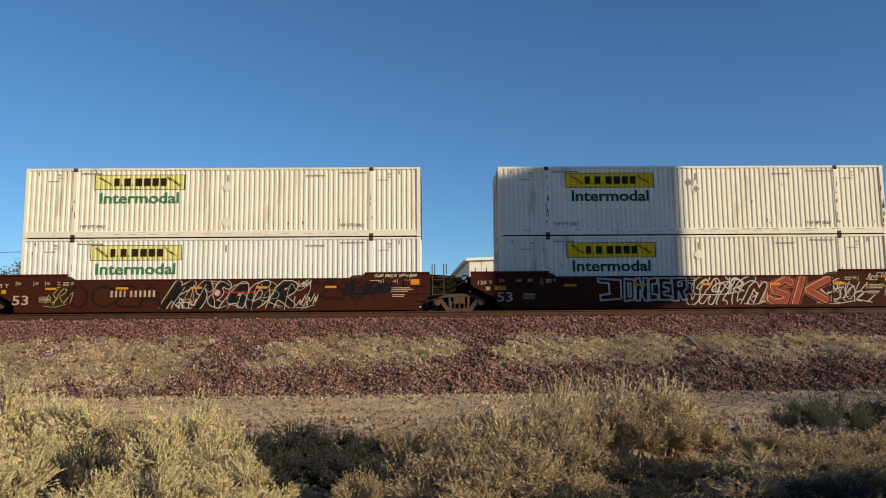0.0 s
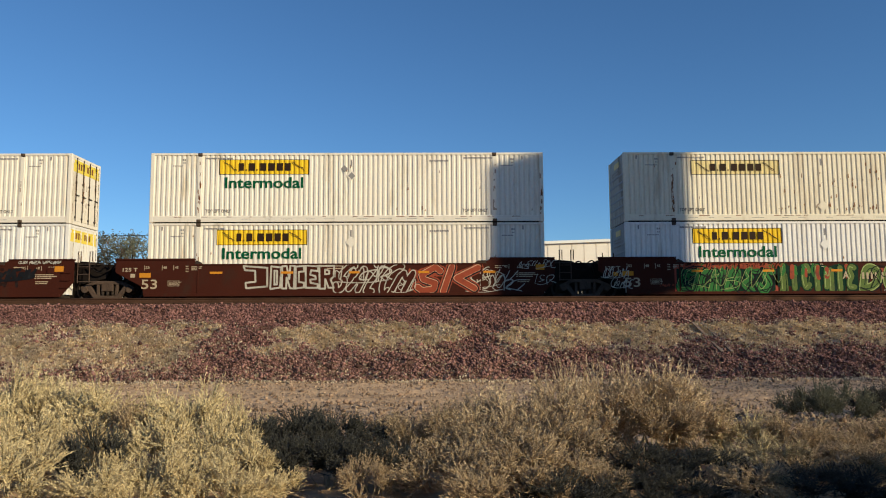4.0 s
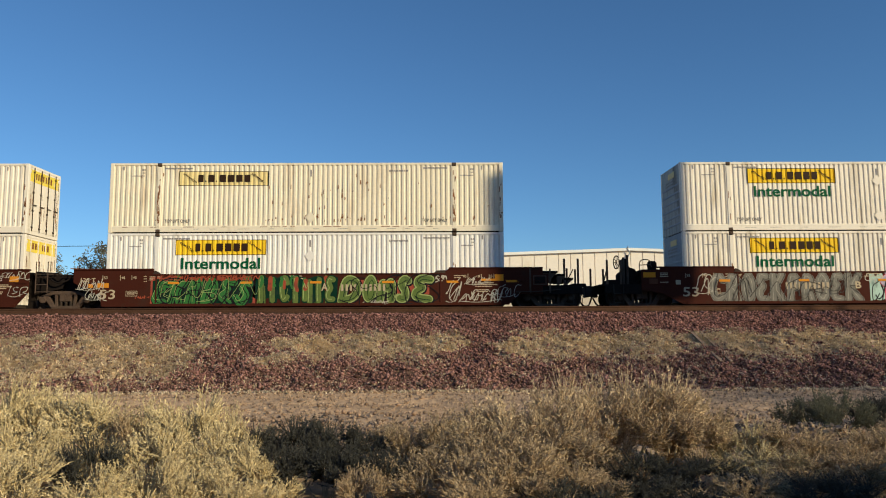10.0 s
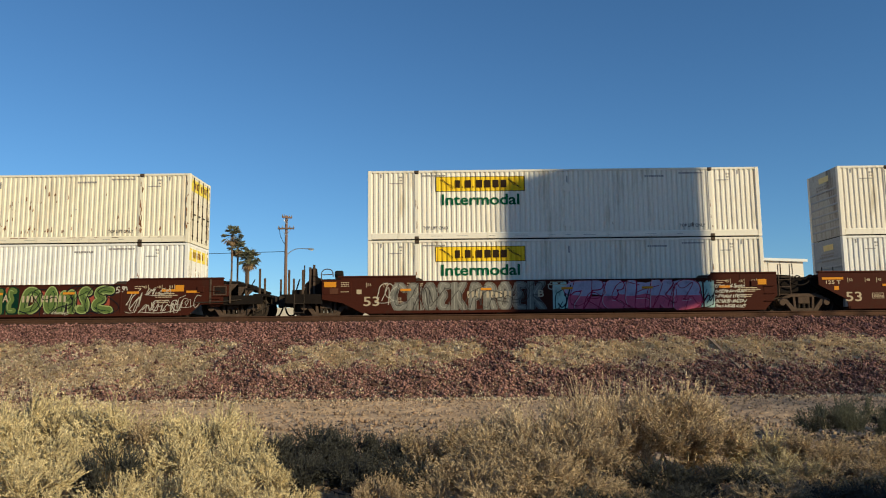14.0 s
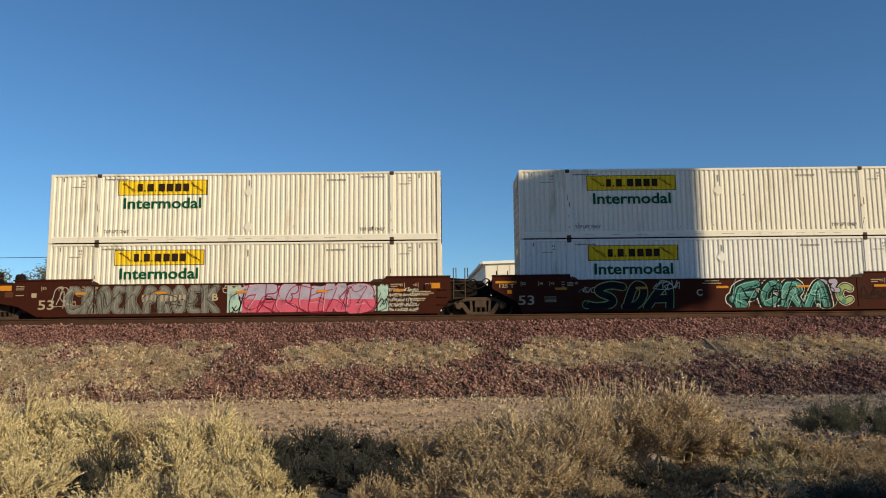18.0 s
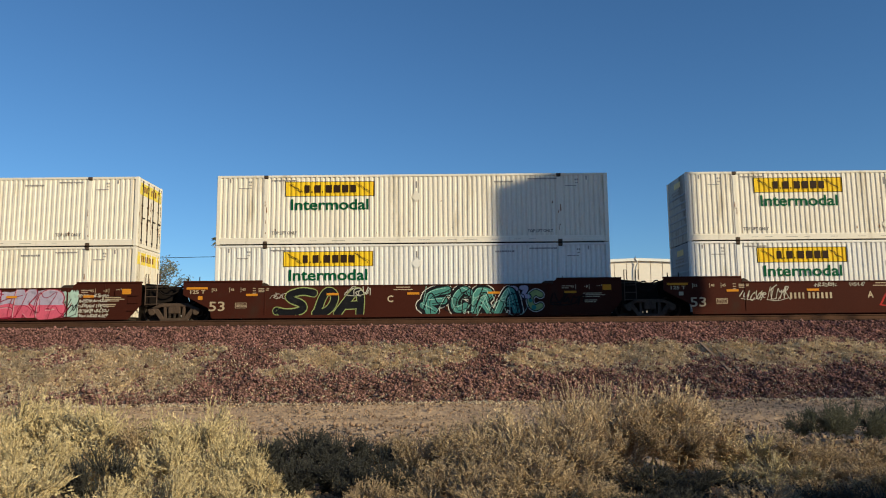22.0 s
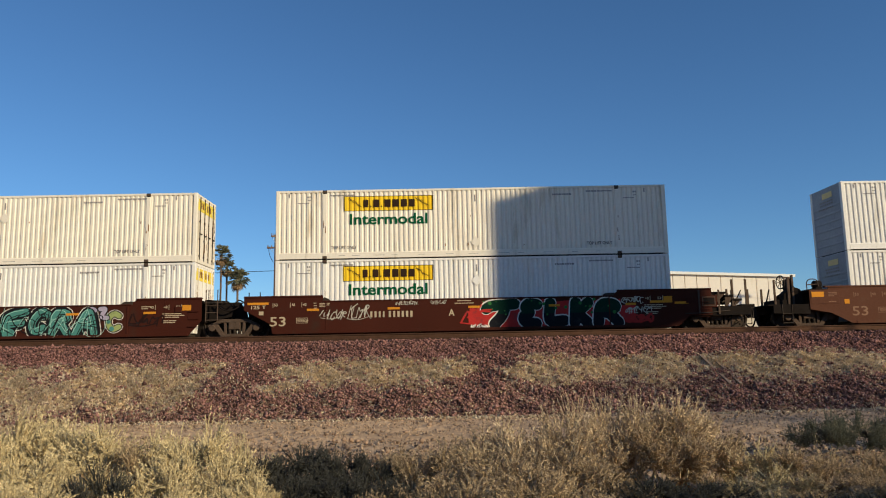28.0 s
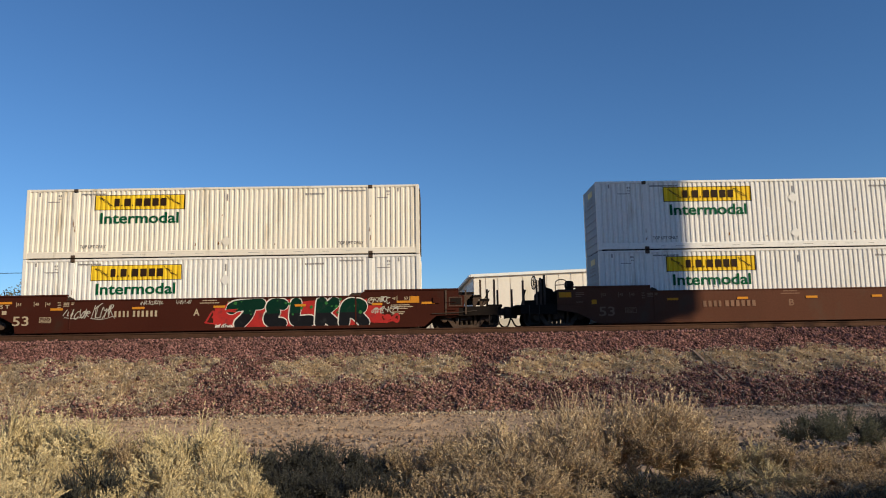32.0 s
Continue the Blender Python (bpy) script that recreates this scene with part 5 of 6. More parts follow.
def rounded3(points, times=2):
    """The same corner cutting for points in space."""
    pts = [Vector(p) for p in points]
    for _ in range(times):
        q = [pts[0]]
        for a, b in zip(pts, pts[1:]):
            q += [a.lerp(b, 0.25), a.lerp(b, 0.75)]
        pts = q + [pts[-1]]
    return pts


def mark_bars(car, x, z, h, widths, paint=None):
    """Bars in place of a car's registration."""
    for w in widths:
        if w:
            part("registration_bar", Shape().box(x, x + w, SIDE - 0.021, SIDE - 0.019, z, z + h), paint or LIGHTINK, car)
        x += w + h * 0.35


WELLS = []      # (thing, wheelsets, start along the train)
BOXES = []      # (thing, start along the train, height)
START = (-38.85, -19.48, 0.0, 23.52, 42.91, 62.32, 85.82)


def build_train():
    chalk, silver, black = spray("white", (0.48, 0.44, 0.36)), spray("silver", (0.20, 0.183, 0.153)), spray("black", (0.012, 0.012, 0.014))
    green, lime, olive = spray("green", (0.043, 0.155, 0.038)), spray("lime", (0.31, 0.36, 0.13)), spray("olive", (0.115, 0.16, 0.042))
    coral, pink, teal = spray("orange_red", (0.30, 0.065, 0.032)), spray("pink", (0.60, 0.11, 0.17)), spray("teal", (0.085, 0.24, 0.205))
    lilac, red, mint, navy = spray("lilac", (0.42, 0.36, 0.46)), spray("red", (0.42, 0.03, 0.025)), spray("mint", (0.38, 0.60, 0.50)), spray("night_green", (0.006, 0.028, 0.016))
    bright = spray("bright_white", (0.70, 0.64, 0.56))
    reg = (0.085, 0.085, 0.08, 0.07, 0.0, 0.09, 0.09, 0.09, 0.09, 0.09, 0.09)
    kinds = [("oxide-red double-stack well car with white outlined graffiti", OXIDE, "joint", "joint"),
             ("oxide-red double-stack well car with white and orange graffiti", OXIDE, "joint", "joint"),
             ("oxide-red double-stack well car covered in green graffiti", OXIDE, "joint", "end"),
             ("oxide-red double-stack well car with silver and pink graffiti", OXIDE, "end", "joint"),
             ("oxide-red double-stack well car with black and teal graffiti", OXIDE, "joint", "joint"),
             ("oxide-red double-stack well car with green and red graffiti", OXIDE, "joint", "end"),
             ("dusty brown double-stack well car without graffiti", DUSTY, "end", "joint")]
    for i, (label, paint, left, right) in enumerate(kinds):
        car, wheels = build_well(label, paint, left, right, i + 1)
        WELLS.append((car, wheels, START[i]))
    a, b, c, d, e, f, g = [w[0] for w in WELLS]
    brick, ghost, peach = spray("brick_red", (0.30, 0.065, 0.04)), spray("faded_black", (0.022, 0.010, 0.008)), spray("peach", (0.62, 0.33, 0.20))
    lo, hi = 0.22, 1.44

    def even(x0, x1, n):
        return [x0 + (x1 - x0) * k / n for k in range(n + 1)]

    for car in (a, b, c, e, f):
        part("capacity_stencil", words("125 T", -0.90, 1.20, 0.14, SIDE - 0.004, 0.6, 0.004), LIGHTINK, car)
    # white-rimmed letters over older, faded ones
    mark_bars(a, 3.75, 0.78, 0.26, reg)
    scrawl(a, 1.1, 2.0, 0.4, 1.1, lime, 0.03, 3, 3)
    mural(a, "OCEA", even(2.0, 5.8, 4), 0.3, 1.3, [("painted_outline", ghost, 0.10, 0, 0)], 71)
    mural(a, "KSEAOR", [5.9, 6.9, 7.7, 8.4, 9.2, 10.1, 11.2], lo, hi, [("painted_outline", chalk, 0.34, 0, 0), ("painted_fill", OXIDE, 0.27, 0, 0), ("painted_shade", black, 0.17, 0.03, -0.02)], 11, curve=1, lean=0.5, rough=0.12)
    scrawl(a, 6.0, 7.0, lo, 0.75, chalk, 0.035, 31, 3)
    part("emblem", Shape().disc(8.0, 0.92, SIDE - 0.0150, SIDE - 0.0145, 0.15, 18), red, a, "round red emblem")
    part("emblem_centre", Shape().disc(8.0, 0.92, SIDE - 0.0160, SIDE - 0.0155, 0.11, 18), chalk, a)
    mark_bars(a, 8.3, 0.90, 0.07, (0.12, 0.2, 0.1, 0.25, 0.16, 0.1, 0.2), red)
    scrawl(a, 11.0, 11.9, 0.3, 0.95, chalk, 0.03, 4, 5)
    scrawl(a, 11.0, 11.7, 1.15, 1.42, chalk, 0.03, 35, 3)
    mural(a, "CESEA", even(11.6, 14.3, 5), 0.6, 1.4, [("painted_outline", ghost, 0.12, 0, 0)], 72)
    scrawl(a, 13.0, 14.9, 0.85, 1.3, black, 0.12, 5, 4)
    scrawl(a, 14.3, 16.0, 1.5, 1.68, chalk, 0.03, 6, 2)
    # hollow block letters, a sketched piece and two orange letters
    mural(b, "DONCER", [3.95, 5.02, 5.48, 6.02, 6.42, 6.98, 7.62], 0.46, 1.42, [("painted_outline", chalk, 0.075, 0, 0)], 12, curve=0, rough=0.03, glyphs=RIM)
    mural(b, "SAZCM", [7.6, 8.3, 8.9, 9.5, 10.1, 10.8], lo, hi, [("painted_outline", chalk, 0.26, 0, 0), ("painted_fill", OXIDE, 0.17, 0, 0)], 36, curve=1, lean=0.5, rough=0.2)
    scrawl(b, 7.7, 9.8, 0.7, hi, chalk, 0.05, 7, 3)
    scrawl(b, 9.9, 10.8, 0.3, 0.95, chalk, 0.035, 8, 4)
    patch(b, 10.6, 12.0, 0.85, 1.32, coral, 88)
    mural(b, "SK", [10.8, 12.0, 13.4], lo, hi, [("painted_glow", coral, 0.46, 0, 0), ("painted_outline", black, 0.36, 0.01, -0.01), ("painted_rim", peach, 0.27, 0, 0), ("painted_fill", coral, 0.22, 0.01, -0.01)], 13, curve=0, rough=0.13, lean=0.25)
    scrawl(b, 12.9, 14.4, 0.3, 1.25, chalk, 0.04, 9, 4)
    scrawl(b, 13.0, 14.3, 0.5, 1.3, chalk, 0.03, 91, 4)
    scrawl(b, 14.3, 15.3, 0.28, 0.9, chalk, 0.04, 92, 2)
    scrawl(b, 15.0, 16.4, 1.25, 1.6, chalk, 0.028, 10, 3)
    scrawl(b, 15.7, 16.3, 0.6, 1.1, chalk, 0.026, 101, 3)
    # green letters, running olive ones and a lime piece
    scrawl(c, -1.1, 0.0, 0.85, 1.3, chalk, 0.03, 14, 5)
    scrawl(c, -0.7, 0.1, 0.45, 0.85, chalk, 0.03, 141, 5)
    patch(c, 1.3, 2.1, 0.48, 0.66, coral, 301)
    patch(c, 1.9, 6.1, lo, hi - 0.02, brick, 3)
    patch(c, 1.98, 6.0, lo, hi - 0.1, navy, 31, 0.0026)
    patch(c, 6.0, 9.4, 0.45, hi - 0.02, navy, 33)
    mural(c, "EKRBES", even(2.0, 5.95, 6), lo, hi - 0.06, [("painted_shade", black, 0.36, 0.02, -0.02), ("painted_fill", green, 0.28, 0, 0), ("painted_line", black, 0.035, 0.05, -0.05), ("painted_highlight", lime, 0.018, -0.09, 0.09)], 15, lean=0.2, rough=0.13, curve=1)
    scrawl(c, 1.9, 6.1, 1.2, hi, coral, 0.04, 61, 2)
    mural(c, "||C|M|E", even(6.1, 9.35, 7), 0.26, hi, [("painted_shade", navy, 0.34, 0.03, -0.02), ("painted_fill", olive, 0.22, 0, 0), ("painted_highlight", lime, 0.03, -0.05, 0.0)], 16, curve=1, rough=0.08)
    drips(c, 6.1, 9.3, 0.26, 1.0, olive, 11, 0.05, 63, 0.0142)
    drips(c, 6.1, 9.3, 0.9, 1.4, green, 7, 0.12, 64, 0.0146)
    drips(c, 6.6, 9.2, 0.8, 1.35, coral, 6, 0.16, 66, 0.0150)
    patch(c, 10.2, 13.1, 0.5, 1.25, brick, 32)
    mural(c, "DOMSE", [9.35, 10.4, 11.0, 11.75, 12.35, 13.3], lo + 0.02, hi, [("painted_shade", black, 0.41, 0.02, -0.03), ("painted_outline", lime, 0.34, 0, 0), ("painted_fill", olive, 0.25, 0, 0), ("painted_line", navy, 0.03, 0.04, -0.04)], 17, lean=0.08)
    part("letter_stencil", words("A", 8.75, 0.80, 0.30, SIDE - 0.032, 0.26, 0.01), LIGHTINK, c)
    mark_bars(c, 9.55, 0.78, 0.26, reg)
    scrawl(c, 10.4, 11.4, lo + 0.02, 0.4, chalk, 0.025, 67, 2)
    scrawl(c, 13.2, 13.8, 1.15, 1.42, chalk, 0.04, 68, 2)
    scrawl(c, 13.75, 14.2, 0.3, 1.25, chalk, 0.032, 18, 5)
    scrawl(c, 14.5, 15.5, 1.0, 1.3, chalk, 0.025, 181, 4)
    scrawl(c, 14.3, 16.0, 0.3, 0.85, chalk, 0.035, 19, 5)
    scrawl(c, 15.8, 16.6, 0.5, 1.0, chalk, 0.022, 20, 3)
    # silver block letters and a pink and lilac piece
    scrawl(d, 0.3, 1.1, 0.6, 1.4, chalk, 0.03, 21, 4)
    block = [("painted_outline", spray("ash", (0.30, 0.275, 0.235)), 0.31, 0, 0), ("painted_shade", spray("charcoal", (0.06, 0.052, 0.045)), 0.28, 0, 0), ("painted_fill", silver, 0.225, -0.01, 0.01), ("painted_line", chalk, 0.012, -0.03, 0.03)]
    mural(d, "CROEK", [0.95, 1.62, 2.25, 2.85, 3.4, 4.05], lo - 0.04, hi + 0.04, block, 22, curve=1, rough=0.02)
    mural(d, "PROEK", [4.1, 4.7, 5.25, 5.9, 6.45, 7.2], lo - 0.04, hi + 0.04, block, 23, curve=1, rough=0.02)
    drips(d, 1.1, 3.9, lo, 0.8, silver, 8, 0.03, 221, 0.0155)
    mark_bars(d, 4.05, 0.78, 0.26, reg)
    part("letter_stencil", words("B", 6.9, 0.80, 0.28, SIDE - 0.032, 0.24, 0.01), LIGHTINK, d)
    for x0, x1, k in ((7.5, 8.35, 4), (13.2, 14.0, 41)):
        patch(d, x0, x1, lo, hi - 0.02, spray("pale_mint", (0.42, 0.55, 0.47)), k)
    patch(d, 8.1, 13.45, lo, 0.9, pink, 42, 0.0026)
    patch(d, 8.15, 13.4, 0.78, hi, lilac, 43, 0.0030)
    scrawl(d, 7.4, 8.1, lo, 1.3, black, 0.05, 46, 3)
    scrawl(d, 13.3, 13.9, 0.3, 1.1, black, 0.04, 47, 3)
    mural(d, "TELKB", [7.95, 9.5, 10.35, 11.4, 12.3, 13.55], lo - 0.03, hi + 0.04, [("painted_outline", spray("dark_red", (0.27, 0.015, 0.045)), 0.47, 0, 0), ("painted_rim", spray("pale_pink", (0.62, 0.38, 0.40)), 0.395, -0.01, 0.01), ("painted_fill", pink, 0.365, 0.005, -0.005), ("painted_top", lilac, 0.36, 0.005, -0.005, 0.80, 1.43)], 24, rough=0.03, lean=0.06)
    scrawl(d, 7.3, 7.9, 1.0, 1.38, chalk, 0.03, 48, 2)
    for k in range(5):
        scrawl(d, 14.0, 15.2, 0.28 + 0.2 * k, 0.42 + 0.2 * k, chalk, 0.03, 40 + k, 1)
    # black letters with a lime rim and a teal piece
    mural(e, "SDA", [2.55, 4.1, 5.08, 6.25], lo, hi, [("painted_outline", lime, 0.36, 0, 0), ("painted_fill", black, 0.29, 0, 0)], 25, lean=0.3, rough=0.03)
    scrawl(e, 5.3, 6.3, 1.05, 1.42, chalk, 0.04, 26, 3)
    scrawl(e, 2.3, 2.9, 0.95, 1.2, chalk, 0.025, 261, 2)
    part("letter_stencil", words("C", 7.05, 0.80, 0.26, SIDE - 0.004, 0.24, 0.01), LIGHTINK, e)
    aqua = [("painted_outline", bright, 0.60, 0, 0), ("painted_shade", black, 0.53, 0, 0)]
    mural(e, "FCRA", [8.35, 9.5, 10.35, 11.35, 12.5], lo - 0.06, hi + 0.04, aqua, 27, lean=0.15, rough=0.1, curve=1)
    mural(e, "FCRA", [8.45, 9.52, 10.4, 11.35, 12.42], lo + 0.02, hi - 0.02, [("painted_outline", black, 0.40, 0.02, -0.02), ("painted_fill", teal, 0.29, 0, 0), ("painted_line", black, 0.03, 0.07, -0.06), ("painted_top", mint, 0.022, -0.08, 0.09)], 27, lean=0.15, rough=0.1, curve=1, lift=0.0072)
    mural(e, "SZ", [11.85, 12.35, 12.85], 0.85, hi, [("painted_outline", black, 0.24, 0, 0), ("painted_fill", lilac, 0.17, 0, 0)], 28, lift=0.0145)
    mural(e, "C", [12.65, 13.35], lo + 0.1, 1.3, [("painted_outline", bright, 0.34, 0, 0), ("painted_shade", black, 0.29, 0, 0), ("painted_fill", lime, 0.21, 0, 0)], 29)
    part("painted_dot", Shape().disc(12.95, 0.52, SIDE - 0.0155, SIDE - 0.0150, 0.10, 12), teal, e)
    part("painted_dot", Shape().disc(12.82, 0.80, SIDE - 0.0155, SIDE - 0.0150, 0.08, 12), teal, e)
    scrawl(e, 13.6, 14.8, 0.6, 1.1, ghost, 0.07, 30, 3)
    # dark green letters with a white rim over red
    scrawl(f, 1.9, 2.8, 0.75, 1.1, chalk, 0.035, 51, 3)
    scrawl(f, 2.95, 3.85, 0.7, 1.35, chalk, 0.035, 52, 4)
    scrawl(f, 4.9, 5.8, 1.25, 1.42, chalk, 0.018, 521, 2)
    scrawl(f, 6.3, 7.0, 1.25, 1.42, chalk, 0.018, 522, 2)
    mark_bars(f, 3.9, 0.78, 0.24, reg)
    part("letter_stencil", words("A", 7.05, 0.80, 0.26, SIDE - 0.004, 0.24, 0.01), LIGHTINK, f)
    patch(f, 7.9, 14.6, 0.36, 1.2, red, 6)
    patch(f, 8.4, 14.0, lo, hi - 0.02, red, 61, 0.0026)
    mural(f, "TELKR", [8.35, 9.85, 10.8, 11.9, 12.85, 14.1], lo - 0.02, hi + 0.03, [("painted_outline", bright, 0.52, 0, 0), ("painted_fill", black, 0.44, 0.01, -0.01), ("painted_top", navy, 0.43, 0.01, -0.01, 0.82, 1.43)], 53, rough=0.03, lean=0.06)
    rng = random.Random(77)
    dot = Shape().disc(0, 0, 0, 0.0005, 0.05, 10).mesh("painted_dot", green)
    for _ in range(22):
        part("painted_dot", dot, None, f, place=pose(rng.uniform(8.3, 13.8), SIDE - 0.0185, rng.uniform(0.75, 1.36)) @ Matrix.Scale(rng.uniform(0.5, 1.5), 4))
    scrawl(f, 7.5, 8.6, 0.45, 1.2, red, 0.07, 57, 3)
    scrawl(f, 7.9, 8.6, 0.26, 0.42, bright, 0.035, 58, 2)
    scrawl(f, 14.0, 14.9, 1.15, 1.42, chalk, 0.035, 54, 2)
    scrawl(f, 14.1, 15.2, 0.75, 1.05, chalk, 0.035, 55, 2)
    scrawl(f, 14.2, 15.2, 0.4, 0.75, red, 0.09, 56, 3)
    mark_bars(g, 4.1, 0.80, 0.24, [w * 1.5 for w in reg], FADEDTAN)
    part("letter_stencil", words("B", 7.6, 0.80, 0.26, SIDE - 0.004, 0.22, 0.01), FADEDTAN, g)
    # loose thin lines sprayed over the large letters
    for car, x0, x1, z0, z1, paint, width, seed in (
            (a, 6.0, 11.0, lo, hi, chalk, 0.025, 90), (c, 2.0, 5.8, lo, hi - 0.08, black, 0.045, 91), (c, 2.1, 5.7, lo + 0.1, hi - 0.1, lime, 0.018, 92), (c, 9.4, 13.1, lo, hi - 0.05, black, 0.04, 93),
            (d, 1.0, 6.9, lo, hi, spray("charcoal", (0.06, 0.052, 0.045)), 0.035, 94), (d, 8.2, 13.2, lo, hi, spray("dark_red", (0.27, 0.015, 0.045)), 0.03, 95), (e, 8.5, 12.3, lo, hi, black, 0.04, 96), (e, 8.5, 12.3, lo, hi, mint, 0.02, 97)):
        scrawl(car, x0, x1, z0, z1, paint, width, seed, 2, "painted_line", 0.018)
    # two containers on each well; paint, sign, word, scuffs
    load = [(CREAM, "faded", 1, 4), (WHITE, "faded", 1, 3), (CREAM, "yellow", 1, 10), (CREAM, "yellow", 1, 4), (AGED, "pale", 0, 80), (WHITE, "yellow", 1, 4), (CREAM, "yellow", 1, 3),
            (CREAM, "yellow", 1, 3), (CREAM, "yellow", 1, 6), (WHITE, "yellow", 1, 2), (CREAM, "yellow", 1, 5), (WHITE, "yellow", 1, 4), (WHITE, "yellow", 1, 4), (WHITE, "yellow", 1, 4)]
    for i, start in enumerate(START):
        for k in (0, 1):
            paint, sign, word, scuffs = load[2 * i + k]
            upper = k == 0
            text = ("aged cream" if paint is AGED else "cream" if paint is CREAM else "white") + " corrugated steel container, " + ("stacked on another" if upper else "sunk in a well car") + (" with rust scuffs" if scuffs > 9 else "")
            box = build_container("container", paint, text, sign, bool(word), scuffs, 2 * i + k, 2.84 if upper else 2.80, SHADED_RIB if i == 6 or not upper else None)
            BOXES.append((box, start, 0.302 + TALL if upper else 0.28))


build_train()

# ---- what stands beyond the tracks ----


def build_warehouse():
    """A wide metal building with a low gable, cream siding and a white roof."""
    w, deep, eave, ridge = 28.0, 26.0, 7.33, 7.86
    t = thing("warehouse", "cream metal-sided warehouse with a low gabled white roof", "warehouse", place=pose(3.5, 64.2, 0.95, 0, 0, 2.6))
    n = 26
    for i in range(n):
        x0, x1 = w * i / n, w * (i + 1) / n
        top = lambda x: eave + (ridge - eave) * (1 - abs(x - w / 2) / (w / 2))
        p = Shape().plate([(x0 + 0.03, 0), (x1 - 0.03, 0), (x1 - 0.03, top(x1)), (x0 + 0.03, top(x0))], 0.0, 0.06)
        part("wall_panel", p, SIDING, t, bevel=0.008)
    part("wall", Shape().plate([(0, 0), (w, 0), (w, eave - 0.02), (w / 2, ridge - 0.02), (0, eave - 0.02)], 0.061, 0.2), SIDING, t)
    part("wall", Shape().box(0, 0.15, 0.2, deep, 0, eave - 0.02), SIDING, t)
    part("wall", Shape().box(w - 0.15, w, 0.2, deep, 0, eave - 0.02), SIDING, t)
    part("wall", Shape().plate([(0, 0), (w, 0), (w, eave - 0.02), (w / 2, ridge - 0.02), (0, eave - 0.02)], deep, deep + 0.15), SIDING, t)
    for s in (0, 1):
        xa, xb = (-0.25, w / 2) if s == 0 else (w / 2, w + 0.25)
        za, zb = (eave, ridge) if s == 0 else (ridge, eave)
        part("roof", Shape().plate([(xa, za), (xb, zb), (xb, zb + 0.10), (xa, za + 0.10)], -0.2, deep + 0.3), ROOFING, t)
        part("rake_trim", Shape().plate([(xa, za - 0.12), (xb, zb - 0.12), (xb, zb + 0.12), (xa, za + 0.12)], -0.26, -0.2), ROOFING, t)
    part("gutter", Shape().box(-0.4, -0.25, -0.2, deep + 0.3, eave - 0.1, eave + 0.05), ROOFING, t)
    part("downpipe", Shape().tube(rounded3([(13.6, -0.12, 4.2), (13.6, -0.14, 6.6), (13.7, -0.2, 7.2), (13.9, -0.3, 7.62), (13.6, -0.3, 7.95), (13.75, -0.3, 8.1)]), 0.05, 8), GALV, t)
    for x in (5.0, 21.0):
        part("roller_door", Shape().box(x, x + 3.6, -0.05, 0.0, 0.0, 3.6), ROOFING, t)


def build_pole(label, x, y, top, arms, lamp, base=0.95, lean=0.0):
    t = thing("utility_pole", label, "utility pole", "poles beyond the tracks", place=pose(x, y, base, 0, lean, 0))
    h = top - base
    part("shaft", Shape().tube([(0, 0, 0), (0, 0, h * 0.5), (0, 0, h)], [0.145, 0.125, 0.095], 10), POLEWOOD, t, smooth=True)
    for z, half, turn in arms:
        a = part("crossarm", Shape().box(-half, half, -0.16, -0.06, z - 0.06, z + 0.06), POLEWOOD, t, bevel=0.01, place=pose(0, 0, 0, 0, 0, turn))
        for k in (-0.92, -0.45, 0.45, 0.92):
            ins = Shape().tube([(half * k, -0.11, z + 0.06), (half * k, -0.11, z + 0.10), (half * k, -0.11, z + 0.15), (half * k, -0.11, z + 0.20)], [0.03, 0.055, 0.03, 0.04], 8)
            part("insulator", ins, GALV, a)
        part("brace", Shape().tube([(-half * 0.6, -0.12, z - 0.05), (0, -0.12, z - 0.5)], 0.015, 5).tube([(half * 0.6, -0.12, z - 0.05), (0, -0.12, z - 0.5)], 0.015, 5), GALV, t)
    if lamp:
        z, reach = lamp
        part("lamp_arm", Shape().tube(rounded3([(0, 0, z - 0.35), (reach * 0.3, 0, z + 0.1), (reach * 0.6, 0, z + 0.2), (reach, 0, z + 0.15)]), 0.028, 8), GALV, t)
        head = part("lamp_head", Shape().plate([(reach - 0.08, z + 0.12), (reach + 0.12, z + 0.06), (reach + 0.38, z + 0.09), (reach + 0.42, z + 0.15), (reach + 0.15, z + 0.21), (reach - 0.08, z + 0.19)], -0.12, 0.12), GALV, t, bevel=0.02)
        part("lamp_glass", Shape().box(reach + 0.12, reach + 0.34, -0.08, 0.08, z + 0.03, z + 0.075), GLASS, head)
    part("slack_cable", Shape().tube(rounded3([(-0.5, -0.1, h - 0.85), (-0.45, -0.15, h - 1.5), (-0.2, -0.15, h - 2.0), (0, -0.12, h - 2.3)]), 0.02, 6), BLACK, t)
    return t


def build_wire(name, a, b, sag, label="black overhead cable between poles", r=0.022):
    a, b = Vector(a), Vector(b)
    pts = []
    for i in range(25):
        k = i / 24
        p = a.lerp(b, k)
        p.z -= sag * 4 * k * (1 - k)
        pts.append(p)
    return solid(name, Shape().tube(pts, r, 5), BLACK, label, "cable", "structure")


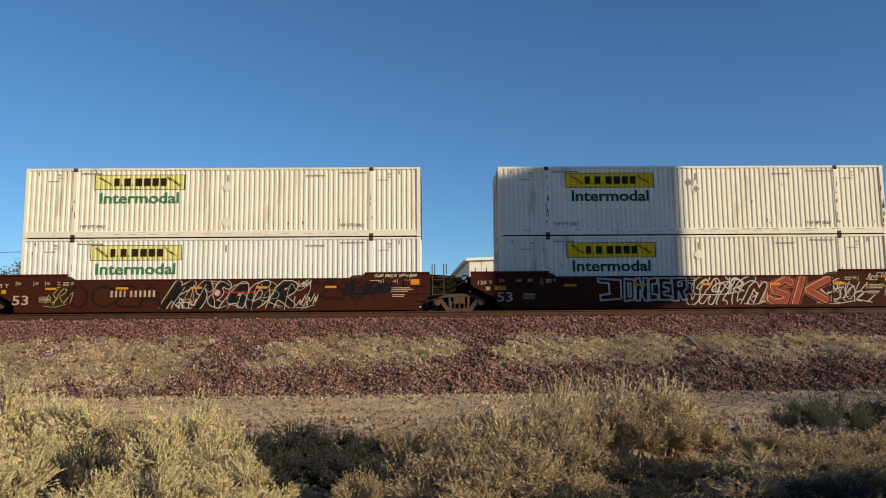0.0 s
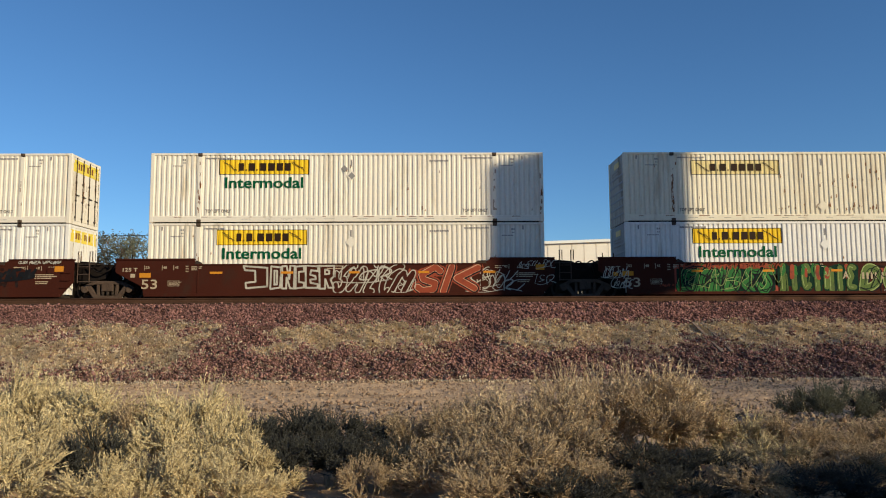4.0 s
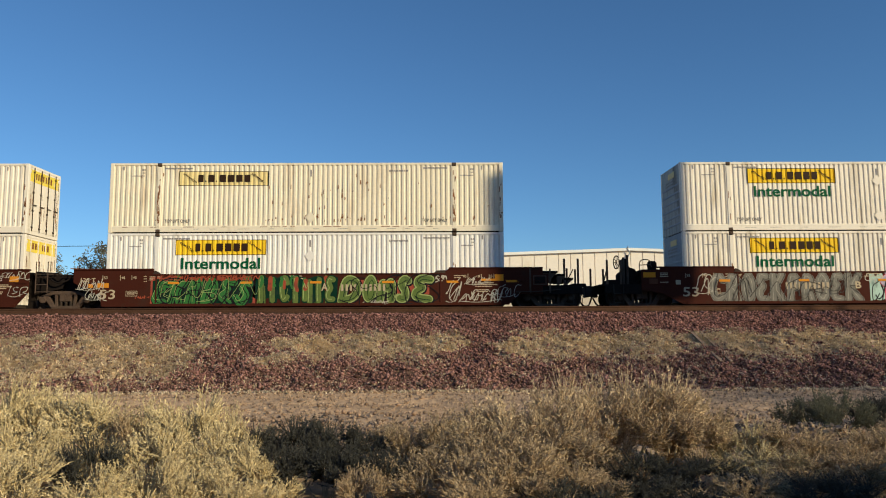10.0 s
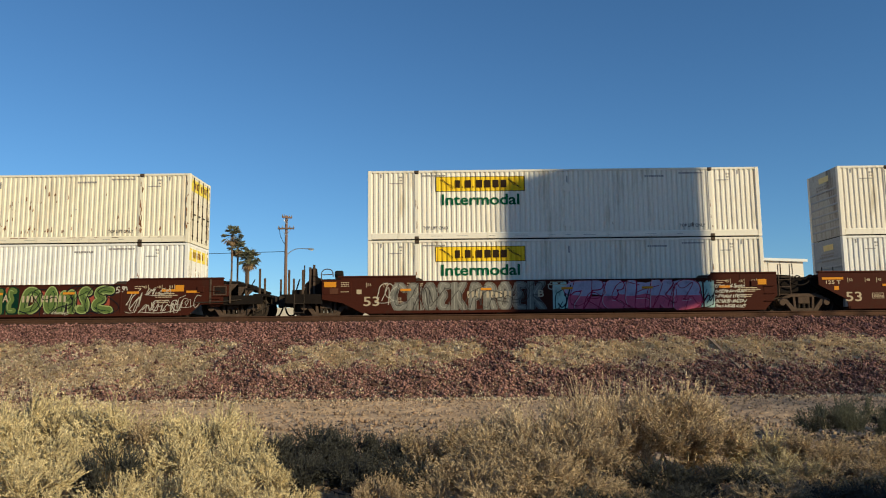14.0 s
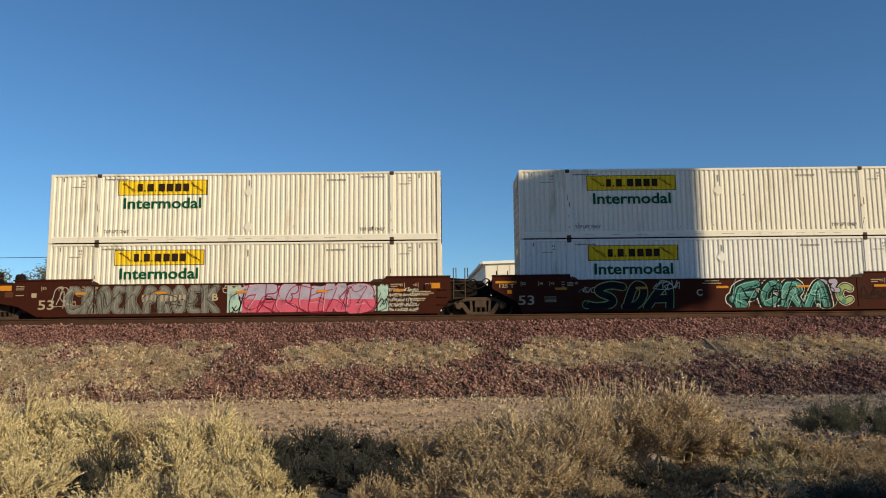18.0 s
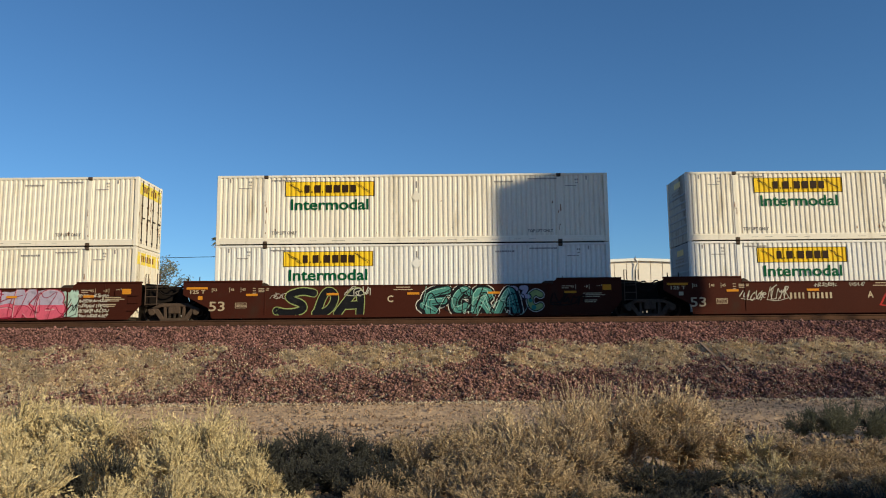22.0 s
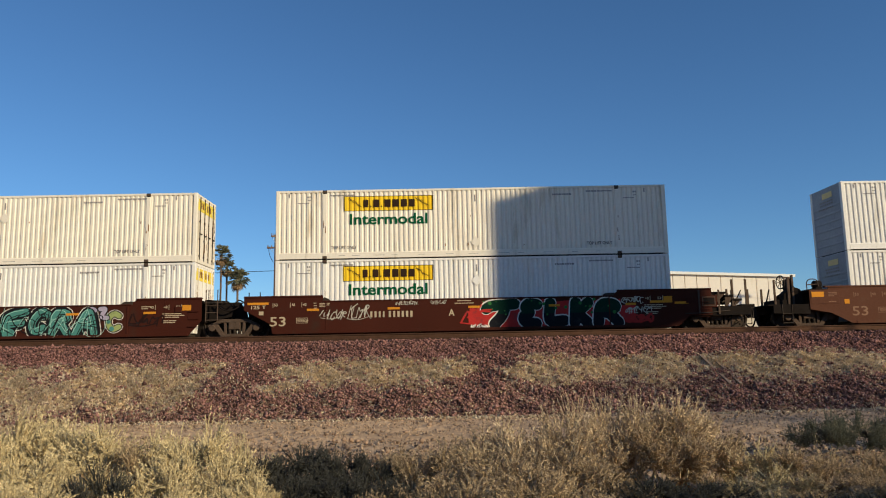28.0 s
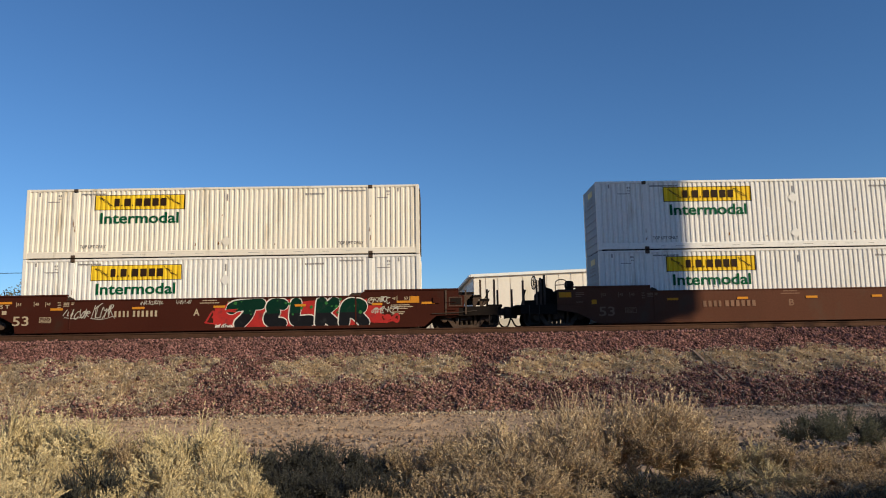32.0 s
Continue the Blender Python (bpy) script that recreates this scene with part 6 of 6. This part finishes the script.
def build_palm(x, y, top, seed, base=0.95, spread=1.0):
    rng = random.Random(seed)
    h = top - base
    t = thing("fan_palm", "tall fan palm with a thin trunk and green crown", "palm tree", "palms beyond the tracks", place=pose(x, y, base))
    part("trunk", Shape().tube([(0, 0, 0), (0.05, 0, h * 0.3), (0.1, 0.02, h * 0.7), (0.08, 0, h)], [0.19, 0.14, 0.115, 0.13], 10), BARK, t, smooth=True)
    for name, mat, count, lo, hi, size in (("crown", FROND, 40, -0.45, 1.45, 0.85), ("dead_skirt", THATCH, 18, -1.35, -0.7, 0.65)):
        s = Shape()
        for _ in range(count):
            az, el = rng.uniform(0, 2 * math.pi), rng.uniform(lo, hi)
            d = Vector((math.cos(az) * math.cos(el), math.sin(az) * math.cos(el), math.sin(el)))
            c = Vector((0.08, 0, h)) + d * rng.uniform(0.7, 1.0) * spread
            side = d.cross(Vector((0, 0, 1))).normalized()
            up = side.cross(d)
            s.tube([(0.08, 0, h), c], 0.02, 3, False)
            for k in range(13):
                a = (k - 6) * 0.21
                tip = c + (d * math.cos(a) + side * math.sin(a)) * size * spread * rng.uniform(0.75, 1.0) * (1 - 0.04 * abs(k - 6)) - Vector((0, 0, 0.28 * spread * rng.uniform(0.4, 1)))
                n = (side * math.cos(a) - d * math.sin(a)) * 0.034 * spread
                mid = c.lerp(tip, 0.5) + Vector((0, 0, 0.08))
                s.face_set([c, mid - n, tip, mid + n], [(0, 1, 2), (0, 2, 3)])
        part(name, s, mat, t, "brown dead fronds" if mat is THATCH else "")
    return t


def build_tree(x, y, height, wide, seed, leaves=4300, base=0.95):
    rng = random.Random(seed)
    t = thing("broadleaf_tree", "sparse grey-green tree with open branches", "tree", "open-crowned trees", place=pose(x, y, base))
    limbs, tips = Shape(), []
    limbs.tube([(0, 0, 0), (0.1, 0, height * 0.2), (0.0, 0.1, height * 0.38)], [0.32, 0.24, 0.2], 9)

    def grow(p, d, length, r, level):
        q = p + d * length * 0.5 + Vector((rng.uniform(-0.1, 0.1), rng.uniform(-0.1, 0.1), 0.05)) * length
        e = p + d * length
        limbs.tube([p, q, e], [r, r * 0.8, r * 0.55], 5 if level > 1 else 7, False)
        if level >= 4:
            tips.append(e)
            return
        for _ in range(3 if level < 3 else 2):
            nd = (d + Vector((rng.uniform(-0.8, 0.8) * wide, rng.uniform(-0.8, 0.8), rng.uniform(-0.15, 0.5)))).normalized()
            grow(e, nd, length * rng.uniform(0.6, 0.85), r * 0.55, level + 1)
        tips.append(q)

    for k in range(5):
        az = k * 1.256 + rng.uniform(-0.3, 0.3)
        grow(Vector((0, 0.1, height * rng.uniform(0.28, 0.38))), Vector((math.cos(az) * 0.8 * wide, math.sin(az) * 0.6, rng.uniform(0.6, 1.1))).normalized(), height * 0.25, 0.13, 1)
    part("trunk", limbs, BARK, t)
    crown = Shape()
    for _ in range(leaves):
        c = rng.choice(tips) + Vector((rng.gauss(0, 0.28), rng.gauss(0, 0.28), rng.gauss(0, 0.24)))
        a = Vector((rng.uniform(-1, 1), rng.uniform(-1, 1), rng.uniform(-0.8, 0.5))).normalized() * rng.uniform(0.08, 0.17)
        b = a.orthogonal().normalized() * 0.05
        crown.face_set([c - a, c - b, c + a, c + b], [(0, 1, 2, 3)])
    part("crown", crown, LEAF, t)
    return t


def build_far_wall():
    t = thing("block_wall", "pale concrete block wall beyond the tracks", "wall", "", "structure", place=pose(0, 48, 0.95))
    for i in range(-11, 10):
        part("wall_panel", Shape().box(i * 4 + 0.01, i * 4 + 3.99, 0, 0.2, -0.1, 2.85), BLOCK, t, bevel=0.01)
        part("pier", Shape().box(i * 4 - 0.2, i * 4 + 0.2, -0.06, 0.26, -0.1, 3.0), BLOCK, t, bevel=0.015)


build_warehouse()
build_pole("wooden utility pole with a street lamp on a curved arm", -12.2, 55, 11.05, [(9.1, 0.62, 0), (9.95, 0.40, 35)], (7.4, 1.7))
build_pole("wooden utility pole with two crossarms and a street lamp", 35.3, 58, 10.85, [(9.75, 1.15, 0), (8.95, 1.15, 0)], (6.9, 1.7))
build_wire("overhead_cable", (-12.2, 55, 8.32), (-60, 57, 8.6), 0.25)
build_pole("slender far utility pole", -2.3, 100, 13.4, [(12.0, 0.35, 0)], None)
build_pole("far utility pole with a crossarm", -57.5, 120, 12.6, [(11.2, 1.1, 10)], None)
build_wire("overhead_cable", (35.3, 58, 10.6), (90, 58, 10.9), 1.0)
build_palm(-26.7, 90, 14.65, 1, spread=0.95)
build_palm(-26.2, 90.8, 13.2, 2, spread=0.85)
build_palm(-24.5, 89.5, 11.6, 3, spread=1.05)
build_palm(-25.3, 92.5, 11.9, 4, spread=0.8)
build_tree(-24.6, 60, 8.0, 1.0, 11)
build_tree(-33.6, 60, 7.7, 0.9, 12)
build_far_wall()

# ---- dry bushes between the camera and the road ----


def spikes(a, b, r):
    """Three-sided tapering spikes from a to b."""
    d = b - a
    d /= np.linalg.norm(d, axis=1)[:, None] + 1e-9
    s = np.cross(d, np.array([0.31, 0.52, 0.2]))
    s /= np.linalg.norm(s, axis=1)[:, None] + 1e-9
    u = np.cross(s, d)
    v = np.stack([a + (s * math.cos(t) + u * math.sin(t)) * r[:, None] for t in (0, 2.094, 4.189)] + [b], 1)
    v[..., 2] = np.maximum(v[..., 2], 0.0)
    k = np.arange(len(a))[:, None] * 4
    f = np.concatenate([k + np.array(t) for t in ((0, 1, 3), (1, 2, 3), (2, 0, 3))], 1).reshape(-1, 3)
    return v.reshape(-1, 3), f


def bush_mesh(seed, lobes=12, twigs=42, sprigs=23):
    """A bush one metre tall and about as wide: woody stems that fan out into rounded heads of twigs with many small stalks."""
    rng = np.random.default_rng(seed)
    az = np.arange(lobes) * 2.4 + rng.uniform(-0.5, 0.5, lobes)
    reach = np.concatenate([[0.06], rng.uniform(0.22, 0.48, lobes - 1)])
    size = np.concatenate([[0.26], rng.uniform(0.14, 0.26, lobes - 1)])
    high = np.concatenate([[0.66], rng.uniform(0.62, 0.86, lobes - 1) - 0.8 * reach[1:]])
    heart = np.stack([np.cos(az) * reach, np.sin(az) * reach, np.maximum(high, size * 0.6)], 1)
    foot = np.stack([np.cos(az) * 0.08, np.sin(az) * 0.08, 0 * az], 1)
    bend = foot * 0.4 + heart * 0.6 + np.stack([np.cos(az) * 0.05, np.sin(az) * 0.05, 0 * az - 0.06], 1)
    i = np.repeat(np.arange(lobes), twigs)
    d = rng.normal(0, 0.46, (len(i), 3)) + np.stack([np.cos(az), np.sin(az), 0 * az], 1)[i] * (0.25 + reach[i] * 1.3)[:, None] + np.array([0, 0, 0.5])
    d /= np.linalg.norm(d, axis=1)[:, None]
    a = heart[i] - np.array([0, 0, 0.45]) * size[i][:, None] + rng.normal(0, 0.12, (len(i), 3)) * size[i][:, None]
    long = (size[i] * rng.uniform(0.9, 1.3, len(i)))[:, None]

    def along(k, q):
        return a[k] + d[k] * long[k] * q + np.array([0, 0, 0.32]) * long[k] * q * q

    every = np.arange(len(i))
    half, b = along(every, 0.55), along(every, 1.0)
    wood = spikes(np.concatenate([foot, bend]), np.concatenate([bend, heart]), np.concatenate([np.full(lobes, 0.016), np.full(lobes, 0.011)]))
    shoots = spikes(np.concatenate([a, half]), np.concatenate([half, b]), np.concatenate([np.full(len(i), 0.0066), np.full(len(i), 0.0045)]))
    m = np.repeat(every, sprigs)
    q = rng.uniform(0.2, 1.02, (len(m), 1))
    p = along(m, q)
    e = rng.normal(0, 0.48, (len(m), 3)) + d[m] * 0.75 + np.array([0, 0, 0.3])
    e /= np.linalg.norm(e, axis=1)[:, None]
    tip = p + e * rng.uniform(0.02, 0.056, (len(m), 1)) * (1.2 - 0.35 * q)
    side = np.cross(e, rng.normal(0, 1, (len(m), 3)))
    side *= 0.0062 / (np.linalg.norm(side, axis=1)[:, None] + 1e-9)
    v = np.stack([p - side, p + side, tip], 1).reshape(-1, 3)
    fit = np.array([0.5, 0.5, 1]) / np.append(np.quantile(np.abs(v[:, :2]), 0.985, axis=0), np.quantile(v[:, 2], 0.999) * 0.98)
    v[:, 2] = np.maximum(v[:, 2], 0.0)
    f = np.concatenate([np.arange(len(v)).reshape(-1, 3), shoots[1] + len(v)])
    return (wood[0] * fit, wood[1]), (np.concatenate([v, shoots[0]]) * fit, f)


BUSH_KINDS = {}


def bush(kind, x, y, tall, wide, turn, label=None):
    mats = {"pale": TWIG, "olive": OLIVE, "khaki": KHAKI, "sage_and_shade": SAGE_AND_SHADE, "green": DUSK}
    labels = {"pale": "dry straw-yellow desert bush with fine twigs", "olive": "dull olive desert bush with fine twigs", "khaki": "tall khaki-brown desert bush with fine twigs", "sage_and_shade": "grey-green desert bush, twigs darkened to stand for shade", "green": "dull green desert bush beside the road"}
    variant = (kind, turn % 4, tall < 0.35)
    if variant not in BUSH_KINDS:
        seed = {"pale": 10, "olive": 20, "sage_and_shade": 30, "green": 40, "khaki": 50}[kind] + turn % 4
        stems, twigs = bush_mesh(seed, 5, 24, 14) if tall < 0.35 else bush_mesh(seed)
        made = []
        for name, (v, f), mat in (("woody_base", stems, WOODY), ("crown", twigs, mats[kind])):
            me = raw_mesh(name, v, f)
            me.materials.append(mat)
            made.append((name, me))
        BUSH_KINDS[variant] = made
    t = thing("desert_bush", label or labels[kind], "bush", "bushes beside the road", place=pose(x, y, -0.02, 0, 0, turn * 67) @ Matrix.Diagonal((wide, wide, tall, 1)))
    for name, me in BUSH_KINDS[variant]:
        part(name, me, None, t, kind="stuff")
    return t


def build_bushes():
    """Rows of (kind, x, y, height, width), in clumps as they stand along the road; the last clump is added out of view
    for its shade.
    """
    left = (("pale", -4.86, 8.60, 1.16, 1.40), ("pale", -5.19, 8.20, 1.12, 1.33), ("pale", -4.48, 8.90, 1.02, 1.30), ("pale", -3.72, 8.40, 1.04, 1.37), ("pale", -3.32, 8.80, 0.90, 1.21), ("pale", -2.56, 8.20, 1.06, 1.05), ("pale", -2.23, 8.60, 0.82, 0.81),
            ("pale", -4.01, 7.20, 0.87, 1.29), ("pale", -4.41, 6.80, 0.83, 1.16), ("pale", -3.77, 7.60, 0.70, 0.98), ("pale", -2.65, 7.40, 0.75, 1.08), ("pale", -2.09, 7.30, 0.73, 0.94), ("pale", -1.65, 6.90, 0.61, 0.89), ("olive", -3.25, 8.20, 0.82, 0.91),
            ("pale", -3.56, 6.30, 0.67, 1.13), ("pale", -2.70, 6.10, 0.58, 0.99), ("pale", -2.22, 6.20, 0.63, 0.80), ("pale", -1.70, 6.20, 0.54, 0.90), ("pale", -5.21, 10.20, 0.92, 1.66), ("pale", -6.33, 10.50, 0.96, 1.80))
    # low bushes where the gap lies in shade; the shade is in their colour
    gap = (("sage_and_shade", -2.01, 8.40, 0.62, 0.87), ("sage_and_shade", -1.59, 8.70, 0.65, 1.07), ("sage_and_shade", -1.19, 8.50, 0.65, 0.88), ("sage_and_shade", -0.81, 8.60, 0.57, 0.89), ("sage_and_shade", -1.50, 7.60, 0.55, 0.86), ("sage_and_shade", -1.07, 7.40, 0.55, 0.90), ("sage_and_shade", -0.61, 7.30, 0.54, 0.83),
           ("olive", -0.63, 6.70, 0.46, 0.52), ("sage_and_shade", -3.14, 7.10, 0.74, 0.62))
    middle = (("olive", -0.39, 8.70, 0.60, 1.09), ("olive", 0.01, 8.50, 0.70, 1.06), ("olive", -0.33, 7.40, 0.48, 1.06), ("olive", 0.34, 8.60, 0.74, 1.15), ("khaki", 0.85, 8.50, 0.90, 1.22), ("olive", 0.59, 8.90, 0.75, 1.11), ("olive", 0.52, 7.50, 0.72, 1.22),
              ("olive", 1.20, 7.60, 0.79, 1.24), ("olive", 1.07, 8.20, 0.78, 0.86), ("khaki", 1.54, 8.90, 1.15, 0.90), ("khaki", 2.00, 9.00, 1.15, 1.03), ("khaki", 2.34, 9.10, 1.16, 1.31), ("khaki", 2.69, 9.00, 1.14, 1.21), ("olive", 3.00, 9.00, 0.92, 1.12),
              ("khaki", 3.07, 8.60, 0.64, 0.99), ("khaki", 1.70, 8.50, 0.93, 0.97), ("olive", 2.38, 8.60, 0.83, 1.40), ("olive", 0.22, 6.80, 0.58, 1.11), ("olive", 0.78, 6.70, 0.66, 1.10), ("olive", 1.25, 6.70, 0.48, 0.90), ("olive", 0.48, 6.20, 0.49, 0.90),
              ("sage_and_shade", 1.07, 6.20, 0.42, 0.80), ("sage_and_shade", 1.99, 7.40, 0.48, 0.95), ("sage_and_shade", 2.53, 7.50, 0.40, 0.96))
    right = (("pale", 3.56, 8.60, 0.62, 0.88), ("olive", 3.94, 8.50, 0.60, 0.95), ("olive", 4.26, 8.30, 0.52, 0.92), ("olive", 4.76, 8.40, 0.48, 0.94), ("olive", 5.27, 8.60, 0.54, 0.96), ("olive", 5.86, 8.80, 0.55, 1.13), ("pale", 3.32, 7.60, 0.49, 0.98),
             ("olive", 3.74, 7.40, 0.45, 1.01), ("olive", 4.25, 7.40, 0.43, 1.01), ("olive", 4.82, 7.50, 0.44, 1.09), ("olive", 2.78, 6.60, 0.41, 0.96), ("sage_and_shade", 3.24, 6.60, 0.37, 0.96), ("sage_and_shade", 3.79, 6.60, 0.35, 0.96),
             ("sage_and_shade", 2.13, 6.60, 0.35, 0.90), ("sage_and_shade", 1.65, 6.50, 0.36, 0.78), ("green", 5.76, 11.30, 0.74, 0.97), ("green", 6.30, 11.50, 0.72, 0.98), ("sage_and_shade", 7.45, 12.40, 0.55, 0.96), ("sage_and_shade", 8.10, 12.60, 0.50, 1.08), ("olive", 6.68, 9.80, 0.58, 1.26))
    # bushes added beyond the right edge, only to shade the lower right corner
    unseen_casters = (("olive", 3.7, 4.1, 0.7, 0.9), ("olive", 4.65, 5.2, 1.3, 1.1), ("olive", 5.6, 5.5, 1.35, 1.3), ("olive", 4.5, 4.5, 1.2, 1.2), ("olive", 5.3, 4.7, 1.4, 1.4), ("olive", 6.3, 4.8, 1.5, 1.5), ("olive", 7.3, 4.9, 1.45, 1.5), ("olive", 8.4, 5.0, 1.4, 1.5),
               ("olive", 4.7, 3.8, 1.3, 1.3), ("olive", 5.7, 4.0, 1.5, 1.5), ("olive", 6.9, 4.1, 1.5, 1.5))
    k = 0
    for clump in (left, gap, middle, right, unseen_casters):
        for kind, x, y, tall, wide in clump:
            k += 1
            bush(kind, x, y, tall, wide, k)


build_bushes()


def build_scraps():
    """Two narrow grey bars that stand in for a pair of lines down the slope, and dark weeds on the bank."""
    for x in (8.33, 8.63):
        y0, y1 = 23.85, 21.8
        a, b = Vector((x, y0, float(bank(y0)) + 0.10)), Vector((x + 0.12, y1, float(bank(y1)) + 0.09))
        d = b - a
        m = Matrix.Translation(a) @ d.to_track_quat("X", "Z").to_matrix().to_4x4()
        solid("plank", Shape().box(0, d.length, -0.05, 0.05, -0.025, 0.025), LINE_BAR, "narrow grey bar lying down the bank", "plank", bevel=0.006, place=m, group="planks on the bank")
    for kind, x, y, h in (("sage_and_shade", -5.0, 24.2, 0.26), ("sage_and_shade", -2.3, 23.3, 0.22), ("sage_and_shade", 0.8, 23.9, 0.22), ("sage_and_shade", -6.9, 22.4, 0.2), ("olive", 12.2, 23.4, 0.3), ("olive", -9.5, 22.8, 0.22)):
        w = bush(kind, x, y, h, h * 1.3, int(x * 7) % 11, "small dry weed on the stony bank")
        w.location.z = float(slope_height(x, y)) - 0.03
        w["group"] = "weeds on the bank"


build_scraps()


def motions():
    """The train rolls past, slowing a little; its wheels turn with it."""
    path = list(enumerate(TRAVEL))
    for car, wheels, start in WELLS:
        walk(car, [(t, pose(s + start, FRONT, RAIL)) for t, s in path])
        for w in wheels:
            m = w.matrix_basis.translation.copy()
            rows = []
            for k in range(0, 193):
                t = k / 6
                s = np.interp(t, range(len(TRAVEL)), TRAVEL)
                rows.append((t, pose(m.x, m.y, m.z, 0, math.degrees(s / 0.48), 0)))
            walk(w, rows)
    for box, start, z in BOXES:
        walk(box, [(t, pose(s + start, FRONT, RAIL + z)) for t, s in path])


motions()
